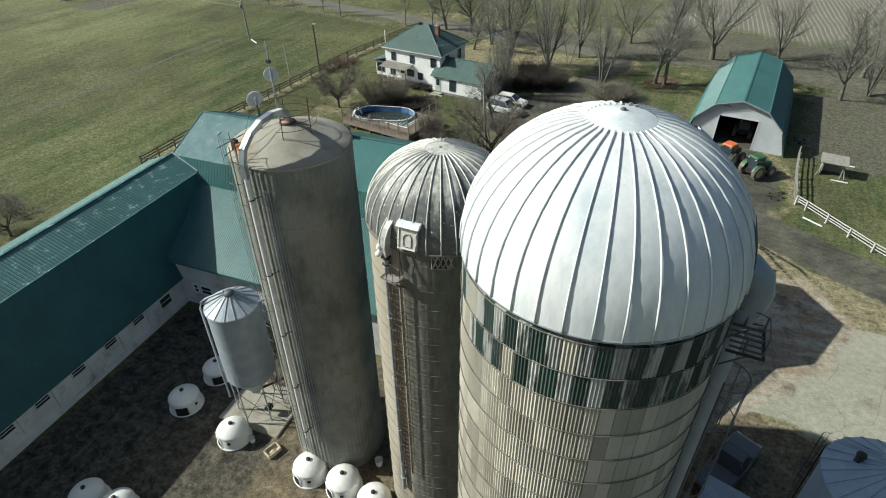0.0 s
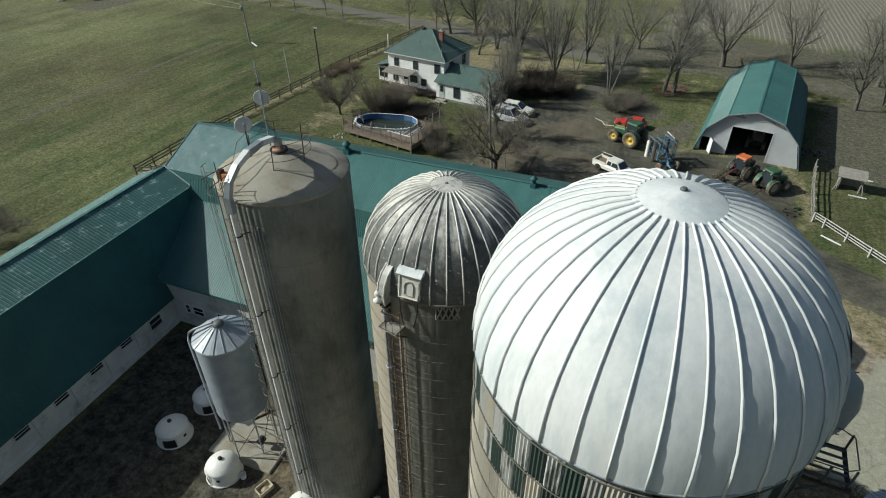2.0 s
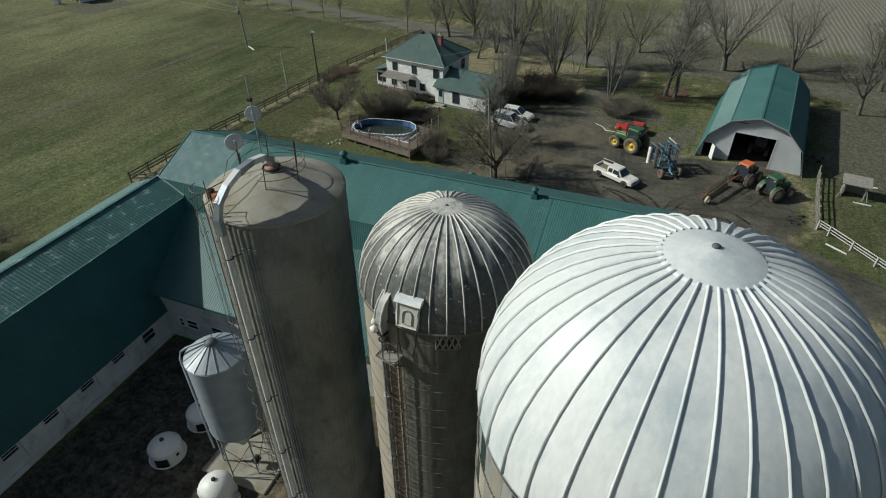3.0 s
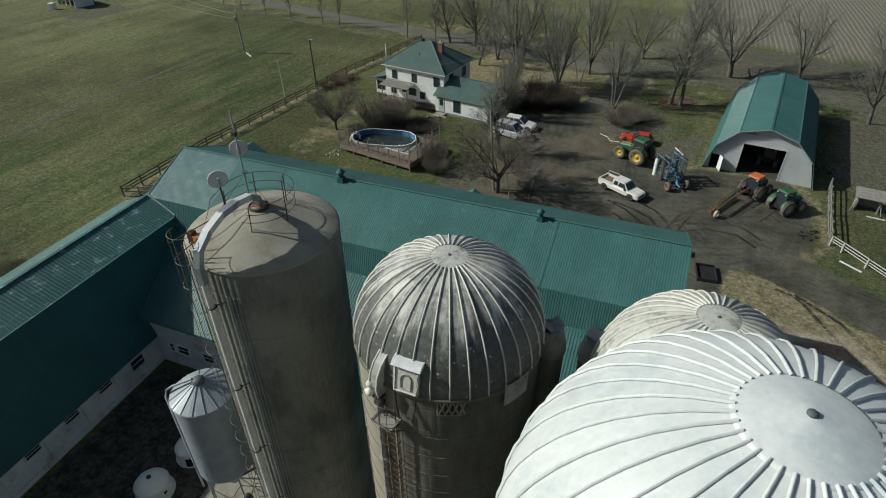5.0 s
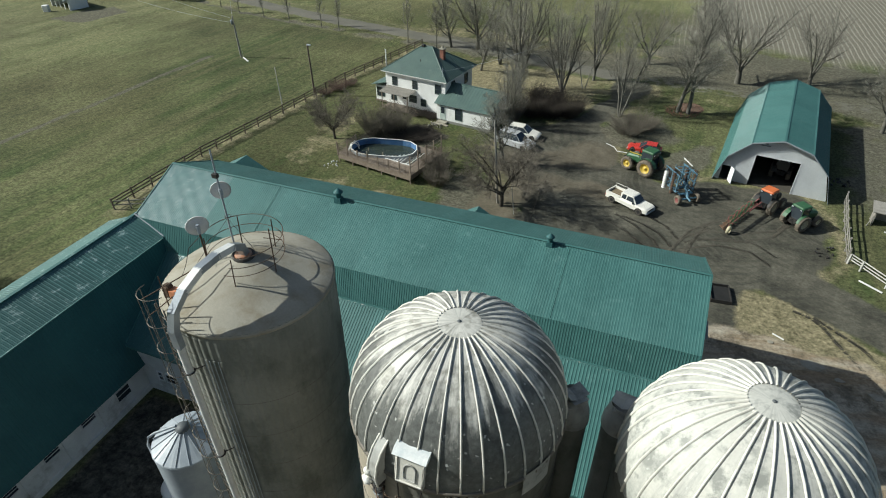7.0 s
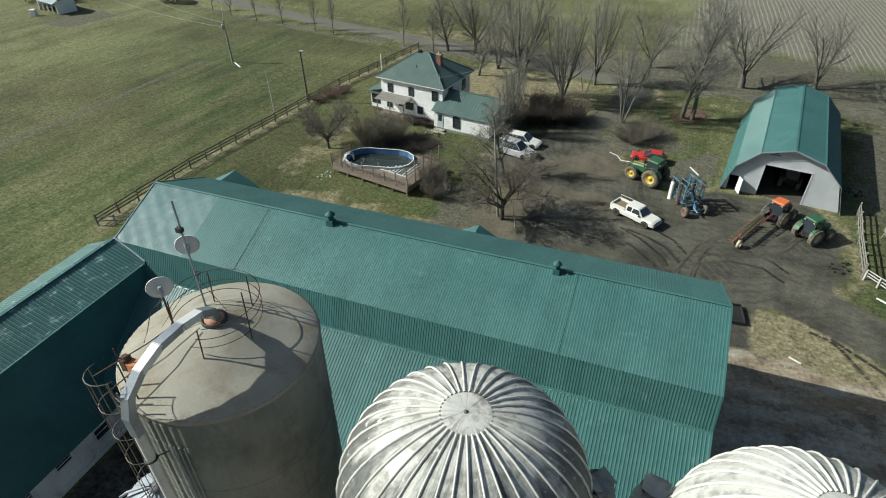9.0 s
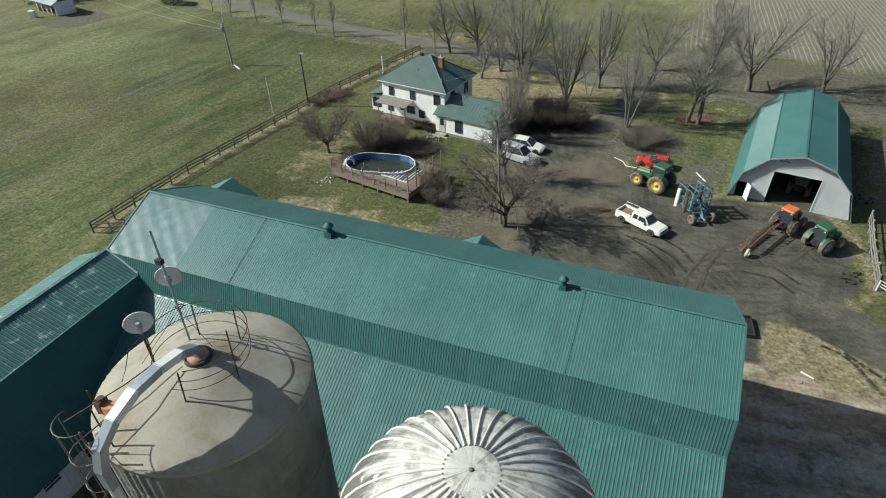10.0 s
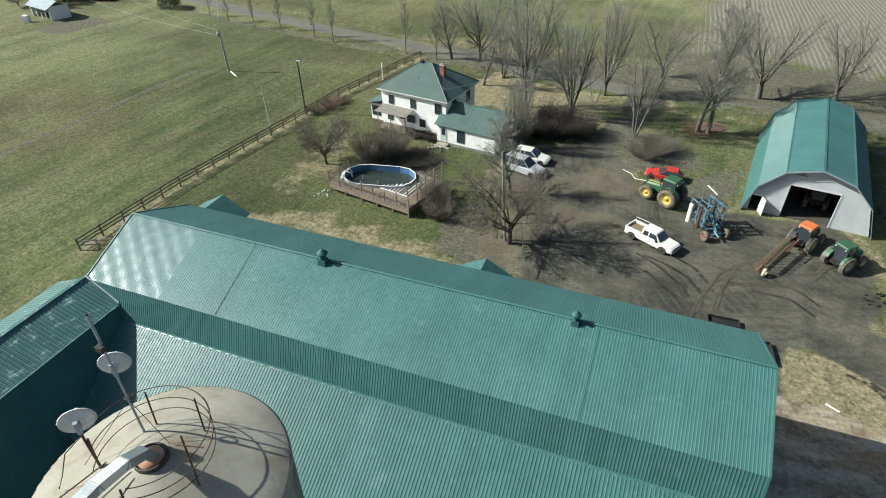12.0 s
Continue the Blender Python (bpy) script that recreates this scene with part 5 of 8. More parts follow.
# ---- paddock ----
def feed_bin():
    b = thing("feed_bin", "galvanised hopper feed bin on steel legs", "grain bin", -19.9, 18.1)
    part("shell", fluted_steel(1.45, 3.5, 8.95), GALV, b)
    roof = Form()
    roof.lathe([(1.53, 8.9), (1.50, 8.97), (0.28, 9.65), (0.26, 9.72)], 24, smooth=False)
    roof_o = part("roof", roof, GALV, b)
    rib = Form().tube([(1.5, 0, 8.99), (0.28, 0, 9.68)], 0.02, 4).mesh("rib", GALV)
    for i in range(16):
        part("rib", rib, None, roof_o).matrix_basis = pose(0, 0, 0, 0, 0, i * 22.5)
    part("lid", Form().lathe([(0.3, 9.68), (0.3, 9.8), (0.1, 9.9), (0.001, 9.9)], 14), DULL_STEEL, b)
    part("hopper", Form().lathe([(1.45, 3.55), (1.40, 3.5), (0.25, 1.75), (0.22, 1.6), (0.001, 1.6)], 24), GALV, b)
    leg = Form().tube([(1.42, 0, 0), (1.42, 0, 4.6)], 0.045, 5).mesh("leg", GALV)
    for i in range(6):
        part("leg", leg, None, b).matrix_basis = pose(0, 0, 0, 0, 0, 30 + 60 * i)
    br = Form().tube([(1.42, 0, 0.5), (0.71, 1.23, 2.8)], 0.02, 4).tube([(0.71, 1.23, 0.5), (1.42, 0, 2.8)], 0.02, 4).mesh("brace", RUST)
    for i in range(6):
        part("brace", br, None, b).matrix_basis = pose(0, 0, 0, 0, 0, 30 + 60 * i)
    part("fill_pipe", Form().tube([(-1.62, -0.75, 1.2), (-1.62, -0.75, 8.7), (-1.5, -0.68, 9.15), (-1.25, -0.5, 9.35), (-0.25, -0.1, 9.85)], 0.06, 7), GALV, b)
    part("side_pipe", Form().tube([(1.35, 0.65, 9.0), (1.75, 0.85, 9.1), (1.85, 0.9, 8.7), (1.85, 0.9, 2.0)], 0.05, 6), GALV, b)
    part("auger", Form().tube([(0, 0, 1.7), (1.5, 3.2, 1.0)], 0.09, 8), RUST, b)
    part("motor", Form().tube([(0.9, -0.5, 0.75), (0.9, -0.1, 0.75)], 0.22, 10), DARK_IRON, b)
    return b


def fluted_steel(r, z0, z1):
    """A corrugated steel shell with level waves."""
    n = int((z1 - z0) / 0.11)
    return Form().lathe([(r + (0.012 if k % 2 else -0.012), z0 + (z1 - z0) * k / (2 * n)) for k in range(2 * n + 1)], 40)


feed_bin()
tagged(part("bin_pad", Form().soft_box(-22.0, -17.6, 16.4, 20.0, -0.05, 0.12, 0.05), CAP_CONCRETE), "worn concrete pad under the feed bin", "concrete pad", kind="structure")




def hut():
    h = thing("calf_hut", "off-white domed plastic calf hut on bare ground", "calf hut", group="calf huts in the paddock")
    part("shell", Form().lathe([(1.06, 0.0), (1.04, 0.10), (0.99, 0.75), (0.97, 0.84), (1.0, 0.88), (0.92, 1.0), (0.62, 1.26), (0.30, 1.38), (0.12, 1.41), (0.001, 1.41)], 32), HUT_SHELL, h)
    part("base_flange", Form().lathe([(1.12, 0.0), (1.12, 0.05), (1.03, 0.08)], 32), HUT_SHELL, h)
    part("doorway", Form().sheet(lambda u, v: polar(1.065 - 0.05 * v, -22 + 44 * u, 0.06 + 0.68 * v), 6, 1), GAP, h, "dark open doorway")
    part("door_lip", Form().tube([polar(1.08, -25, 0.05), polar(1.03, -24, 0.78), polar(1.03, 0, 0.82), polar(1.03, 24, 0.78), polar(1.08, 25, 0.05)], 0.035, 5), HUT_SHELL, h)
    part("vent_cap", Form().lathe([(0.13, 1.38), (0.13, 1.5), (0.09, 1.53), (0.001, 1.53)], 12), DARK_IRON, h)
    part("side_vent", Form().sheet(lambda u, v: polar(1.03 - 0.01 * v, 52 + 12 * u, 0.5 + 0.2 * v), 2, 1), GAP, h)
    return h


HUT = hut()
SMALL = Matrix.Scale(0.97, 4)
HUT.matrix_basis = pose(-24.67, 16.58, 0, 0, 0, -62) @ SMALL
for hx, hy, hr in ((-20.13, 15.59, -125), (-24.33, 19.42, -50), (-14.37, 15.1, -120), (-12.14, 15.02, -125), (-9.99, 14.59, -120), (-25.01, 9.22, -60), (-22.97, 9.35, -80)):
    copy_thing(HUT, pose(hx, hy, 0, 0, 0, hr) @ SMALL)


def tub(x, y, rz):
    t_ = thing("feed_tub", "tan plastic tub holding some feed", "tub", x, y, 0, rz)
    c = surface("tan_plastic", (0.48, 0.42, 0.30), (0.56, 0.50, 0.37), 0.5)
    f = Form()
    for a, b in ((0, 1), (1, 0)):
        for s in (-1, 1):
            f.box(-0.55 if a == 0 else (s * 0.52 - 0.03), 0.55 if a == 0 else (s * 0.52 + 0.03), (s * 0.37 - 0.03) if a == 0 else -0.4, (s * 0.37 + 0.03) if a == 0 else 0.4, 0.0, 0.35)
    part("rim", f, c, t_)
    part("floor", Form().box(-0.5, 0.5, -0.36, 0.36, 0.02, 0.06), c, t_)
    t_.scale = (0.8, 0.8, 0.8)
    part("feed", Form().lathe([(0.3, 0.06), (0.2, 0.15), (0.001, 0.18)], 9), surface("feed_grain", (0.30, 0.22, 0.12), (0.5, 0.44, 0.35), 0.9, scale=9), t_)


tub(-17.3, 15.5, 70)


def bucket(x, y, c, r, h, label):
    b = thing("bucket", label, "bucket", x, y)
    part("body", Form().lathe([(r * 0.8, 0.0), (r, h), (r * 0.9, h), (r * 0.75, 0.05), (0.001, 0.05)], 14), c, b)
    part("handle", Form().tube([(r, 0, h), (r * 0.7, 0.05, h + r * 0.6), (0, 0.08, h + r * 0.9), (-r * 0.7, 0.05, h + r * 0.6), (-r, 0, h)], 0.012, 4), DARK_IRON, b)


bucket(-10.9, 17.0, HUT_SHELL, 0.24, 0.5, "white plastic bucket at the foot of the silo")
bucket(-18.9, 15.7, HUT_SHELL, 0.2, 0.35, "white plastic bucket beside a calf hut")


# ---- concrete yard ----
def round_bin():
    b = thing("grain_bin", "blue-grey steel grain bin with a ribbed cone roof", "grain bin", 13.4, 20.3)
    blue = surface("blue_grey_painted_steel", (0.27, 0.36, 0.46), (0.33, 0.42, 0.52), 0.45, 0.1, 1.2, 14, 0.05, 0.005, (0.45, 0.50, 0.55), 1.4, (0.6, 0.8))
    part("shell", fluted_steel(2.7, 0.0, 6.3), blue, b)
    roof = part("roof", Form().lathe([(2.82, 6.25), (2.8, 6.33), (0.5, 7.6), (0.45, 7.7), (0.001, 7.72)], 24, smooth=False), blue, b)
    rib = Form().tube([(2.8, 0, 6.36), (0.5, 0, 7.63)], 0.03, 4).mesh("rib", blue)
    for i in range(24):
        part("rib", rib, None, roof).matrix_basis = pose(0, 0, 0, 0, 0, i * 15)
    part("vent", Form().lathe([(0.17, 6.9), (0.17, 7.35), (0.22, 7.38), (0.2, 7.5), (0.001, 7.52)], 12, m=Matrix.Translation(polar(1.55, 160))), DARK_IRON, b)
    cage_ladder(b, 2.7, 150, 0.4, 6.4, 3.0, material=DARK_IRON)
    part("roof_ladder", Form().tube([polar(2.85, 132, 6.4), polar(0.6, 132, 7.65)], 0.025, 4).tube([polar(2.85, 124, 6.4), polar(0.6, 110, 7.65)], 0.025, 4), GALV, b)


round_bin()


def box_trailer():
    t_ = thing("box_trailer", "pale grey box trailer parked beside the silo", "trailer", 7.3, 19.4, 0, -18)
    part("body", Form().soft_box(-1.15, 1.15, -2.2, 1.6, 0.55, 2.5, 0.06), GALV, t_)
    for s in (-1, 1):
        part("wheel", Form().tube([(s * 1.0, 0, 0.36), (s * 1.22, 0, 0.36)], 0.36, 16), DARK_IRON, t_)
    part("drawbar", Form().tube([(0, 1.6, 0.5), (0, 2.4, 0.45)], 0.05, 5), DARK_IRON, t_)


box_trailer()


# ---- farmhouse ----
def farmhouse():
    h = thing("farmhouse", "white two-storey farmhouse with green steel hip roof and annex", "house", -38.6, 76.45, 0, -9)
    W, D, E = 9.3, 7.4, 5.0
    part("wall", Form().box(0, W, 0, D, 0.35, E), WHITE_PAINT, h)
    board = Form().box(-0.012, W + 0.012, -0.016, 0.0, 0, 0.02).mesh("clapboard", WHITE_PAINT)
    for i in range(23):
        part("clapboard", board, None, h).location = (0, 0, 0.5 + i * 0.2)
    part("foundation", Form().box(-0.04, W + 0.04, -0.04, D + 0.04, -0.1, 0.36), CONCRETE, h)
    o, ez, rz = 0.45, 4.92, 7.75
    a, b = (4.15 - o, D / 2), (5.2, D / 2)
    c = [(-o, -o, ez), (W + o, -o, ez), (W + o, D + o, ez), (-o, D + o, ez)]
    R0, R1 = (a[0], a[1], rz), (b[0], b[1], rz)
    for nm, q in (("front", [c[0], c[1], R1, R0]), ("side", [c[1], c[2], R1]), ("back", [c[2], c[3], R0, R1]), ("side", [c[3], c[0], R0])):
        f = Form().add(q, [tuple(range(len(q)))])
        part("roof_slope", f, HOUSE_ROOF, h)
        # standing ribs up the slope, clipped by the hips
        p0, p1 = Vector(q[0]), Vector(q[1])
        along = (p1 - p0).normalized()
        top = [Vector(p) for p in q[2:]]
        L = (p1 - p0).length
        n = int(L / 0.28)
        inward = (sum(top, Vector()) / len(top) - (p0 + p1) / 2)
        up = (inward - along * inward.dot(along)).normalized()
        hmax = (top[0] - p0 - along * (top[0] - p0).dot(along)).length
        s_r = (top[0] - p0).dot(along)
        s_l = (top[-1] - p0).dot(along)
        for i in range(1, n):
            s = L * i / n
            k = min(1.0, s / max(0.01, s_l), (L - s) / max(0.01, L - s_r))
            g = Form().tube([p0 + along * s + Vector((0, 0, 0.01)), p0 + along * s + up * hmax * k + Vector((0, 0, 0.01))], 0.02, 3)
            part("roof_rib", g, HOUSE_ROOF, h)
    for p, q in ((c[0], R0), (c[1], R1), (c[2], R1), (c[3], R0), (R0, R1)):
        part("hip_cap", Form().tube([p, q], 0.07, 5), HOUSE_ROOF, h)
    part("soffit", Form().box(-o, W + o, -o, D + o, 4.80, 4.90), WHITE_PAINT, h)
    ch = part("chimney", Form().box(6.72, 7.28, 3.02, 3.58, 5.6, 7.85), BRICK, h, "red brick chimney")
    part("chimney_crown", Form().box(6.64, 7.36, 2.94, 3.66, 7.82, 7.93), CAP_CONCRETE, ch)
    part("flue_pot", Form().lathe([(0.14, 7.9), (0.14, 8.2), (0.10, 8.2)], 10, m=Matrix.Translation((7.0, 3.3, 0))), CAP_CONCRETE, ch)
    part("roof_vent", Form().soft_box(3.7, 4.15, 3.35, 3.75, 7.6, 7.95, 0.05), DARK_IRON, h)
    part("vent_stack", Form().tube([(4.6, 1.6, 6.1), (4.6, 1.6, 6.6)], 0.05, 6), DARK_IRON, h)
    dark = surface("dark_green_window_trim", (0.03, 0.05, 0.045), (0.05, 0.075, 0.065), 0.5)
    for x, z, w, t_ in ((1.45, 3.15, 0.62, 1.0), (4.65, 3.15, 0.62, 1.0), (8.2, 3.1, 0.75, 1.15), (4.3, 1.25, 1.05, 0.85), (5.95, 1.0, 0.7, 0.85), (8.5, 0.8, 0.5, 1.1), (1.2, 1.0, 0.7, 0.9)):
        window_part(h, x, -0.01, z, w, t_, -90, dark)
    for y, z in ((2.0, 3.1), (5.6, 3.1)):
        window_part(h, W + 0.01, y, z, 0.8, 1.2, 0, dark)
        window_part(h, -0.01, y, z, 0.8, 1.2, 180, dark)
    door = part("front_door", Form().box(2.5, 3.4, -0.05, 0.03, 0.45, 2.45), WHITE_PAINT, h)
    part("door_window", Form().box(2.65, 3.25, -0.07, -0.045, 1.4, 2.3), GLASS, door)
    # wooden porch with slatted roof and steps
    pc = part("porch", Form().box(0.4, 4.6, -1.9, -0.05, 0.35, 0.47), WOOD, h, "weathered wooden front porch")
    for x in (0.45, 2.4, 4.5):
        part("post", Form().box(x, x + 0.1, -1.88, -1.78, 0.47, 2.55), WOOD, pc)
    for i in range(22):
        part("slat", Form().box(0.2, 4.75, -2.05 + i * 0.094, -1.99 + i * 0.094, 2.62 + i * 0.012, 2.66 + i * 0.012), GREY_WOOD, pc)
    part("beam", Form().box(0.2, 4.75, -1.9, -1.8, 2.52, 2.62), WOOD, pc)
    part("rail", Form().box(0.45, 4.55, -1.87, -1.81, 1.28, 1.34).box(0.45, 4.55, -1.87, -1.81, 0.75, 0.79), WOOD, pc)
    for i in range(4):
        part("step", Form().box(4.6 + 0.28 * i, 4.9 + 0.28 * i, -1.7, -0.6, 0.0, 0.42 - 0.1 * i), WOOD, pc)
    part("stair_rail", Form().tube([(4.6, -1.75, 1.3), (5.9, -1.75, 0.9)], 0.04, 4).tube([(5.85, -1.75, 0.0), (5.85, -1.75, 0.95)], 0.04, 4), WOOD, pc)
    # side porch under its own green roof
    sp = part("side_porch", Form().box(-2.1, 0.0, 0.3, 5.5, 0.2, 0.4), WOOD, h)
    part("porch_roof", Form().add([(-2.5, -0.1, 2.55), (0.0, -0.1, 3.25), (0.0, 5.8, 3.25), (-2.5, 5.8, 2.55), (-2.5, -0.1, 2.47), (0.0, -0.1, 3.17), (0.0, 5.8, 3.17), (-2.5, 5.8, 2.47)], [(0, 1, 2, 3), (7, 6, 5, 4), (0, 4, 5, 1), (3, 7, 4, 0)]), HOUSE_ROOF, sp)
    part("porch_wall", Form().box(-2.05, 0.0, 0.35, 5.4, 0.4, 2.5), WHITE_PAINT, sp)
    window_part(h, -1.2, 0.34, 1.0, 1.2, 1.1, -90, dark)
    window_part(h, -2.06, 2.8, 1.0, 2.4, 1.1, 180, dark)
    # annex
    ax0, ax1, ay0, ay1 = 8.75, 16.5, -1.25, 5.1
    am = (ay0 + ay1) / 2
    rot = Matrix(((0, 1, 0, 0), (1, 0, 0, 0), (0, 0, 1, 0), (0, 0, 0, 1)))
    an = part("annex", Form().prism([(ay0, 0.3), (ay0, 2.45), (am, 4.05), (ay1, 2.45), (ay1, 0.3)], ax0, ax1, rot), WHITE_PAINT, h)
    board2 = Form().box(ax0 - 0.01, ax1 + 0.01, ay0 - 0.016, ay0, 0, 0.02).mesh("clapboard", WHITE_PAINT)
    for i in range(10):
        part("clapboard", board2, None, an).location = (0, 0, 0.42 + i * 0.2)
    part("foundation", Form().box(ax0 - 0.03, ax1 + 0.03, ay0 - 0.03, ay1 + 0.03, -0.1, 0.31), CONCRETE, an)
    for s, ye in ((1, ay0 - 0.3), (-1, ay1 + 0.3)):
        slope_panels(h, "annex_roof_sheet", (ax0 - 0.25, 0, 0), (ax1 + 0.3, 0, 0), 0.85, (ax0 - 0.25, am, 4.2), (ax0 - 0.25, ye, 2.42), HOUSE_ROOF, 0.42, 0.02)
    part("ridge_cap", Form().box(ax0 - 0.25, ax1 + 0.3, am - 0.1, am + 0.1, 4.19, 4.25), HOUSE_ROOF, an)
    d2 = part("annex_door", Form().box(9.25, 10.1, ay0 - 0.05, ay0 + 0.02, 0.35, 2.25), surface("pale_green_door", (0.45, 0.52, 0.48), (0.52, 0.58, 0.54), 0.5), h)
    part("door_window", Form().box(9.42, 9.93, ay0 - 0.07, ay0 - 0.045, 1.2, 2.05), GLASS, d2)
    window_part(h, 12.0, ay0 - 0.01, 0.75, 0.85, 1.35, -90, dark)
    part("door_step", Form().box(9.0, 10.4, ay0 - 0.7, ay0 - 0.03, 0.0, 0.2).box(8.7, 10.9, ay0 - 1.1, ay0 - 0.7, -0.02, 0.08), CAP_CONCRETE, h)
    part("antenna_mast", Form().tube([(8.8, 0.2, 4.6), (8.8, 0.2, 6.6)], 0.025, 5).tube([(8.5, 0.2, 6.3), (9.1, 0.2, 6.3)], 0.012, 4).tube([(8.6, 0.2, 6.05), (9.0, 0.2, 6.05)], 0.012, 4), GALV, h)
    part("dish", Form().lathe([(0.001, 0.0), (0.2, 0.03), (0.3, 0.08)], 14, m=Matrix.Translation((9.75, 3.0, 3.9)) @ pose(0, 0, 0, 0, 70, -30)), WHITE_PAINT, h)


farmhouse()


# ---- pool and deck ----
def stadium(length, width, n=10):
    r, s = width / 2, (length - width) / 2
    out = [(s + r * math.cos(-math.pi / 2 + math.pi * k / n), r * math.sin(-math.pi / 2 + math.pi * k / n)) for k in range(n + 1)]
    return out + [(-x, -y) for x, y in out]


def pool():
    p = thing("swimming_pool", "oval above-ground pool with blue walls and low dark water", "pool", -31.9, 61.75, 0, 11)
    blue = surface("blue_vinyl_liner", (0.07, 0.16, 0.33), (0.11, 0.22, 0.40), 0.45, 0, 0.8, 12, 0.05, 0.005, (0.30, 0.40, 0.52), 0.9, (0.58, 0.7))
    ring = stadium(7.7, 4.3, 6)
    n = len(ring)
    inner = Form().add([(x, y, z) for z in (0.0, 1.3) for x, y in ring], [(i, i + n, (i + 1) % n + n, (i + 1) % n) for i in range(n)])
    part("liner", inner, blue, p)
    outer = [(x * 1.012, y * 1.02) for x, y in ring]
    part("shell", Form().add([(x, y, z) for z in (0.0, 1.3) for x, y in outer], [(i, (i + 1) % n, (i + 1) % n + n, i + n) for i in range(n)]), GALV, p)
    for i in range(n):
        (xa, ya), (xb, yb) = ring[i], ring[(i + 1) % n]
        f = Form().add([(xa * 0.993, ya * 0.988, 1.30), (xb * 0.993, yb * 0.988, 1.30), (xb * 1.016, yb * 1.028, 1.30), (xa * 1.016, ya * 1.028, 1.30),
                        (xa * 0.993, ya * 0.988, 1.35), (xb * 0.993, yb * 0.988, 1.35), (xb * 1.016, yb * 1.028, 1.35), (xa * 1.016, ya * 1.028, 1.35)],
                       [(4, 5, 6, 7), (0, 4, 7, 3), (1, 2, 6, 5), (2, 3, 7, 6), (0, 1, 5, 4)])
        part("coping", f, WHITE_PAINT, p)
    m, t, b = nodes_of("murky_pool_water")
    link(t, mixed(t, noise_node(t, 0.7, 4), (0.022, 0.032, 0.028), (0.045, 0.055, 0.042)), b.inputs["Base Color"])
    b.inputs["Roughness"].default_value = 0.12
    part("water", Form().add([(x * 0.998, y * 0.998, 0.62) for x, y in ring], [tuple(range(n))]), m, p)


pool()


def deck():
    d = thing("pool_deck", "weathered brown wooden deck with railing round the pool", "deck", -36.5, 59.0, 0, -11.5)
    L, W, Z = 10.2, 6.4, 1.05
    ring = stadium(7.95, 4.55, 6)
    # pool centre in the deck's own axes
    c = Matrix.Rotation(radians(11.5), 2) @ Vector((-31.9 + 36.5, 61.75 - 59.0))
    turn = Matrix.Rotation(radians(22.5), 2)
    poly = [tuple(turn @ Vector(q) + c) for q in ring]

    def gap(y):
        xs = []
        for (xa, ya), (xb, yb) in zip(poly, poly[1:] + poly[:1]):
            if (ya > y) != (yb > y):
                xs.append(xa + (y - ya) / (yb - ya) * (xb - xa))
        return (min(xs), max(xs)) if len(xs) > 1 else None
    y = 0.0
    while y < W:
        top = L if y < 6.5 else L
        g = gap(y + 0.07)
        spans = [(0.0, L)] if not g else [(0.0, g[0]), (g[1], L)]
        for a, b in spans:
            if y > 3.4:
                a = max(a, 5.2)
            if 1.85 < y < 5.2 and g and a >= g[1] - 0.01:
                a = 8.75
            if b - a > 0.15:
                part("deck_board", Form().box(a, b, y, y + 0.13, Z - 0.04, Z), WOOD, d)
        y += 0.145
    part("skirt", Form().box(0.02, L - 0.02, 0.03, 0.08, 0.42, Z - 0.05).box(L - 0.08, L - 0.03, 0.03, W - 0.1, 0.42, Z - 0.05).box(0.03, 0.08, 0.03, 3.3, 0.42, Z - 0.05), WOOD, d)
    for x in (0.1, 2.1, 4.2, 6.2, 8.2, 10.1):
        for yy in (0.12, 3.0, 6.2):
            if yy < 3.2 or x > 8:
                part("stilt", Form().box(x - 0.06, x + 0.06, yy - 0.06, yy + 0.06, -0.05, Z - 0.06), WOOD, d)
    # railing: posts, two rails and balusters
    sides = [((0, 0.05), (L, 0.05)), ((L - 0.05, 0.05), (L - 0.05, W - 0.2)), ((0.05, 0.05), (0.05, 3.3))]
    bal = Form().box(-0.014, 0.014, -0.014, 0.014, Z + 0.1, Z + 0.9).mesh("baluster", WOOD)
    for (xa, ya), (xb, yb) in sides:
        n = max(2, round(math.hypot(xb - xa, yb - ya) / 1.45))
        for i in range(n + 1):
            x, yy = xa + (xb - xa) * i / n, ya + (yb - ya) * i / n
            part("rail_post", Form().box(x - 0.05, x + 0.05, yy - 0.05, yy + 0.05, Z - 0.3, Z + (2.3 if xa > 5 and xb > 5 else 1.05 if i % 3 else 1.35)), WOOD, d)
        for z in (Z + 0.1, Z + 0.92):
            part("rail", Form().tube([(xa, ya, z), (xb, yb, z)], 0.035, 4), WOOD, d)
        k = int(math.hypot(xb - xa, yb - ya) / 0.16)
        for i in range(1, k):
            part("baluster", bal, None, d).location = (xa + (xb - xa) * i / k, ya + (yb - ya) * i / k, 0)
    for z in (1.35, 1.75, 2.2):
        part("rail", Form().tube([(L - 0.05, 0.05, Z + z), (L - 0.05, W - 0.2, Z + z)], 0.03, 4), WOOD, d)
    # bare pale joists where boards are missing
    for i in range(11):
        x = 5.0 + i * 0.35
        part("joist", Form().box(x, x + 0.07, 1.9, 2.2 + (x - 5.0) * 0.85, Z - 0.06, Z + 0.05), GREY_WOOD if i % 5 == 3 else WHITE_PAINT, d, "pale bare joist")
    part("joist_beam", Form().box(4.8, 8.75, 1.83, 1.895, Z - 0.06, Z + 0.06), WHITE_PAINT, d)
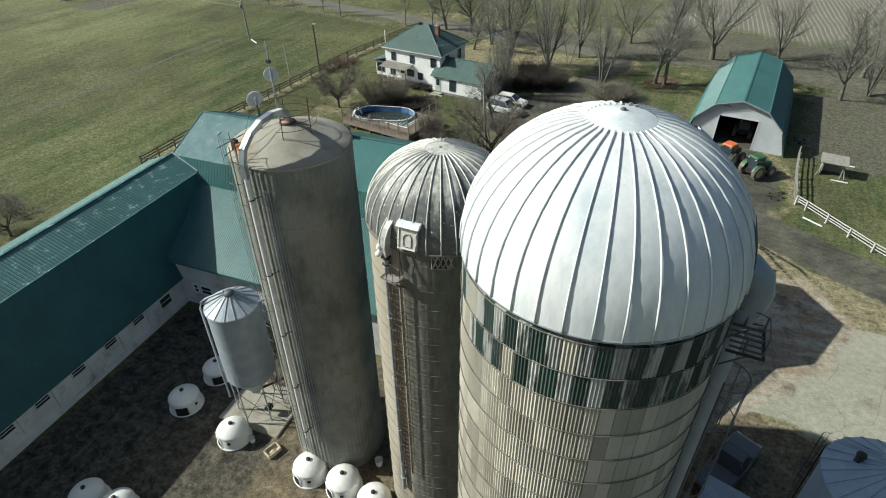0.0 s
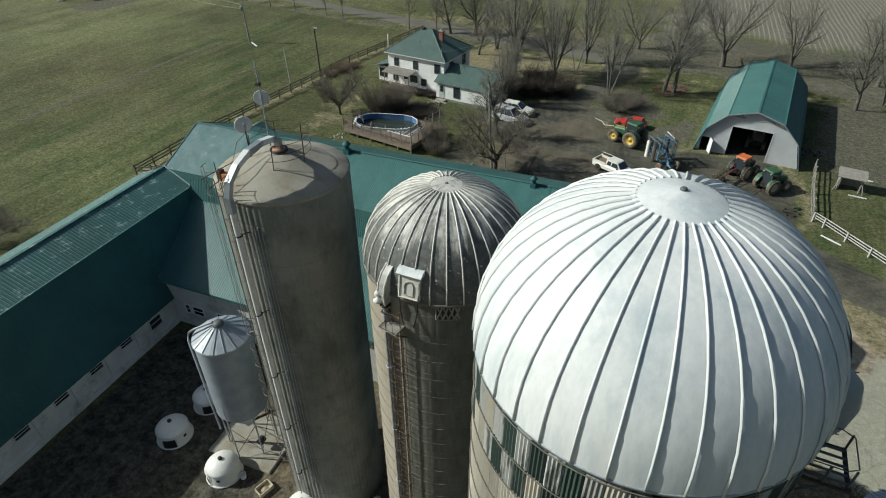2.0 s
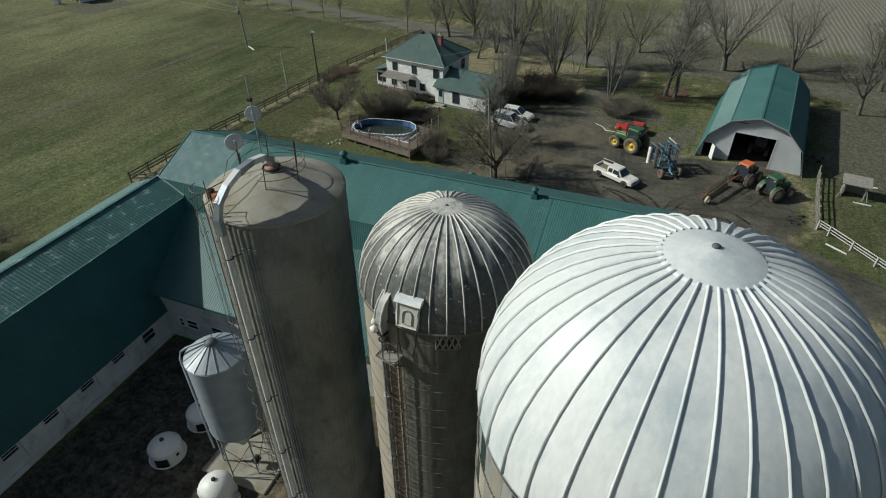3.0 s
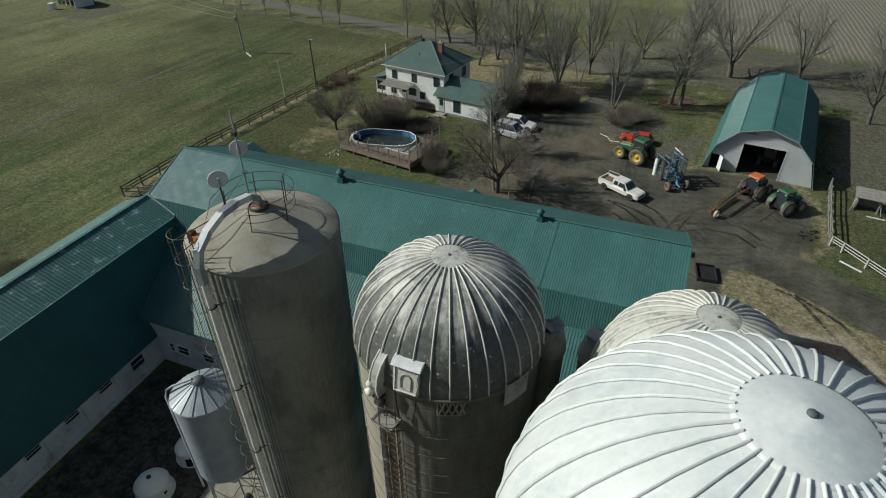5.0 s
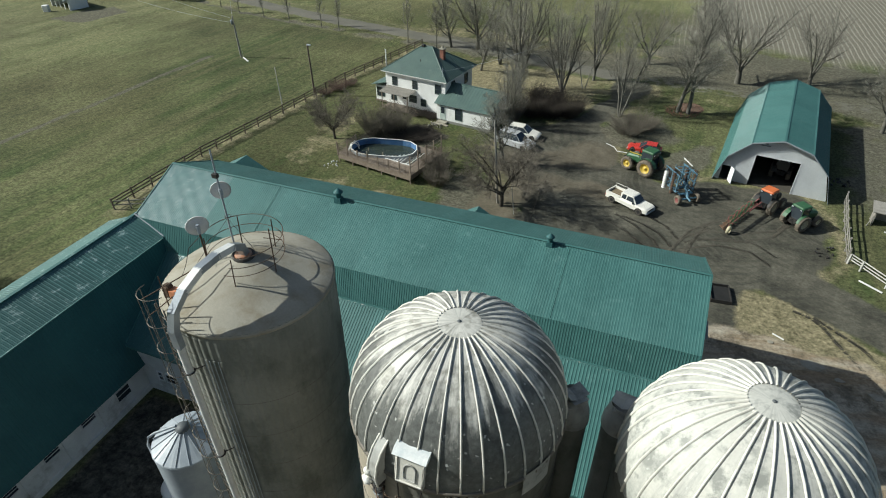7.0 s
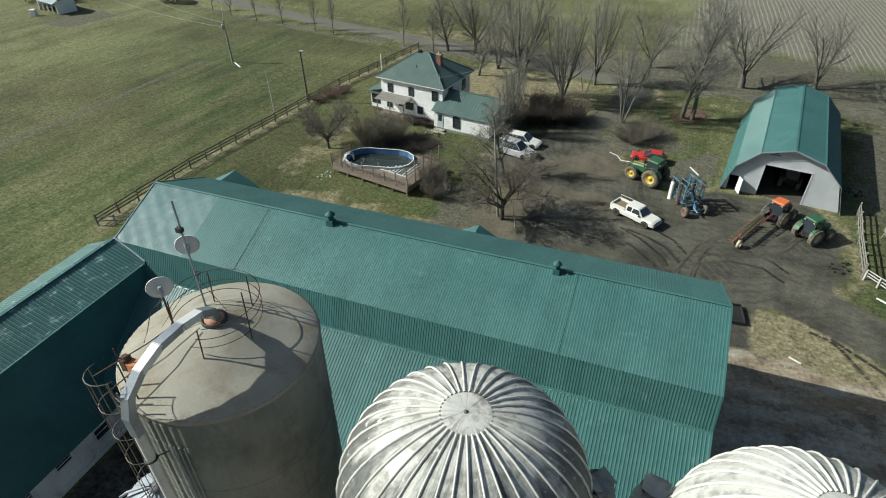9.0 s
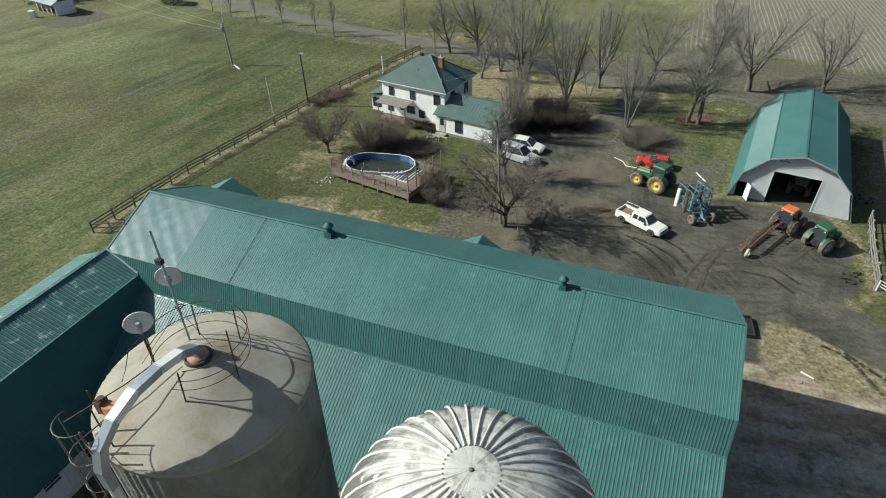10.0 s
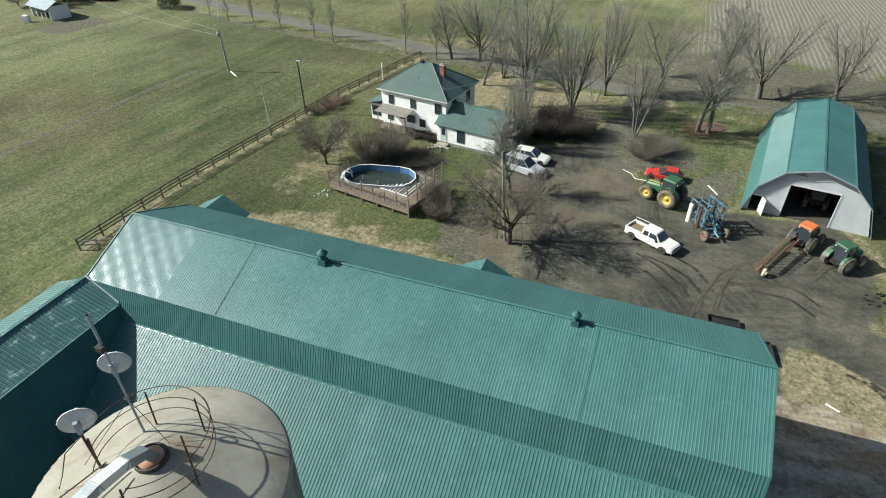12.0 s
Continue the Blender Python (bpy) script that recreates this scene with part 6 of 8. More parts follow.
    part("gate_frame", Form().tube([(9.0, 5.4, Z), (9.0, 5.4, Z + 1.1), (10.0, 5.4, Z + 1.1), (10.0, 5.4, Z)], 0.035, 4), GREY_WOOD, d)


deck()


def pool_ladder():
    l_ = thing("pool_ladder", "white plastic pool ladder with steps at the deck edge", "ladder", -35.0, 60.5, 1.05, 25)
    for s in (-0.3, 0.3):
        part("rail", Form().tube([(-0.4, s, 0), (-0.35, s, 0.7), (0.0, s, 0.95), (0.35, s, 0.75), (0.5, s, 0.25)], 0.05, 6), HUT_SHELL, l_)
    for k in range(3):
        part("step", Form().box(-0.55 - 0.12 * k, -0.35 - 0.12 * k, -0.3, 0.3, 0.55 - 0.25 * k, 0.6 - 0.25 * k), HUT_SHELL, l_)


pool_ladder()


# ---- fences, poles and lines ----
def plank_fence(name, label, pts, rails, post_h, step, material, group, rail_h=0.13, post_w=0.06):
    f = thing(name, label, "fence", group=group)
    pm = Form().box(-post_w, post_w, -post_w, post_w, -0.2, post_h).mesh("post", material)
    for (xa, ya), (xb, yb) in zip(pts, pts[1:]):
        L = math.hypot(xb - xa, yb - ya)
        n = max(1, round(L / step))
        ang = math.degrees(math.atan2(yb - ya, xb - xa))
        rm = Form().box(0, L / n + 0.05, post_w, post_w + 0.035, 0, rail_h).mesh("rail", material)
        for i in range(n + 1):
            x, y = xa + (xb - xa) * i / n, ya + (yb - ya) * i / n
            part("post", pm, None, f).matrix_basis = pose(x, y, 0, RNG.uniform(-2, 2), RNG.uniform(-2, 2), ang)
            if i < n:
                for z in rails:
                    part("rail", rm, None, f).matrix_basis = pose(x, y, z + RNG.uniform(-0.03, 0.03), 0, RNG.uniform(-0.6, 0.6), ang)
    return f


plank_fence("plank_fence", "long dark weathered three-rail plank fence along the field", [(-52.37, 41.66), (-52.03, 54.27), (-50.39, 68.54), (-48.81, 82.91), (-44.59, 103.17)], (0.35, 0.7, 1.05), 1.3, 2.4, FENCE_WOOD, "field fences")
plank_fence("plank_fence", "short grey plank fence at the barn corner", [(-52.37, 41.66), (-49.5, 43.2), (-46.5, 43.9)], (0.4, 0.85), 1.2, 1.7, GREY_WOOD, "field fences")
PALE_PIPE = surface("pale_grey_pipe_rail", (0.44, 0.43, 0.40), (0.54, 0.53, 0.49), 0.6, scale=3)
plank_fence("pipe_rail_fence", "pale three-rail pipe fence beside the drive", [(15.0, 57.9), (15.8, 57.0), (20.4, 51.2), (31, 40.5)], (0.35, 0.60, 0.85), 0.95, 2.6, PALE_PIPE, "yard fences", 0.09)
plank_fence("rail_gate_fence", "grey wooden rail fence beside the machine shed", [(14.9, 58.1), (15.5, 63.5), (16.3, 69.0)], (0.5, 0.9, 1.25), 1.45, 1.9, GREY_WOOD, "yard fences")

plank_fence("low_rail_fence", "low dark timber rail along the edge of the dirt yard", [(-12.75, 52.0), (-12.75, 55.5), (-13.05, 60.0), (-13.05, 62.7)], (0.10,), 0.2, 2.2, FENCE_WOOD, "yard fences", 0.06, 0.035)


def utility_pole(x, y, h, lean, lamp_=False, label="weathered wooden utility pole in the grass"):
    p = thing("utility_pole", label, "utility pole", x, y, 0, 0, "wooden poles")
    top = Vector((lean[0], lean[1], h))
    part("shaft", Form().tube([(0, 0, -0.3), top * 0.5, top], [0.15, 0.13, 0.10], 8), GREY_WOOD if not lamp_ else FENCE_WOOD, p)
    if lamp_:
        part("lamp_head", Form().soft_box(top.x - 0.05, top.x + 0.55, top.y - 0.12, top.y + 0.12, h - 0.25, h - 0.08, 0.04), GALV, p)
    else:
        part("transformer", Form().lathe([(0.001, -0.4), (0.18, -0.38), (0.2, 0.3), (0.1, 0.4), (0.001, 0.42)], 10, m=Matrix.Translation((top.x * 0.88 - 0.3, top.y * 0.88, h * 0.86))), GALV, p)
        part("guy_wire", Form().tube([top * 0.95, (1.4, -1.0, 0)], 0.015, 3), GALV, p)
    return p


utility_pole(-50.0, 76.0, 7.3, (-0.15, 0), True, "dark wooden pole with a yard lamp by the fence")
utility_pole(-70.8, 86.6, 6.6, (-0.2, 0), False, "wooden utility pole with transformer in the field")
P3 = thing("thin_pole", "thin pale leaning pole beside the fence", "pole", -50.5, 68.9)
part("shaft", Form().tube([(0, 0, -0.2), (-0.25, 0, 6.2)], [0.07, 0.05], 6), PALE_PIPE, P3)
P6 = thing("yard_pole", "tall grey wooden pole beside the bare yard tree", "pole", -16.64, 56.69)
part("shaft", Form().tube([(0, 0, -0.3), (-0.4, 0, 4.4), (-0.75, 0, 8.8)], [0.13, 0.11, 0.085], 8), GREY_WOOD, P6)
part("bracket", Form().box(-0.85, -0.55, -0.06, 0.06, 8.2, 8.5), DARK_IRON, P6)
P7 = thing("thin_pole", "thin pale short pole by the yard edge", "pole", -14.5, 55.24)
part("shaft", Form().tube([(0, 0, -0.2), (-0.45, 0, 2.9)], [0.05, 0.04], 6), PALE_PIPE, P7)
P4 = thing("marker_post", "short white post near the house", "post", -46.0, 91.5)
part("shaft", Form().tube([(0, 0, -0.2), (0, 0, 2.6)], 0.09, 6), WHITE_PAINT, P4)
P5 = thing("timber", "white plank lying in the grass at the pole foot", "plank", -69.3, 85.8, 0.06, -35)
part("board", Form().box(-1.3, 1.3, -0.1, 0.1, -0.06, 0.06), WHITE_PAINT, P5)


def wire(a, b, sag):
    a, b = Vector(a), Vector(b)
    w = thing("power_line", "thin sagging overhead power line", "cable", group="overhead lines")
    part("strand", Form().tube([a.lerp(b, k / 12) - Vector((0, 0, 4 * sag * (k / 12) * (1 - k / 12))) for k in range(13)], 0.022, 3), GALV, w)


wire((-71.0, 86.6, 6.3), (-121, 108, 6.5), 0.7)
wire((-71.0, 86.6, 5.6), (-117, 100, 6.0), 0.8)
wire((-71.0, 86.6, 6.3), (-112, 136, 7.0), 0.8)
wire((-29.9, 75.2, 6.1), (-17.2, 92, 7.6), 0.6)


# ---- trees ----
def tree_forms(seed, height, trunk_r, fork, limbs, splay, limb_len, leader=False, stems=1, fine=1.0, droop=0.0, crook=1.0, taper=0.72):
    """A bare tree: tapered trunk, ascending limbs, branches and fine twigs. Returns the wood and the twigs as two forms."""
    rng = random.Random(seed)
    wood, twigs = Form(), Form()

    def limb(p, d, length, r, level, rise):
        n = (7, 7, 5, 3, 2)[level]
        pts, rs, ds = [p], [r], []
        for i in range(n):
            wob = (0.03, 0.05, 0.075, 0.10, 0.12)[level] * crook
            d = (d + Vector((rng.gauss(0, wob), rng.gauss(0, wob), rng.gauss(0, wob * 0.5) + rise / n))).normalized()
            p = p + d * (length / n)
            ds.append(d)
            pts.append(p)
            rs.append(max(0.0095, r * (1 - (taper if level else (0.85 if leader else 0.3)) * (i + 1) / n)))
        (wood if level < 3 else twigs).tube(pts, rs, (8, 6, 4, 3, 3)[level], caps=False)
        return pts, rs, ds

    def kids(pts, rs, ds, length, level, count, s0, s1, a0, a1, k0, k1, rise, share=(0.42, 0.6)):
        """Side branches spread up a limb, turning round it."""
        n = len(ds)
        turn = rng.uniform(0, 6.28)
        for c in range(count):
            s = min(0.99, s0 + (s1 - s0) * (c + rng.uniform(0.2, 0.8)) / count)
            i = min(n - 1, int(s * n))
            q = pts[i].lerp(pts[i + 1], s * n - i)
            turn += 2.4 + rng.gauss(0, 0.3)
            ax = ds[i].orthogonal().normalized()
            ax.rotate(Matrix.Rotation(turn, 3, ds[i]))
            nd = ds[i].copy()
            nd.rotate(Matrix.Rotation(radians(rng.uniform(a0, a1)), 3, ax))
            if nd.z < -0.15:
                nd.z *= -0.4
            ln = length * rng.uniform(k0, k1) * (1.0 - 0.5 * (s - s0) / max(0.01, s1 - s0) if level > 1 or leader else 1.0)
            yield limb(q, nd.normalized(), ln, max(0.009, rs[i] * rng.uniform(*share)), level, rise) + (ln,)

    for st in range(stems):
        a = 2 * math.pi * st / stems + rng.uniform(-0.4, 0.4)
        tilt = 0.03 if stems == 1 else rng.uniform(0.10, 0.26)
        tl = height * (0.93 if leader else fork)
        base = Vector((0.15 * math.cos(a), 0.15 * math.sin(a), -0.15)) if stems > 1 else Vector((0, 0, -0.15))
        t_ = limb(base, Vector((math.cos(a) * tilt, math.sin(a) * tilt, 1)).normalized(), tl, trunk_r / stems ** 0.5, 0, 0.05)
        for l in kids(*t_, height, 1, limbs, fork if leader else 0.5, 0.97, *splay, limb_len * 0.85, limb_len * 1.1, 0.45 - droop, (0.40, 0.55) if leader else (0.42, 0.62)):
            for b in kids(*l[:3], l[3], 2, round(10 * fine), 0.22, 0.97, 24, 52, 0.34, 0.52, 0.35 - droop):
                for w in kids(*b[:3], b[3], 3, round(8 * fine), 0.15, 0.97, 25, 55, 0.38, 0.60, 0.25 - droop):
                    for x in kids(*w[:3], w[3], 4, round(3.2 * fine), 0.2, 0.97, 25, 55, 0.55, 0.95, 0.15 - droop):
                        pass
    top = max(v[2] for f in (wood, twigs) for v in f.v)
    k = height / top
    for f in (wood, twigs):
        f.v = [(x * k, y * k, z * k) for x, y, z in f.v]
    return wood, twigs


def tree_kind(name, label, category, group, bark, *args, **kw):
    t_ = thing(name, label, category, 0, 0, 0, 0, group)
    wood, twigs = tree_forms(*args, **kw)
    part("trunk", wood, bark, t_)
    part("crown", twigs, {BARK: TWIG, DARK_BARK: BROWN_TWIG}.get(bark, bark), t_)
    return t_


ROADSIDE = "bare trees along the road"
OPEN = tree_kind("bare_tree", "large bare deciduous tree with open forking crown", "tree", ROADSIDE, BARK, 11, 12.5, 0.42, 0.20, 6, (20, 50), 0.72, crook=1.8, fine=1.1)
OPEN2 = tree_kind("bare_tree", "large bare deciduous tree with open forking crown", "tree", ROADSIDE, BARK, 29, 12.5, 0.40, 0.17, 5, (18, 48), 0.78, crook=1.8, fine=1.1)
VASE = tree_kind("bare_tree", "bare vase-shaped tree with dense upright twigs", "tree", ROADSIDE, BARK, 5, 11.5, 0.30, 0.13, 9, (8, 36), 0.80, fine=1.0)
TALL = tree_kind("bare_tree", "tall slender bare tree with fine twigs", "tree", ROADSIDE, BARK, 17, 14.0, 0.21, 0.16, 24, (24, 42), 0.33, leader=True, fine=0.8)
MULTI = tree_kind("bare_tree", "bare many-stemmed tree with fine grey twigs", "tree", ROADSIDE, BARK, 23, 10.0, 0.27, 0.20, 6, (14, 32), 0.42, leader=True, stems=4, fine=0.8)
YARD_TREE = tree_kind("bare_tree", "bare tree with dark trunk and drooping brown twigs", "tree", "", DARK_BARK, 31, 7.6, 0.17, 0.26, 10, (18, 74), 0.62, fine=1.3, droop=0.38, crook=2.2)
SAPLING = tree_kind("young_tree", "young bare roadside tree with thin upright branches", "tree", "young trees along the road", BARK, 41, 6.5, 0.11, 0.2, 12, (22, 42), 0.34, leader=True, fine=0.7)
BIRCH_TREE = tree_kind("birch_tree", "leaning pale-barked birch with bare branches", "tree", "", BIRCH, 43, 7.5, 0.10, 0.3, 5, (15, 30), 0.25, leader=True, stems=2, fine=0.4)


def put(tree, x, y, rz, s, used=[]):
    m = pose(x, y, 0, 0, 0, rz) @ Matrix.Diagonal((s[0], s[0], s[1], 1))
    if tree.name in used:
        return copy_thing(tree, m)
    used.append(tree.name)
    tree.matrix_basis = m
    return tree


put(OPEN, 7.08, 103.2, 20, (1.0, 1.0))
put(OPEN2, 16.9, 105.5, 100, (1.0, 1.0))
put(OPEN2, -6.3, 107.3, 220, (0.8, 0.82))
put(OPEN, -34.8, 104.5, 130, (0.9, 0.95))
put(TALL, 23.6, 90.2, 260, (1.3, 0.95))
put(MULTI, 27.5, 93.5, 40, (1.1, 1.0))
put(OPEN2, 28.0, 101.0, 10, (1.0, 1.0))
put(OPEN, 34.0, 104.0, 310, (1.0, 1.0))
put(VASE, -16.3, 86.3, 0, (0.9, 1.2))
put(VASE, -23.0, 88.3, 110, (1.25, 1.22))
put(VASE, -13.4, 96.7, 200, (0.85, 1.0))
put(TALL, -0.75, 88.0, 0, (1.15, 1.2))
put(TALL, 0.55, 87.9, 140, (1.1, 1.12))
put(TALL, -39.5, 104.4, 250, (0.95, 0.78))
put(TALL, -30.8, 94.5, 35, (0.9, 0.62))
put(MULTI, -7.9, 83.8, 0, (1.05, 1.2))
put(MULTI, -29.0, 99.0, 80, (0.9, 0.9))
put(MULTI, -21.4, 80.5, 160, (0.7, 0.85))
put(YARD_TREE, -16.2, 56.3, 0, (1.12, 0.98))
put(TALL, -18.6, 65.4, 250, (0.85, 0.68))
put(VASE, -20.6, 75.0, 60, (0.62, 0.62))
put(YARD_TREE, -39.9, 64.2, 200, (0.72, 0.82))
put(YARD_TREE, -53.6, 26.5, 60, (0.66, 0.52))
put(BIRCH_TREE, -14.2, 92.6, 30, (1.0, 1.0))
for i_, (tx, ty, th) in enumerate(((-96.9, 114.2, 0.75), (-90.3, 111.8, 0.8), (-82.8, 110.0, 0.95), (-76.7, 110.0, 0.95), (-68.1, 108.2, 1.0), (-63.6, 107.1, 1.15), (-48.0, 104.6, 1.3))):
    put(SAPLING, tx, ty, 57 * i_, (th * 1.05, th * 1.2))
put(SAPLING, -42.0, 103.5, 25, (1.2, 1.3))
put(SAPLING, -26.5, 101.5, 205, (1.1, 1.2))


def shrub_kind(name, label, seed, r, h, count, bark):
    """A leafless thicket of arching canes."""
    rng = random.Random(seed)
    s = thing(name, label, "shrub")
    canes, twigs = Form(), Form()
    for _ in range(count):
        a, q = rng.uniform(0, 2 * math.pi), math.sqrt(rng.random()) * r * 0.7
        p = Vector((q * math.cos(a), q * math.sin(a), -0.05))
        d = Vector((math.cos(a) * rng.uniform(0, 0.8), math.sin(a) * rng.uniform(0, 0.8), 1.0)).normalized()
        hh = h * rng.uniform(0.5, 1.0)
        pts = [p + d * hh * t + Vector((math.cos(a), math.sin(a), 0)) * 0.3 * r * t * t + Vector((rng.gauss(0, 0.07), rng.gauss(0, 0.07), 0)) * t for t in (0, 0.35, 0.7, 1.0)]
        canes.tube(pts, [0.022, 0.018, 0.013, 0.007], 3, caps=False)
        for _ in range(9):
            t = rng.uniform(0.25, 1.0)
            b = pts[min(2, int(t * 3))].lerp(pts[min(3, int(t * 3) + 1)], t * 3 % 1)
            e = b + Vector((rng.gauss(0, 0.35), rng.gauss(0, 0.35), rng.uniform(0.0, 0.6)))
            twigs.tube([b, (b + e) / 2 + Vector((0, 0, 0.04)), e], [0.010, 0.008, 0.005], 3, caps=False)
    part("cane_thicket", canes, bark, s)
    part("twig_mass", twigs, bark, s)
    return s


DARK_TWIG = surface("dark_twig", (0.05, 0.042, 0.035), (0.085, 0.07, 0.055), 0.95, bump=0)
RED_TWIG = surface("reddish_twig", (0.13, 0.085, 0.07), (0.19, 0.13, 0.105), 0.95, bump=0)
SHRUB = shrub_kind("bare_shrub", "leafless grey-brown shrub in the lawn", 3, 2.0, 3.0, 230, BROWN_TWIG)
DARK_SHRUB = shrub_kind("dark_shrub", "dense dark leafless hedge shrub beside the drive", 4, 2.0, 2.6, 330, DARK_TWIG)
RED_SHRUB = shrub_kind("red_shrub", "reddish leafless cane shrub by the fence", 6, 1.6, 1.8, 130, RED_TWIG)
for tr, x, y, rz, s in ((SHRUB, -35.6, 67.4, 0, (1.05, 1.3)), (SHRUB, -33.6, 68.4, 90, (0.8, 0.9)), (SHRUB, -25.2, 60.6, 45, (0.6, 0.7)), (SHRUB, -23.9, 58.2, 145, (0.6, 0.6)), (SHRUB, -21.0, 76.3, 30, (0.7, 1.0)), (SHRUB, -6.2, 78.8, 10, (0.9, 0.6)), (SHRUB, -4.8, 80.5, 70, (0.8, 0.55)),
                       (DARK_SHRUB, -16.6, 80.9, 0, (1.0, 1.15)), (DARK_SHRUB, -14.4, 81.6, 100, (0.9, 0.95)), (DARK_SHRUB, -18.9, 80.3, 220, (0.95, 1.1)), (DARK_SHRUB, -17.6, 82.4, 310, (0.9, 1.2)), (DARK_SHRUB, -30.2, 68.3, 40, (0.9, 0.35)), (DARK_SHRUB, -31.8, 67.2, 140, (0.7, 0.32)), (DARK_SHRUB, -33.2, 74.9, 10, (0.6, 0.3)), (DARK_SHRUB, -31.2, 74.4, 70, (0.45, 0.28)),
                       (RED_SHRUB, -47.9, 79.2, 0, (0.8, 0.8)), (RED_SHRUB, -48.9, 77.0, 60, (0.8, 0.7)), (RED_SHRUB, -47.2, 81.5, 160, (0.7, 0.6)), (RED_SHRUB, -27.0, 64.2, 20, (0.7, 0.7))):
    put(tr, x, y, rz, s)


def spruce(x, y, h, r):
    rng = random.Random(int(h * 10))
    s = thing("evergreen_bush", "dark green rounded evergreen bush by the road", "shrub", x, y)
    part("trunk", Form().tube([(0, 0, -0.1), (0, 0, h * 0.9)], [0.15, 0.03], 6), BARK, s)
    f = Form()
    for _ in range(1500):
        z = rng.uniform(0.05, 1.0) * h
        rr = r * math.sqrt(max(0.02, 1 - (z / h) ** 2.2)) * rng.uniform(0.55, 1.08)
        a = rng.uniform(0, 2 * math.pi)
        c = Vector((rr * math.cos(a), rr * math.sin(a), z))
        u, w = Vector((rng.gauss(0, 1), rng.gauss(0, 1), rng.gauss(0, 1))).normalized() * 0.22, Vector((rng.gauss(0, 1), rng.gauss(0, 1), rng.gauss(0, 1))).normalized() * 0.12
        f.add([c - u, c + w, c + u, c - w], [(0, 1, 2, 3)])
    part("foliage", f, surface("dark_evergreen", (0.025, 0.045, 0.02), (0.05, 0.075, 0.035), 0.9, bump=0), s)


spruce(-109.9, 117.0, 3.4, 2.4)
spruce(-136, 112.5, 4.5, 3.0)

# ---- vehicles ----
def paint(name, c, rough=0.3):
    m = surface(name, c, tuple(k * 0.92 for k in c), rough, 0, 2.0, 30, 0.0, 0.001, tuple(k * 0.85 + 0.01 for k in c), 1.5, (0.6, 0.85), spec=0.5)
    return m


RUBBER = surface("dusty_rubber", (0.05, 0.045, 0.04), (0.10, 0.088, 0.072), 0.9, 0, 4, 30, 0.2, 0.01)
MUD_RUBBER = surface("muddy_tractor_rubber", (0.11, 0.09, 0.068), (0.20, 0.17, 0.13), 0.95, 0, 3, 25, 0.3, 0.02)
TRUCK_WHITE = paint("white_car_paint", (0.79, 0.765, 0.69))
SILVER = paint("silver_car_paint", (0.46, 0.47, 0.48))
RED_PAINT = paint("red_car_paint", (0.50, 0.04, 0.028))
BLACK_PAINT = paint("black_car_paint", (0.02, 0.022, 0.025))
TRACTOR_GREEN = paint("green_tractor_paint", (0.04, 0.112, 0.05), 0.5)
TRACTOR_ORANGE = paint("orange_tractor_paint", (0.62, 0.16, 0.05), 0.5)
YELLOW = paint("yellow_wheel_paint", (0.55, 0.39, 0.06), 0.5)
BLUE_STEEL = paint("blue_implement_paint", (0.12, 0.24, 0.32), 0.6)
TAN_RIM = paint("cream_rim_paint", (0.5, 0.45, 0.30), 0.5)
RED_STEEL = paint("dull_red_implement_paint", (0.22, 0.075, 0.065), 0.7)
LAMP_GLASS = glass_material("headlamp_glass", (0.25, 0.26, 0.27))


DARK_GREY = paint("dark_grey_paint", (0.085, 0.09, 0.095), 0.35)


def loft(sections, smooth=False):
    """Cross sections (x, [(y, z), ...]) skinned from end to end."""
    f = Form()
    n = len(sections[0][1])
    v = [(x, y, z) for x, pts in sections for y, z in pts]
    faces = [(i * n + k, (i + 1) * n + k, (i + 1) * n + (k + 1) % n, i * n + (k + 1) % n) for i in range(len(sections) - 1) for k in range(n)]
    faces += [tuple(range(n)), tuple(reversed(range((len(sections) - 1) * n, len(sections) * n)))]
    return f.add(v, faces, smooth)


def slab(w, z0, z1, wt=None, r=0.08):
    wt = wt or w
    return [(-w, z0), (w, z0), (w, z1 - r * 1.5), (wt - r, z1), (-wt + r, z1), (-w, z1 - r * 1.5)]


def wheel(parent, x, y, r, w, tyre, rim_mat, lugs=0, dish_=0.35):
    m = Matrix.Translation((x, y, r)) @ pose(0, 0, 0, 90, 0, 0)
    h = w / 2
    prof = [(r * 0.58, -h * 0.8), (r * 0.72, -h), (r * 0.93, -h * 0.95), (r, -h * 0.6), (r, h * 0.6), (r * 0.93, h * 0.95), (r * 0.72, h), (r * 0.58, h * 0.8)]
    t_ = Form().lathe(prof, 24, m=m)
    for k in range(lugs):
        a = 360 * k / lugs
        for s in (-1, 1):
            t_.box(r * 0.97, r * 1.045, -0.035, 0.035, 0.02 if s > 0 else -h * 0.95, h * 0.95 if s > 0 else -0.02, m @ pose(0, 0, 0, 0, 0, a + (4 if s > 0 else -4)) @ pose(0, 0, 0, 14 * s, 0, 0))
    o = part("wheel", t_, tyre, parent)
    sg = 1 if y > 0 else -1
    zz = -sg
    rim = Form().lathe([(r * 0.60, zz * h * 0.75), (r * 0.52, zz * h * 0.70), (r * 0.45, zz * h * dish_), (r * 0.16, zz * h * dish_ * 0.8), (r * 0.14, zz * h * 0.75), (0.001, zz * h * 0.75)], 20, m=m)
    part("rim", rim, rim_mat, o)
    return o


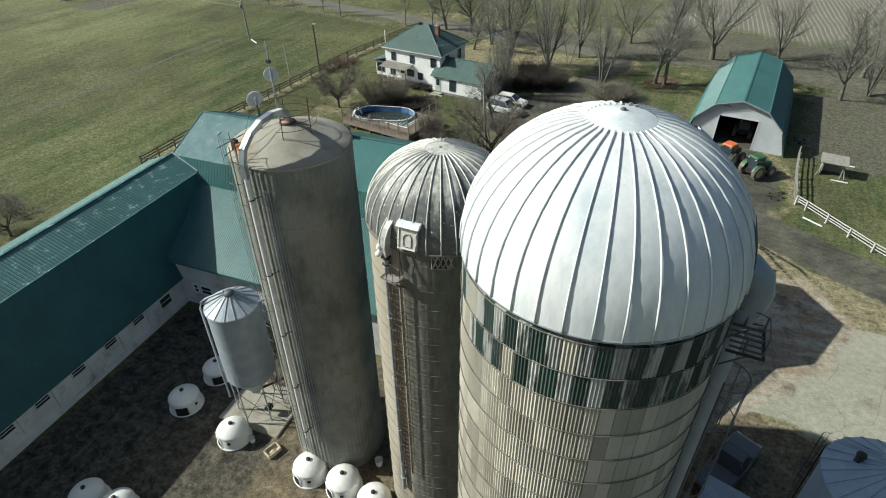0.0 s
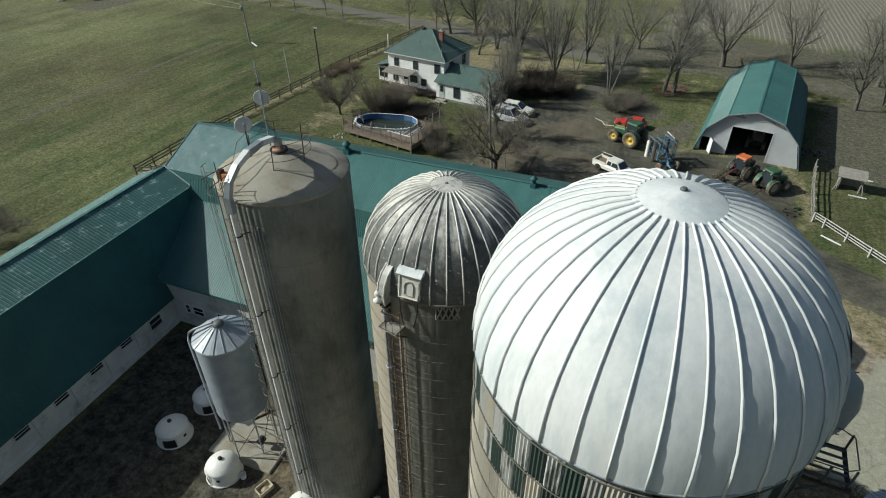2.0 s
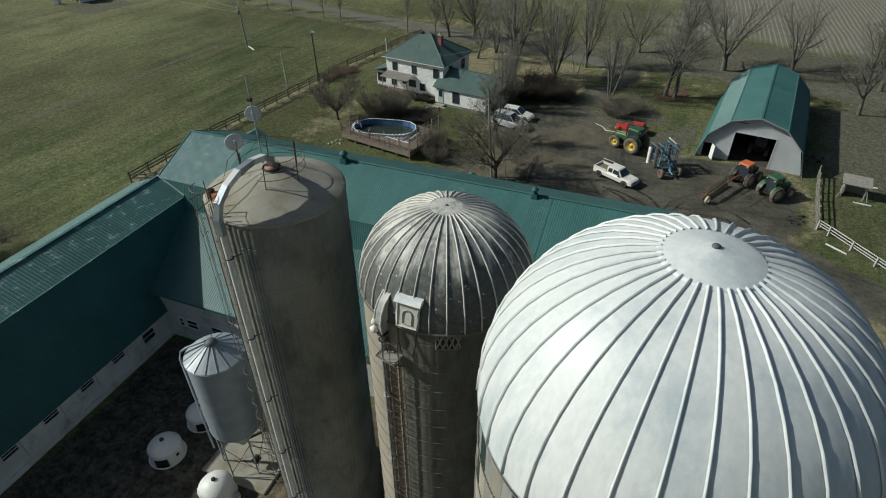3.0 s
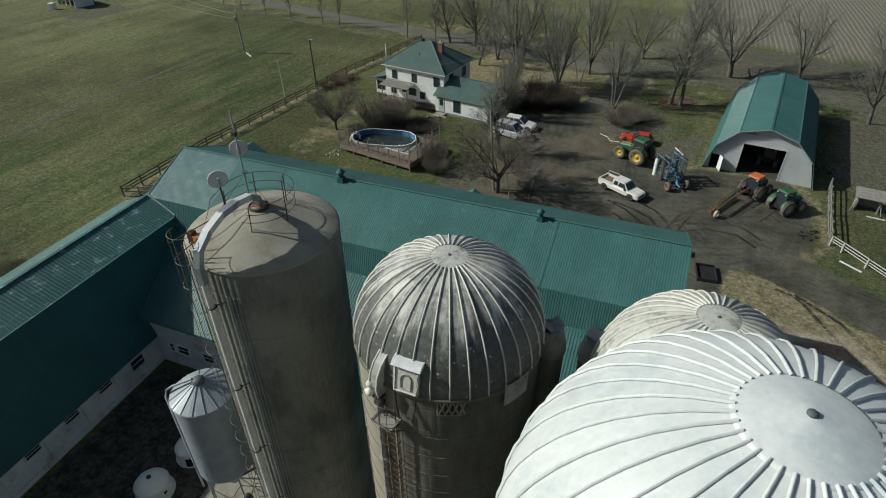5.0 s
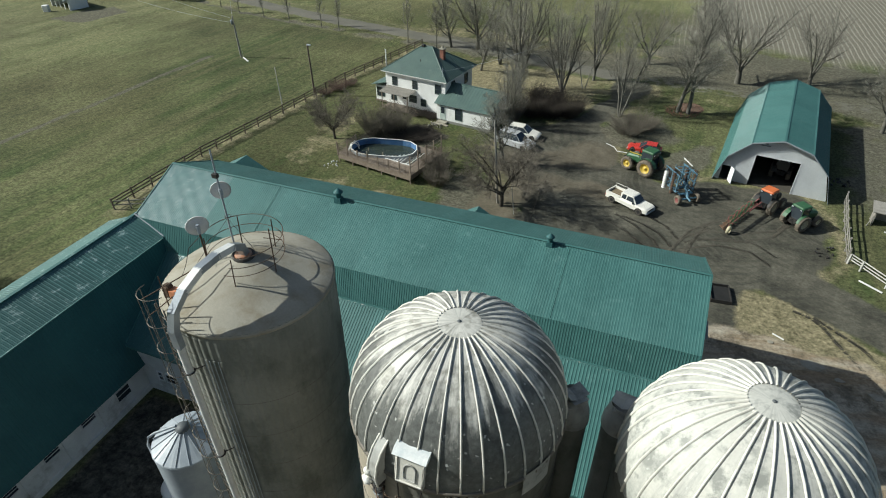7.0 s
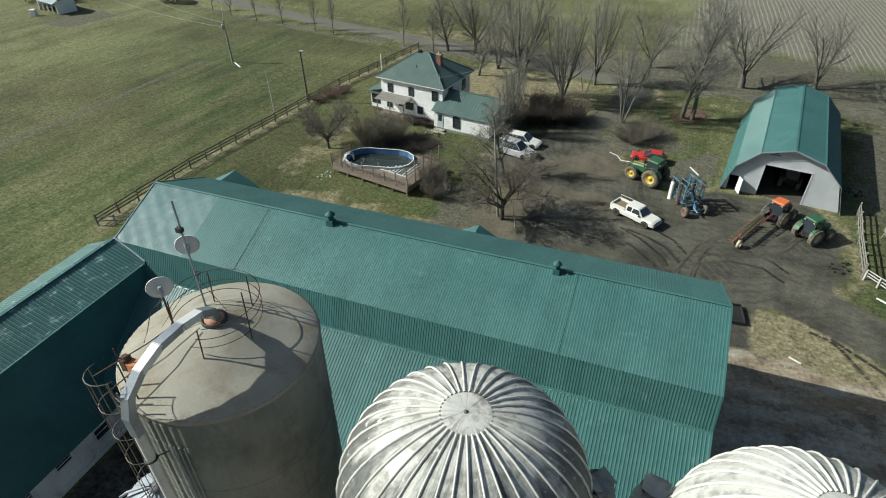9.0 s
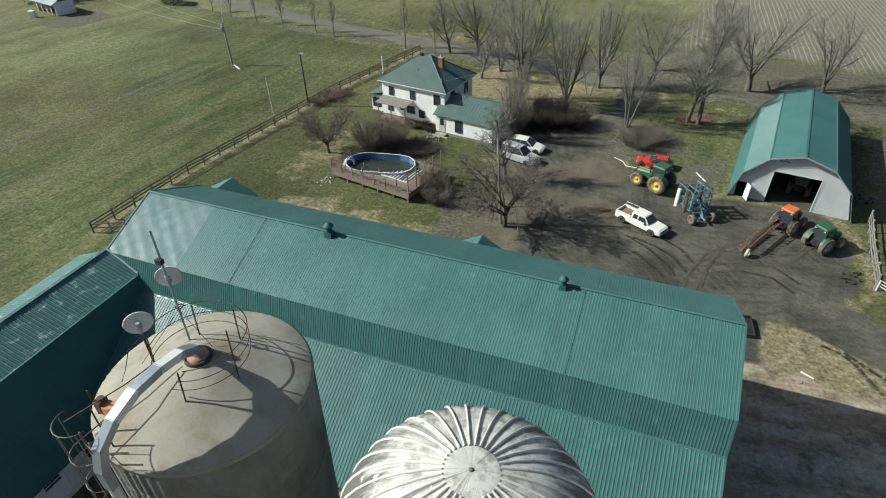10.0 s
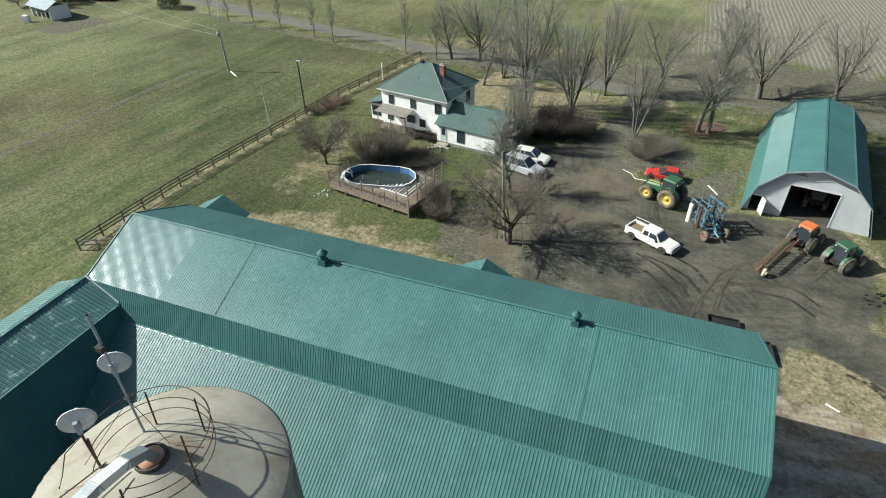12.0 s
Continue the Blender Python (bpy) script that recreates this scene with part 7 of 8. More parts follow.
def pickup(x, y, rz):
    t_ = thing("pickup_truck", "white extended-cab pickup truck parked on the dirt yard", "pickup truck", x, y, 0, rz)
    part("body", loft([(-2.75, slab(0.93, 0.55, 1.02)), (-2.7, slab(0.96, 0.50, 1.05)), (0.9, slab(0.98, 0.42, 1.08)), (1.2, slab(0.98, 0.42, 1.10)), (2.55, slab(0.95, 0.45, 1.02, 0.90)), (2.78, slab(0.88, 0.5, 0.90, 0.80))]), TRUCK_WHITE, t_)
    part("cab", loft([(-0.85, [(-0.9, 1.05), (0.9, 1.05), (0.86, 1.2), (0.74, 1.86), (-0.74, 1.86), (-0.86, 1.2)]), (-0.75, [(-0.92, 1.05), (0.92, 1.05), (0.86, 1.25), (0.72, 1.90), (-0.72, 1.90), (-0.86, 1.25)]),
                      (0.55, [(-0.92, 1.05), (0.92, 1.05), (0.86, 1.25), (0.70, 1.90), (-0.70, 1.90), (-0.86, 1.25)]), (0.72, [(-0.92, 1.05), (0.92, 1.05), (0.86, 1.22), (0.68, 1.84), (-0.68, 1.84), (-0.86, 1.22)]),
                      (1.35, [(-0.9, 1.05), (0.9, 1.05), (0.84, 1.08), (0.78, 1.10), (-0.78, 1.10), (-0.84, 1.08)])]), TRUCK_WHITE, t_)
    for s in (-1, 1):
        for a, b in ((-0.68, -0.1), (0.0, 0.72)):
            part("side_window", Form().add([(a, s * 0.90, 1.24), (b + (0.28 if b > 0.5 else 0), s * 0.90, 1.24), (b, s * 0.755, 1.76), (a + 0.06, s * 0.755, 1.76)], [(0, 1, 2, 3)]), GLASS, t_)
        part("mirror", Form().soft_box(0.85, 1.05, s * 1.0 - 0.1, s * 1.0 + 0.1, 1.12, 1.32, 0.03), BLACK_PAINT, t_)
        part("headlight", Form().box(2.66, 2.785, s * 0.66 - 0.18, s * 0.66 + 0.18, 0.70, 0.86), LAMP_GLASS, t_)
        part("tail_light", Form().box(-2.765, -2.72, s * 0.86 - 0.06, s * 0.86 + 0.06, 0.62, 0.98), RED_PAINT, t_)
        for wx in (-1.82, 1.82):
            part("wheel_arch", Form().tube([(wx - 0.02, s * 0.70, 0.42), (wx - 0.02, s * 0.985, 0.42)], 0.47, 18), GAP, t_)
            wheel(t_, wx, s * 0.88, 0.39, 0.27, RUBBER, GALV)
    part("windscreen", Form().add([(0.80, -0.66, 1.80), (0.80, 0.66, 1.80), (1.36, 0.78, 1.13), (1.36, -0.78, 1.13)], [(0, 1, 2, 3)]), GLASS, t_)
    part("rear_window", Form().add([(-0.87, -0.62, 1.78), (-0.87, 0.62, 1.78), (-0.875, 0.72, 1.3), (-0.875, -0.72, 1.3)], [(3, 2, 1, 0)]), GLASS, t_)
    part("bed_floor", Form().box(-2.62, -0.95, -0.78, 0.78, 1.055, 1.075), surface("dusty_bed_liner", (0.16, 0.12, 0.075), (0.24, 0.19, 0.12), 0.9, scale=4), t_)
    part("bed_wall", Form().box(-2.74, -0.88, -0.96, -0.80, 1.0, 1.34).box(-2.74, -0.88, 0.80, 0.96, 1.0, 1.34).box(-2.76, -2.64, -0.94, 0.94, 0.95, 1.32), TRUCK_WHITE, t_)
    part("bed_rack", Form().tube([(-2.6, 0.88, 1.3), (-2.6, 0.88, 1.75), (-1.0, 0.88, 1.8), (-0.95, 0.88, 1.34)], 0.04, 5), TRUCK_WHITE, t_)
    part("bumper", Form().soft_box(2.68, 2.86, -0.92, 0.92, 0.42, 0.64, 0.05), GALV, t_)
    part("grille", Form().box(2.74, 2.80, -0.48, 0.48, 0.68, 0.88), BLACK_PAINT, t_)


pickup(-4.05, 60.9, -28)
bpy.data.objects["pickup_truck"].scale = (0.87, 0.84, 0.80)


def car(name, label, x, y, rz, colour, length, height, hood, tail, group=""):
    """A passenger car; hood and tail: where the glass house ends in front and behind, from the middle."""
    c = thing(name, label, "car", x, y, 0, rz, group)
    L, w, belt = length / 2, 0.88, height * 0.58
    part("body", loft([(-L, slab(w * 0.9, 0.42, belt - 0.08)), (-L + 0.12, slab(w, 0.28, belt)), (hood, slab(w, 0.24, belt + 0.03)), (L - 0.25, slab(w * 0.96, 0.28, belt - 0.14)), (L, slab(w * 0.84, 0.38, belt - 0.28))]), colour, c)
    g = belt - 0.02
    roof = [(tail, [(-0.80, g), (0.80, g), (0.80, g + 0.05), (0.76, g + 0.06), (-0.76, g + 0.06), (-0.80, g + 0.05)]),
            (tail + 0.35, [(-0.82, g), (0.82, g), (0.76, g + 0.25), (0.60, height - 0.03), (-0.60, height - 0.03), (-0.76, g + 0.25)]),
            (hood - 1.25, [(-0.82, g), (0.82, g), (0.76, g + 0.25), (0.60, height), (-0.60, height), (-0.76, g + 0.25)]),
            (hood - 0.75, [(-0.82, g), (0.82, g), (0.76, g + 0.25), (0.58, height - 0.04), (-0.58, height - 0.04), (-0.76, g + 0.25)]),
            (hood, [(-0.80, g), (0.80, g), (0.80, g + 0.05), (0.76, g + 0.06), (-0.76, g + 0.06), (-0.80, g + 0.05)])]
    part("cabin", loft(roof), GLASS, c)
    part("roof", Form().box(tail + 0.38, hood - 0.8, -0.62, 0.62, height - 0.05, height + 0.012), colour, c)
    for s in (-1, 1):
        for px in (tail + 0.9, hood - 1.55):
            part("pillar", Form().tube([(px, s * 0.83, g), (px, s * 0.62, height - 0.02)], 0.04, 4), colour, c)
        part("front_pillar", Form().tube([(hood - 0.03, s * 0.80, g + 0.03), (hood - 0.78, s * 0.60, height - 0.02)], 0.04, 4), colour, c)
        part("headlight", Form().box(L - 0.14, L - 0.02, s * 0.6 - 0.16, s * 0.6 + 0.16, belt - 0.36, belt - 0.22), LAMP_GLASS, c)
        part("tail_light", Form().box(-L - 0.01, -L + 0.08, s * 0.68 - 0.12, s * 0.68 + 0.12, belt - 0.3, belt - 0.1), RED_PAINT, c)
        for wx in (-L * 0.62, L * 0.64):
            part("wheel_arch", Form().tube([(wx, s * 0.6, 0.34), (wx, s * 0.885, 0.34)], 0.38, 16), GAP, c)
            wheel(c, wx, s * 0.80, 0.33, 0.21, RUBBER, GALV)
    return c


car("sports_car", "red low two-door car parked on the grass edge", -3.85, 74.0, 176, RED_PAINT, 4.2, 1.3, 0.6, -1.85).scale = (0.92, 0.92, 0.92)
car("suv", "silver sport utility vehicle parked by the house", -18.5, 70.2, -17, SILVER, 4.7, 1.75, 1.15, -2.3, "cars by the house")
car("station_wagon", "white hatchback car parked by the house", -18.3, 73.0, -5, TRUCK_WHITE, 4.3, 1.45, 0.95, -2.0, "cars by the house")
car("parked_pickup", "dark grey pickup parked in the shade beside the silo", 8.15, 23.6, 62, DARK_GREY, 5.2, 1.85, 1.25, -0.6)


def tractor(name, label, x, y, rz, colour, rim, big=0.92, front=0.62, duals=False, cab_roof=None):
    t_ = thing(name, label, "tractor", x, y, 0, rz)
    part("hood", loft([(0.15, slab(0.42, 1.0, 1.78, 0.40, 0.10)), (1.3, slab(0.42, 0.95, 1.72, 0.38, 0.10)), (2.25, slab(0.40, 0.92, 1.60, 0.36, 0.12)), (2.42, slab(0.34, 1.0, 1.48, 0.30, 0.10))]), colour, t_)
    part("chassis", Form().box(-0.8, 2.2, -0.28, 0.28, 0.55, 1.0), DARK_IRON, t_)
    part("grille", Form().box(2.40, 2.45, -0.28, 0.28, 1.02, 1.42), DARK_IRON, t_)
    cab = part("cab", loft([(-0.95, [(-0.66, 1.15), (0.66, 1.15), (0.78, 1.6), (0.72, 2.62), (-0.72, 2.62), (-0.78, 1.6)]), (0.2, [(-0.62, 1.15), (0.62, 1.15), (0.76, 1.6), (0.70, 2.62), (-0.70, 2.62), (-0.76, 1.6)]), (0.42, [(-0.5, 1.15), (0.5, 1.15), (0.66, 1.7), (0.64, 2.60), (-0.64, 2.60), (-0.66, 1.7)])]), GLASS, t_)
    for px, py, qx, qy in ((-0.95, 0.78, -0.95, 0.73), (-0.95, -0.78, -0.95, -0.73), (0.42, 0.66, 0.40, 0.65), (0.42, -0.66, 0.40, -0.65)):
        part("cab_post", Form().tube([(px, py, 1.2), (px, py, 1.65), (qx, qy, 2.64)], 0.04, 4), colour, cab)
    part("cab_roof", Form().soft_box(-1.0, 0.52, -0.74, 0.74, 2.62, 2.82, 0.10), cab_roof or colour, cab)
    part("exhaust", Form().tube([(0.75, 0.38, 1.6), (0.75, 0.46, 2.0), (0.75, 0.46, 2.75)], 0.05, 7), DARK_IRON, t_)
    for s in (-1, 1):
        fd = Form()
        for k in range(6):
            a0, a1 = radians(20 + 24 * k), radians(20 + 24 * (k + 1))
            r = big + 0.12
            fd.add([(-0.55 + r * math.cos(a), s * 0.66 + dy, big + r * math.sin(a)) for a in (a0, a1) for dy in (-0.1, 0.42 * s if s > 0 else -0.42)], [(0, 1, 3, 2)])
        part("fender", fd, colour, t_)
        wheel(t_, -0.55, s * 1.02, big, 0.55, MUD_RUBBER, rim, 20, 0.25)
        if duals:
            wheel(t_, -0.55, s * 1.62, big, 0.5, MUD_RUBBER, rim, 20, 0.25)
        wheel(t_, 1.85, s * 0.95, front, 0.42, MUD_RUBBER, rim, 16, 0.25)
        part("work_light", Form().box(-1.1, -1.04, s * 0.55 - 0.1, s * 0.55 + 0.1, 2.5, 2.6), LAMP_GLASS, t_)
        part("step", Form().box(0.15, 0.55, s * 0.72 - 0.14, s * 0.72 + 0.14, 0.55, 0.62), DARK_IRON, t_)
    part("front_axle", Form().box(1.75, 1.95, -0.85, 0.85, front - 0.1, front + 0.1), DARK_IRON, t_)
    part("rear_axle", Form().box(-0.7, -0.4, -0.95, 0.95, big - 0.14, big + 0.14), DARK_IRON, t_)
    hitch = Form().tube([(-1.0, -0.4, 0.75), (-1.7, -0.45, 0.6)], 0.05, 5).tube([(-1.0, 0.4, 0.75), (-1.7, 0.45, 0.6)], 0.05, 5).tube([(-1.0, 0, 1.2), (-1.6, 0, 1.0)], 0.04, 5).box(-1.12, -0.85, -0.5, 0.5, 0.6, 1.25)
    part("hitch", hitch, DARK_IRON, t_)
    t_.scale = (0.84, 0.84, 0.84)
    return t_


T1 = tractor("green_tractor", "large green tractor with yellow wheels parked in the yard", -3.26, 68.94, 152, TRACTOR_GREEN, YELLOW, 0.98, 0.75)
part("hood_stripe", Form().box(0.6, 2.2, -0.10, 0.10, 1.735, 1.75, pose(0, 0, 0.06, 0, 3.6, 0)), YELLOW, T1)
T1.scale = (0.98, 0.98, 0.98)
part("marker_arm", Form().tube([(2.5, 0.2, 1.5), (3.9, 0.1, 1.15), (4.6, -0.3, 1.3), (5.9, -0.6, 1.2)], 0.035, 5), GALV_PIPE, T1, "long thin pale marker arm")
part("front_weight", Form().box(2.4, 2.75, -0.4, 0.4, 0.7, 1.1), DARK_IRON, T1)
tractor("orange_tractor", "orange-roofed tractor with a plough hitched behind it", 8.74, 65.13, 56, DARK_IRON, TAN_RIM, 0.90, 0.62, cab_roof=TRACTOR_ORANGE)
tractor("green_tractor", "muddy green tractor parked beside the machine shed", 11.39, 62.9, 43.5, TRACTOR_GREEN, TAN_RIM, 0.92, 0.62)
tractor("dark_tractor", "dim tractor parked inside the machine shed", 10.6, 73.2, 80, DARK_IRON, TAN_RIM, 0.88, 0.6)


surface_rust = surface("pinkish_worn_steel", (0.26, 0.17, 0.11), (0.46, 0.33, 0.24), 0.6, 0.2, 5, 30)


def plough():
    p = thing("mounted_plough", "rusty red and green six-furrow plough behind the tractor", "plough", 7.75, 63.9, 0, 0)
    a, b = Vector((0.0, 0.0, 1.05)), Vector((-2.4, -4.6, 0.95))
    d = (b - a).normalized()
    side = Vector((d.y, -d.x, 0))
    part("beam", Form().tube([a, b], 0.11, 4), RED_STEEL, p, "dull red beam")
    part("upper_beam", Form().tube([a + Vector((0, 0, 0.35)) - side * 0.3, a.lerp(b, 0.45) + Vector((0, 0, 0.3)) - side * 0.25], 0.07, 4), RED_STEEL, p)
    part("hitch_frame", Form().tube([a + Vector((-0.5, 0.2, -0.3)), a + Vector((0, 0.2, 0.5)), a + Vector((0.5, 0.0, -0.3)), a + Vector((-0.5, 0.2, -0.3))], 0.06, 5), RED_STEEL, p)
    part("brace_beam", Form().tube([a + side * 0.35 + Vector((0, 0, 0.1)), b + side * 0.22], 0.06, 4), TRACTOR_GREEN, p, "dull green brace beam")
    for k in range(8):
        q = a.lerp(b, 0.14 + 0.118 * k)
        bow = [q + side * (0.10 + 0.42 * math.sin(radians(g))) + d * 0.12 * math.cos(radians(g)) + Vector((0, 0, 0.34 - 0.36 * math.cos(radians(g * 1.15)))) for g in range(-10, 171, 20)]
        leg = part("leg", Form().tube(bow + [q + side * 0.30 + Vector((0, 0, -0.62))], 0.045, 5), (TRACTOR_GREEN, RED_STEEL)[k % 2], p)
        c = q + side * 0.22
        part("mouldboard", Form().sheet(lambda u, v: tuple(c + d * (0.52 * (u - 0.5) + 0.24 * v) + side * (0.52 * v + 0.24 * u * u) + Vector((0, 0, -0.92 + 0.5 * v))), 4, 3), surface_rust, leg)
        part("share", Form().box(-0.22, 0.22, -0.03, 0.03, -0.06, 0.06, Matrix.Translation(q + side * 0.28 + Vector((0, 0, -0.9))) @ pose(0, 0, 0, 0, 0, math.degrees(math.atan2(d.y, d.x)) + 30)), DARK_IRON, leg)
        part("stay", Form().tube([q - side * 0.30 + Vector((0, 0, 0.28)), q + Vector((0, 0, 0.1)), q + side * 0.45 + Vector((0, 0, 0.42))], 0.028, 4), TRACTOR_GREEN, leg)
        cf = q + side * 0.55 + d * 0.25 + Vector((0, 0, -0.60))
        part("coulter", Form().lathe([(0.24, -0.012), (0.24, 0.012), (0.001, 0.02)], 14, m=Matrix.Translation(cf) @ pose(0, 0, 0, 90, 0, math.degrees(math.atan2(d.y, d.x)))), surface_rust, p)
    wp = b + d * 0.25
    w = part("depth_wheel", Form().lathe([(0.22, -0.12), (0.36, -0.13), (0.40, 0.0), (0.36, 0.13), (0.22, 0.12)], 18, m=Matrix.Translation((wp.x, wp.y, 0.40)) @ pose(0, 0, 0, 90, 0, math.degrees(math.atan2(d.y, d.x)))), TAN_RIM, p)
    part("wheel_arm", Form().tube([b, wp + Vector((0, 0, 0.0))], 0.05, 5), TRACTOR_GREEN, w)


plough()


def cultivator():
    c = thing("folded_cultivator", "blue folded disc cultivator with packer rollers on wheels", "cultivator", 0.47, 64.81, 0, -56)
    # chassis along x, drawbar to the front, wings folded upright
    part("drawbar", Form().tube([(1.0, 0, 0.75), (1.6, 0, 0.6), (2.1, 0, 0.5)], 0.10, 5).tube([(1.55, -1.1, 0.5), (1.55, 1.1, 0.5)], 0.09, 5).tube([(0.2, 0, 1.9), (1.55, 0, 0.6)], 0.08, 4).tube([(1.0, 0.5, 0.8), (1.6, 0, 0.65)], 0.06, 4), BLUE_STEEL, c)
    part("main_frame", Form().box(-1.6, 1.2, -0.75, -0.62, 0.8, 0.95).box(-1.6, 1.2, 0.62, 0.75, 0.8, 0.95).box(-1.6, -1.45, -0.75, 0.75, 0.8, 0.95).box(1.05, 1.2, -0.75, 0.75, 0.8, 0.95).box(-0.2, -0.05, -1.1, 1.1, 0.78, 0.97), BLUE_STEEL, c)
    for s in (-1, 1):
        wheel(c, 1.55, s * 1.06, 0.48, 0.36, MUD_RUBBER, RED_STEEL)
        wing = part("wing", Form().box(-0.4, -0.28, s * 0.98 - 0.06, s * 0.98 + 0.06, 0.95, 2.82), BLUE_STEEL, c)
        for z in (0.95, 1.75, 2.7):
            part("wing_beam", Form().box(-1.6, 0.9, s * 0.98 - 0.06, s * 0.98 + 0.06, z, z + 0.12), BLUE_STEEL, wing)
        for x in (-1.5, 0.7):
            part("wing_upright", Form().box(x, x + 0.12, s * 0.98 - 0.05, s * 0.98 + 0.05, 0.95, 2.82), BLUE_STEEL, wing)
        disc = Form().lathe([(0.001, 0.03), (0.10, 0.02), (0.17, -0.01), (0.17, -0.02), (0.001, 0.01)], 12)
        dm = disc.mesh("disc", RUST)
        for row in range(2):
            for k in range(10):
                part("disc", dm, None, wing).matrix_basis = pose(-0.55 + row * 0.85, s * (1.22 if row else 0.75), 0.7 + k * 0.24, 0, 20, 0)
        roll = Form().lathe([(0.07, 0.0), (0.17, 0.02), (0.23, 0.05), (0.23, 0.08), (0.17, 0.11), (0.07, 0.17)], 12).mesh("packer_ring", HUT_SHELL if s < 0 else DARK_IRON)
        for k in range(10):
            part("packer_ring", roll, None, wing).matrix_basis = pose(-1.0, s * 1.25, 0.55 + k * 0.2)
        for k in range(8):
            part("tine", Form().tube([(-1.3 + 0.28 * k, s * 1.0, 2.75), (-1.35 + 0.28 * k, s * 1.3, 2.9), (-1.4 + 0.28 * k, s * 1.45, 2.6)], 0.02, 4), RUST, wing)
        for k in range(9):
            z = 0.6 + 0.26 * k
            part("tine", Form().tube([(-1.4, s * 0.5, z), (-1.55, s * 0.72, z + 0.12), (-1.75, s * 0.6, z + 0.3), (-1.62, s * 0.9, z + 0.34)], 0.02, 4), RUST, wing)
            part("tine", Form().tube([(0.75, s * 0.55, z), (0.95, s * 0.75, z + 0.1), (1.0, s * 1.05, z + 0.22)], 0.02, 4), RUST, wing)
            part("scraper", Form().tube([(-1.3, s * 0.98, z + 0.05), (0.8, s * 0.62, z + 0.05)], 0.018, 4), DARK_IRON, wing)
        tooth = Form().tube([(0, 0, 0), (0.03, s * 0.10, -0.16), (-0.04, s * 0.20, -0.22), (-0.06, s * 0.16, -0.34)], 0.013, 3).mesh("tooth", RUST)
        for row in range(5):
            for k in range(11):
                part("tooth", tooth, None, wing).location = (-1.5 + 0.23 * k + 0.1 * (row % 2), s * (1.04 + 0.02 * row), 1.15 + 0.42 * row)
        for k in range(6):
            part("link_bar", Form().tube([(-1.5 + 0.45 * k, s * 0.98, 1.0), (-1.35 + 0.45 * k, s * 0.70, 1.9), (-1.5 + 0.45 * k, s * 0.98, 2.8)], 0.022, 4), BLUE_STEEL, wing)
        part("ram", Form().tube([(0.1, s * 0.3, 0.95), (0.1, s * 0.92, 1.9)], 0.05, 6), BLUE_STEEL, wing)
    part("mast", Form().tube([(0.2, -0.4, 0.9), (0.2, 0, 2.2), (0.2, 0.4, 0.9)], 0.06, 5).tube([(0.2, 0, 2.2), (1.6, 0, 0.8)], 0.06, 5), BLUE_STEEL, c)
    part("tool_rack", Form().tube([(-0.7, -0.6, 3.0), (0.6, -0.6, 3.0), (0.6, 0.6, 3.0), (-0.7, 0.6, 3.0), (-0.7, -0.6, 3.0)], 0.045, 4).tube([(-0.1, -0.6, 3.0), (0.1, 0.6, 3.05)], 0.04, 4).tube([(-0.7, -0.6, 2.7), (-0.7, -0.6, 3.3)], 0.04, 4).tube([(0.6, 0.6, 2.7), (0.6, 0.6, 3.3)], 0.04, 4), BLUE_STEEL, c)


cultivator()


# ---- small things in the yard ----
def lean_hut():
    h = thing("small_shelter", "small weathered wooden shelter with a grey shingled roof", "shelter", 19.1, 66.0, 0, -8)
    for x in (-0.95, 0.95):
        for y in (-0.6, 0.6):
            part("post", Form().box(x - 0.06, x + 0.06, y - 0.06, y + 0.06, -0.05, 1.5 + (0.25 if y > 0 else 0)), GREY_WOOD, h)
    part("roof", Form().box(-1.3, 1.3, -0.95, 0.95, 0, 0.09, Matrix.Translation((0, 0, 1.66)) @ pose(0, 0, 0, 9, 0, 0)), GREY_WOOD, h)
    part("back_wall", Form().box(-1.0, 1.0, 0.6, 0.66, 0.1, 1.6), GREY_WOOD, h)
    part("side_wall", Form().box(-1.0, -0.94, -0.6, 0.6, 0.1, 1.4), GREY_WOOD, h)
    for x in (-1.3, 1.35):
        part("brace", Form().tube([(x, -0.9, 0.0), (x * 0.75, -0.5, 1.2)], 0.05, 4), GREY_WOOD, h)


lean_hut()


def plank(name, label, x, y, rz, length, material, w=0.12, h=0.07):
    p = thing(name, label, "plank", x, y, 0.03, rz)
    part("board", Form().soft_box(-length / 2, length / 2, -w / 2, w / 2, -0.03, h, 0.015), material, p)


plank("plank", "pale plank lying on the grass", 1.2, 73.0, -62, 2.0, WHITEWASH)
plank("plank", "pale plank lying on the drive verge", 16.2, 54.8, -38, 1.9, WHITEWASH)
plank("plank", "white board lying in the paddock grass", 19.8, 64.4, -8, 1.6, WHITEWASH)
plank("plank", "white board in the grass behind the shelter", 21.4, 68.6, -6, 1.0, WHITE_PAINT)
plank("plank", "pale stick on the dry grass beside the barn", 8.6, 45.6, -30, 0.9, WHITEWASH, 0.06)


def slab_stone(x, y, r, seed, label):
    rng = random.Random(seed)
    s = thing("broken_slab", label, "concrete slab", x, y)
    ring = [(r * rng.uniform(0.6, 1.1) * math.cos(2 * math.pi * k / 7), r * 0.7 * rng.uniform(0.6, 1.1) * math.sin(2 * math.pi * k / 7)) for k in range(7)]
    part("slab", Form().add([(a, b, -0.05) for a, b in ring] + [(a * 0.95, b * 0.95, 0.07) for a, b in ring], [tuple(range(7, 14))] + [(k, (k + 1) % 7, 7 + (k + 1) % 7, 7 + k) for k in range(7)]), CAP_CONCRETE, s)


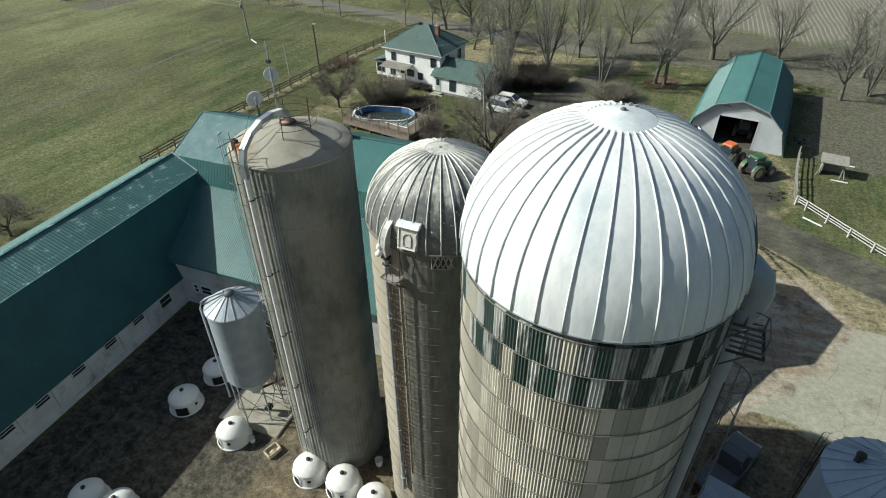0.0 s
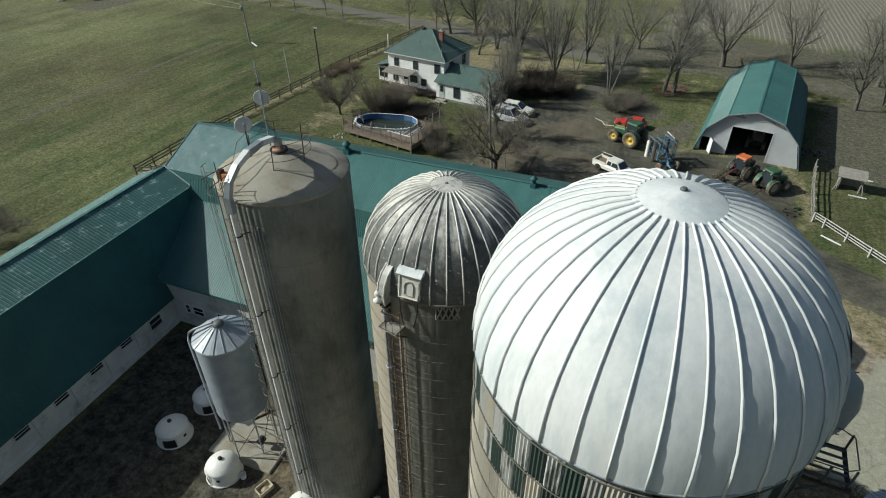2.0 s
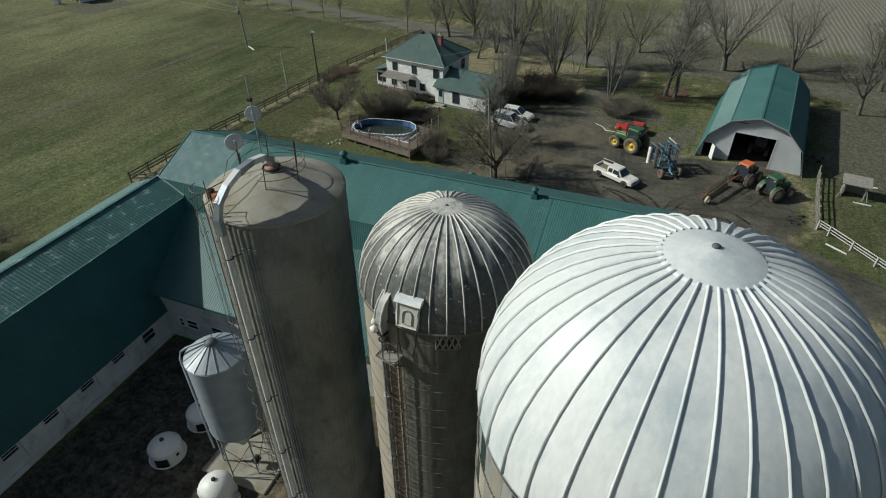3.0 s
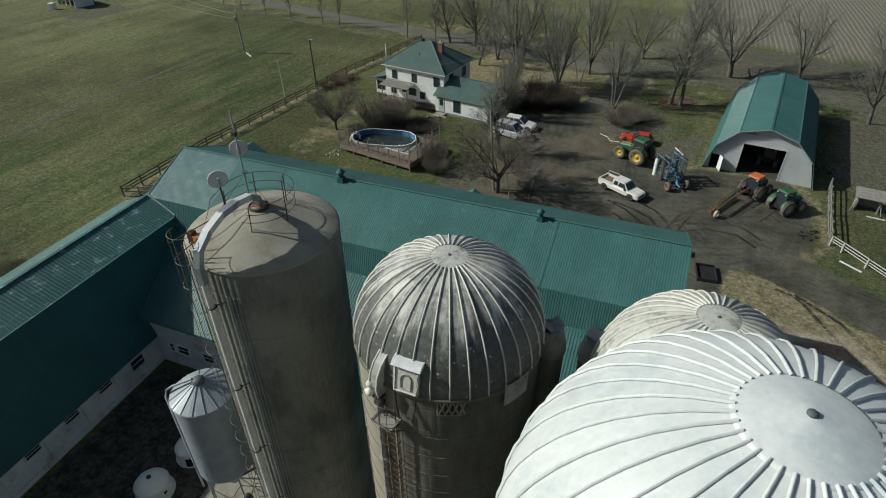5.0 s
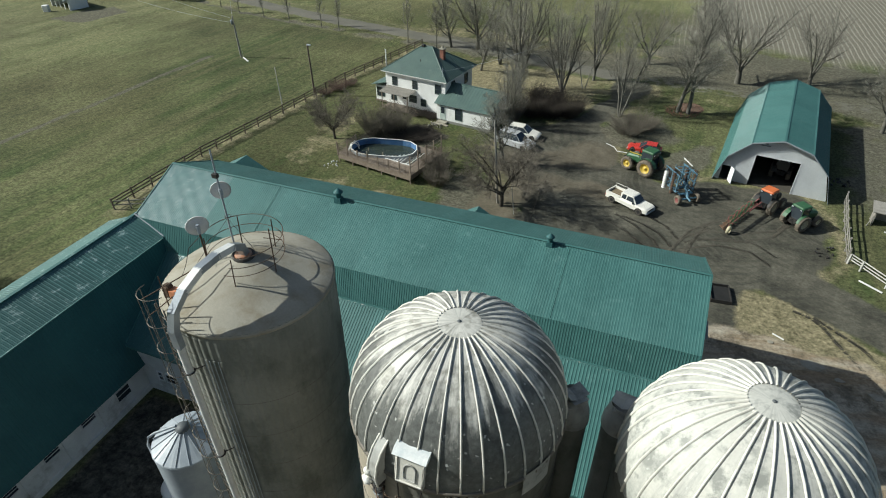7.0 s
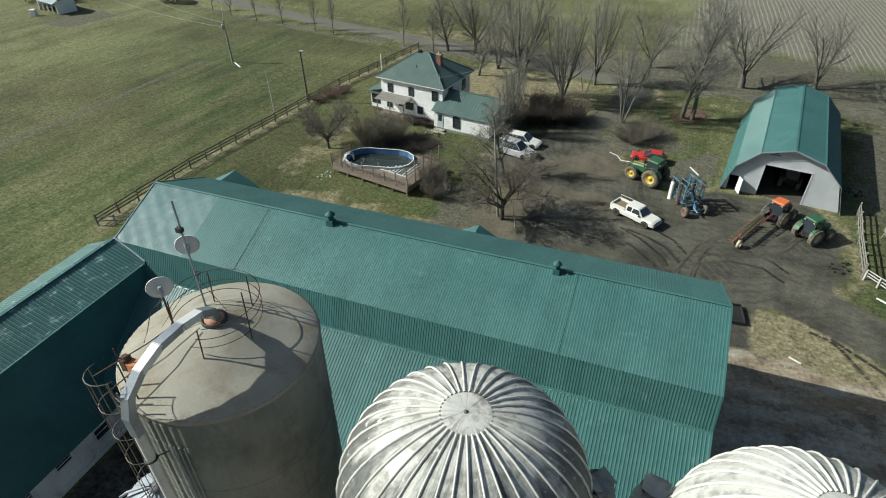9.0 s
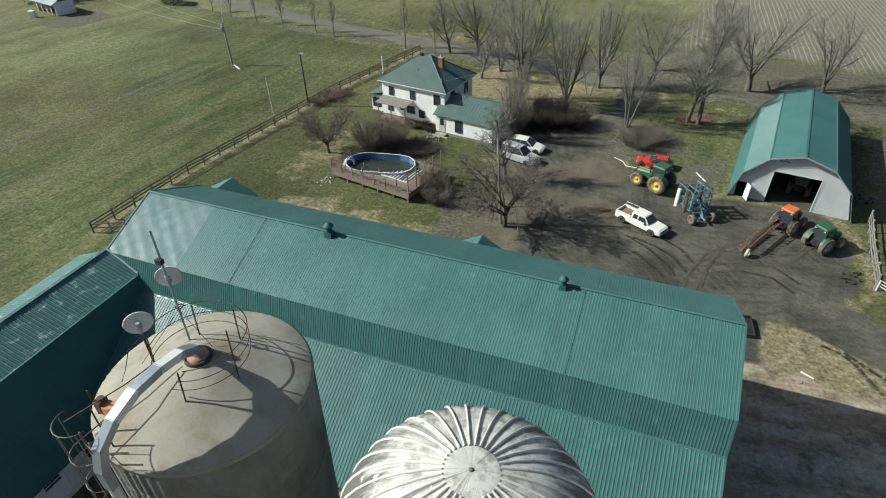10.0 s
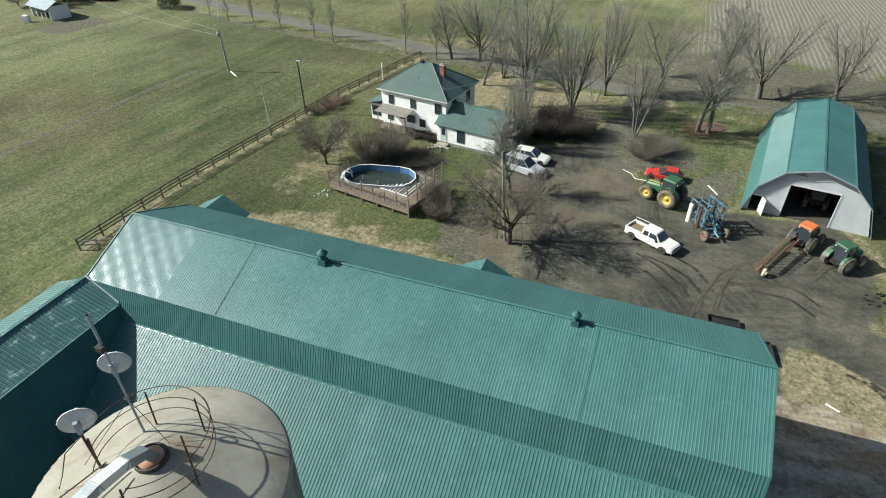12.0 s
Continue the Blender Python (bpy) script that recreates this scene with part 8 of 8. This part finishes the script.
for k_, (sx, sy, sr) in enumerate(((10.6, 43.3, 0.9), (14.3, 41.6, 0.6), (12.2, 42.4, 0.35), (8.0, 44.8, 0.3))):
    slab_stone(sx, sy, sr, k_, "broken piece of pale concrete in the dry grass")


def rubble(x, y, seed, label, material, n=14, r=0.9, big=0.22):
    rng = random.Random(seed)
    s = tagged(new("rubble_pile"), label, "rubble", kind="stuff")
    s.location = (x, y, 0)
    f = Form()
    for _ in range(n):
        a, q = rng.uniform(0, 6.28), math.sqrt(rng.random()) * r
        k = rng.uniform(0.4, 1.0) * big
        f.soft_box(-k, k, -k * 0.7, k * 0.7, -k * 0.5, k * 0.5, k * 0.25, pose(q * math.cos(a), q * math.sin(a), k * 0.4, rng.uniform(0, 90), rng.uniform(0, 90), rng.uniform(0, 90)))
    part("stones", f, material, s)


rubble(13.6, 59.3, 1, "dark scrap and stones by the fence", DARK_IRON, 12, 0.9, 0.15)
rubble(13.0, 58.4, 2, "dark clods beside the drive", DARK_IRON, 7, 0.6, 0.14)
rubble(-0.2, 88.6, 3, "low reddish bed of broken brick round the tree foot", surface("reddish_mulch", (0.16, 0.085, 0.06), (0.24, 0.14, 0.10), 0.95, scale=3), 260, 2.3, 0.11)
rubble(-36.8, 57.9, 5, "pale bits of timber beside the deck", WHITEWASH, 12, 0.9, 0.14)
rubble(-29.6, 73.0, 7, "flat stones below the annex door", CAP_CONCRETE, 14, 1.4)
rubble(16.5, 73.5, 8, "dark implements stacked beside the shed", DARK_IRON, 22, 1.4)
rubble(-9.4, 18.9, 9, "scrap timber and weeds between the silos", GREY_WOOD, 20, 1.6)


def flower_bed(x, y, r):
    """A low round bed of dead reddish leaves about the foot of the trees."""
    rng = random.Random(9)
    b = thing("flower_bed", "low bed of dead reddish-brown leaves under the bare trees", "flower bed", x, y)
    part("soil", Form().lathe([(r, -0.05), (r * 0.9, 0.08), (r * 0.5, 0.2), (0.001, 0.24)], 20), surface("red_brown_mulch", (0.12, 0.082, 0.06), (0.18, 0.12, 0.088), 0.95, scale=3), b)
    leaves = Form()
    for _ in range(420):
        q, a = r * math.sqrt(rng.random()), rng.uniform(0, 6.28)
        m = Matrix.Translation((q * math.cos(a), q * math.sin(a), 0.26 - 0.2 * (q / r) ** 2)) @ pose(0, 0, 0, rng.uniform(-50, 50), rng.uniform(-50, 50), rng.uniform(0, 360))
        leaves.add([(-0.09, 0, 0), (0, -0.05, 0.02), (0.10, 0, 0), (0, 0.05, 0.02)], [(0, 1, 2, 3)], False, m)
    tagged(part("dead_leaves", leaves, surface("dead_red_leaf", (0.19, 0.11, 0.075), (0.30, 0.19, 0.14), 0.9, scale=6), b), kind="stuff")


flower_bed(0.8, 90.0, 1.75)


# ---- neighbour across the field ----
def neighbour():
    h = thing("far_house", "white bungalow with grey roof beyond the field", "house", -139.5, 113.5, 0, 24)
    part("wall", Form().box(0, 9.5, 0, 5.5, 0, 2.4), WHITE_PAINT, h)
    roofm = surface("pale_grey_far_roof", (0.42, 0.47, 0.50), (0.52, 0.56, 0.58), 0.6)
    for s, ye in ((1, -0.5), (-1, 6.0)):
        slope_panels(h, "roof_sheet", (-0.5, 0, 0), (10.0, 0, 0), 1.5, (-0.5, 2.75, 4.0), (-0.5, ye, 2.3), roofm, 0.75, 0.03)
    part("gable", Form().prism([(0.0, 2.4), (5.5, 2.4), (2.75, 3.9)], 0.0, 9.5, Matrix(((0, 1, 0, 0), (1, 0, 0, 0), (0, 0, 1, 0), (0, 0, 0, 1)))), WHITE_PAINT, h)
    for x in (1.6, 4.6, 7.8):
        window_part(h, x, -0.01, 0.9, 1.2, 1.0, -90, WHITE_PAINT)
    part("lean_to", Form().box(9.6, 12.5, 1.0, 4.5, 0, 2.2), WHITE_PAINT, h)
    g = thing("far_shed", "pale blue-roofed shed beside the far bungalow", "shed", -137.0, 113.5, 0, 40)
    part("wall", Form().box(0, 6, 0, 4, 0, 2.2), WHITE_PAINT, g)
    part("roof", Form().prism([(-0.4, 2.1), (6.4, 2.1), (6.4, 2.25), (3.0, 3.5), (-0.4, 2.25)], -0.4, 4.4), surface("pale_blue_roof", (0.35, 0.48, 0.60), (0.42, 0.55, 0.66), 0.5), g)
    car("red_car", "red car on the neighbour's drive", -128.6, 117.4, 15, RED_PAINT, 4.4, 1.45, 0.9, -1.8)
    w = thing("pole_shed", "open-fronted pole shed with a pale ribbed sheet roof beyond the field", "shed", -132.6, 101.6, 0, -14)
    part("back_wall", Form().box(0.0, 8.0, 4.2, 4.3, 0, 2.3), GREY_WOOD, w)
    for x in (0.0, 7.9):
        part("end_wall", Form().prism([(x, 0.0), (x + 0.1, 0.0), (x + 0.1, 2.6), (x, 2.6)], 0.3, 4.2), WHITE_PAINT, w)
    for k in range(5):
        part("post", Form().box(0.1 + 1.9 * k, 0.25 + 1.9 * k, 0.2, 0.35, 0, 2.3), WHITE_PAINT, w)
    pale = surface("pale_blue_grey_sheet", (0.36, 0.42, 0.46), (0.46, 0.51, 0.54), 0.5)
    for ye, ze in ((-0.5, 2.2), (4.8, 2.2)):
        slope_panels(w, "roof_sheet", (-0.4, 0, 0), (8.4, 0, 0), 1.1, (-0.4, 2.15, 3.5), (-0.4, ye, ze), pale, 0.55, 0.04)
    part("gable", Form().prism([(0.3, 2.3), (4.2, 2.3), (2.15, 3.4)], 0.02, 0.1, Matrix(((0, 1, 0, 0), (1, 0, 0, 0), (0, 0, 1, 0), (0, 0, 0, 1)))), WHITE_PAINT, w)
    b = thing("white_cabinet", "white appliance standing on the grass", "cabinet", -128.9, 97.6, 0, 20)
    part("body", Form().soft_box(-0.6, 0.6, -0.45, 0.45, 0, 1.3, 0.06), WHITE_PAINT, b)
    part("door", Form().box(-0.5, 0.5, -0.48, -0.452, 0.1, 1.2), WHITE_PAINT, b)
    for x, y, s in ((-142, 106, 0.9), (-135, 108, 1.1)):
        put(YARD_TREE, x, y, 40 * s, (0.5 * s, 0.55 * s))


neighbour()
put(OPEN, -143, 110, 77, (0.9, 0.8))


# ---- yard edge ----
def trough(x, y, rz, w, long_, label):
    t_ = thing("dark_trough", label, "trough", x, y, 0, rz, "troughs behind the barn")
    a, b, h = w / 2, long_ / 2, 0.32
    for k, (x0, x1, y0, y1) in enumerate(((-a, a, -b, -b + 0.06), (-a, a, b - 0.06, b), (-a, -a + 0.06, -b + 0.06, b - 0.06), (a - 0.06, a, -b + 0.06, b - 0.06))):
        part("side", Form().box(x0, x1, y0, y1, -0.02, h), DARK_IRON, t_)
    part("bottom", Form().box(-a + 0.06, a - 0.06, -b + 0.06, b - 0.06, -0.02, 0.10), GAP, t_)


trough(4.5, 49.25, 6, 1.6, 2.2, "low dark steel trough on bare ground behind the barn")
trough(2.0, 51.7, 92, 0.9, 2.3, "long dark steel trough on the dirt behind the barn")


def tyre_track(pts, seed):
    """Lug prints pressed into the soft verge by a tractor tyre."""
    rng = random.Random(seed)
    s = tagged(new("tyre_track"), "dark muddy tractor tyre print pressed into soft ground", "tyre track", kind="stuff")
    f = Form()
    pts = [Vector((x, y, 0)) for x, y in pts]
    for a, b in zip(pts, pts[1:]):
        d = b - a
        ang = math.degrees(math.atan2(d.y, d.x))
        n = int(d.length / 0.11)
        for k in range(n):
            if rng.random() < 0.1:
                continue
            q = a + d * (k / n)
            for sd in (-1, 1):
                f.box(-0.02, 0.02, 0.0, 0.17, -0.03, 0.010, Matrix.Translation((q.x, q.y, rng.uniform(0.0, 0.03))) @ pose(0, 0, 0, 0, 0, ang + (25 if sd > 0 else 155) + rng.uniform(-8, 8)))
    part("lug_prints", f, surface("wet_dark_mud", (0.062, 0.057, 0.044), (0.10, 0.09, 0.07), 0.9), s)


tyre_track([(10.0, 49.2), (11.2, 48.75), (11.9, 47.9), (12.6, 46.4), (13.4, 44.9), (14.2, 43.5), (14.8, 42.4)], 4)
for k_, line in enumerate(([(-4.4, 58.7), (-2.5, 58.0), (-0.8, 56.8), (0.4, 54.8)], [(-5.6, 57.3), (-3.7, 56.0), (-1.8, 54.0), (-1.1, 52.5)], [(3.5, 59.4), (1.3, 56.8), (0.1, 53.6), (-0.4, 50.7)],
                           [(10.7, 62.6), (9.1, 59.8), (6.0, 57.9), (2.5, 57.2)], [(8.6, 55.0), (7.1, 56.6), (4.2, 56.7), (0.8, 54.6)], [(4.6, 60.2), (2.6, 58.0), (1.5, 54.6), (1.0, 51.6)])):
    tyre_track(line, 20 + k_)
    tyre_track([(x + 0.55, y + 1.5) for x, y in line], 40 + k_)
tyre_track([(11.4, 48.9), (13.25, 47.3), (14.2, 46.5), (15.0, 45.2), (15.3, 44.4)], 5)


# ---- staves of the near silo ----
def staves():
    s, R, N, H = SILO4
    a = 2 * math.pi / N
    rng = random.Random(12)

    def stave_form(flutes):
        f = Form()
        w, g = a * 0.5 * 0.962, 0.018
        cols = 8
        prof = []
        for k in range(cols + 1):
            u = -w + 2 * w * k / cols
            prof.append((R + (0.022 if flutes and k % 2 else 0.0), u))
        v = [(r * math.cos(u), r * math.sin(u), z) for z in (g / 2, H - g / 2) for r, u in prof]
        n = cols + 1
        back = len(v)
        v += [((R - 0.07) * math.cos(u), (R - 0.07) * math.sin(u), z) for z in (g / 2, H - g / 2) for u in (-w, w)]
        fc = [(k, k + 1, n + k + 1, n + k) for k in range(cols)]
        fc += [tuple(range(n - 1, -1, -1)) + (back, back + 1), tuple(range(n, 2 * n)) + (back + 3, back + 2), (0, n, back + 2, back), (n - 1, back + 1, back + 3, 2 * n - 1)]
        return f.add(v, fc)
    ribbed, flat = stave_form(True), stave_form(False)
    meshes = {("r", 0): ribbed.mesh("stave", STAVE), ("f", 0): flat.mesh("stave", STAVE), ("r", 1): ribbed.mesh("stave", STAVE_GREEN), ("r", 2): ribbed.mesh("stave", STAVE_WHITE), ("f", 1): flat.mesh("stave", STAVE_GREEN), ("f", 2): flat.mesh("stave", STAVE_WHITE)}
    rest = {0: Form(), 1: Form()}
    rows = 31
    for row in range(rows):
        z = 23.62 - (row + 1) * H
        for k in range(N):
            deg = k * 360 / N
            tone = 0
            if row < 2:
                tone = 1 if (k + row) % 2 else 2
                if rng.random() < 0.10:
                    tone = 0
            # the shaded side of the wall was rebuilt with smooth staves
            smooth_ = -75 < ((deg + 180) % 360 - 180) < 30
            m = pose(0, 0, z, 0, 0, deg)
            if row < 6:
                part("stave", meshes["f" if smooth_ and row > 1 else "r", tone], None, s).matrix_basis = m
            else:
                rest[1 if smooth_ else 0].add((flat if smooth_ else ribbed).v, (flat if smooth_ else ribbed).f, False, m)
    for k, f in rest.items():
        o = part("lower_stave_wall", f, STAVE_REST, s)
        tagged(o, kind="stuff")
    hp = Form().ring((0, 0, 0), R + 0.032, 0.011, 64, 4).mesh("hoop", HOOP)
    for i in range(rows):
        part("hoop", hp, None, s).location = (0, 0, 23.62 - i * H)


def island_material():
    """The stave concrete, with its tone changing from stave to stave."""
    m = STAVE.copy()
    m.name = "pale_concrete_stave_joined"
    t = m.node_tree
    for n in list(t.nodes):
        if n.type == "OBJECT_INFO":
            g = t.nodes.new("ShaderNodeNewGeometry")
            for l in list(n.outputs["Random"].links):
                t.links.new(g.outputs["Random Per Island"], l.to_socket)
            t.nodes.remove(n)
    return m


STAVE_REST = island_material()
staves()
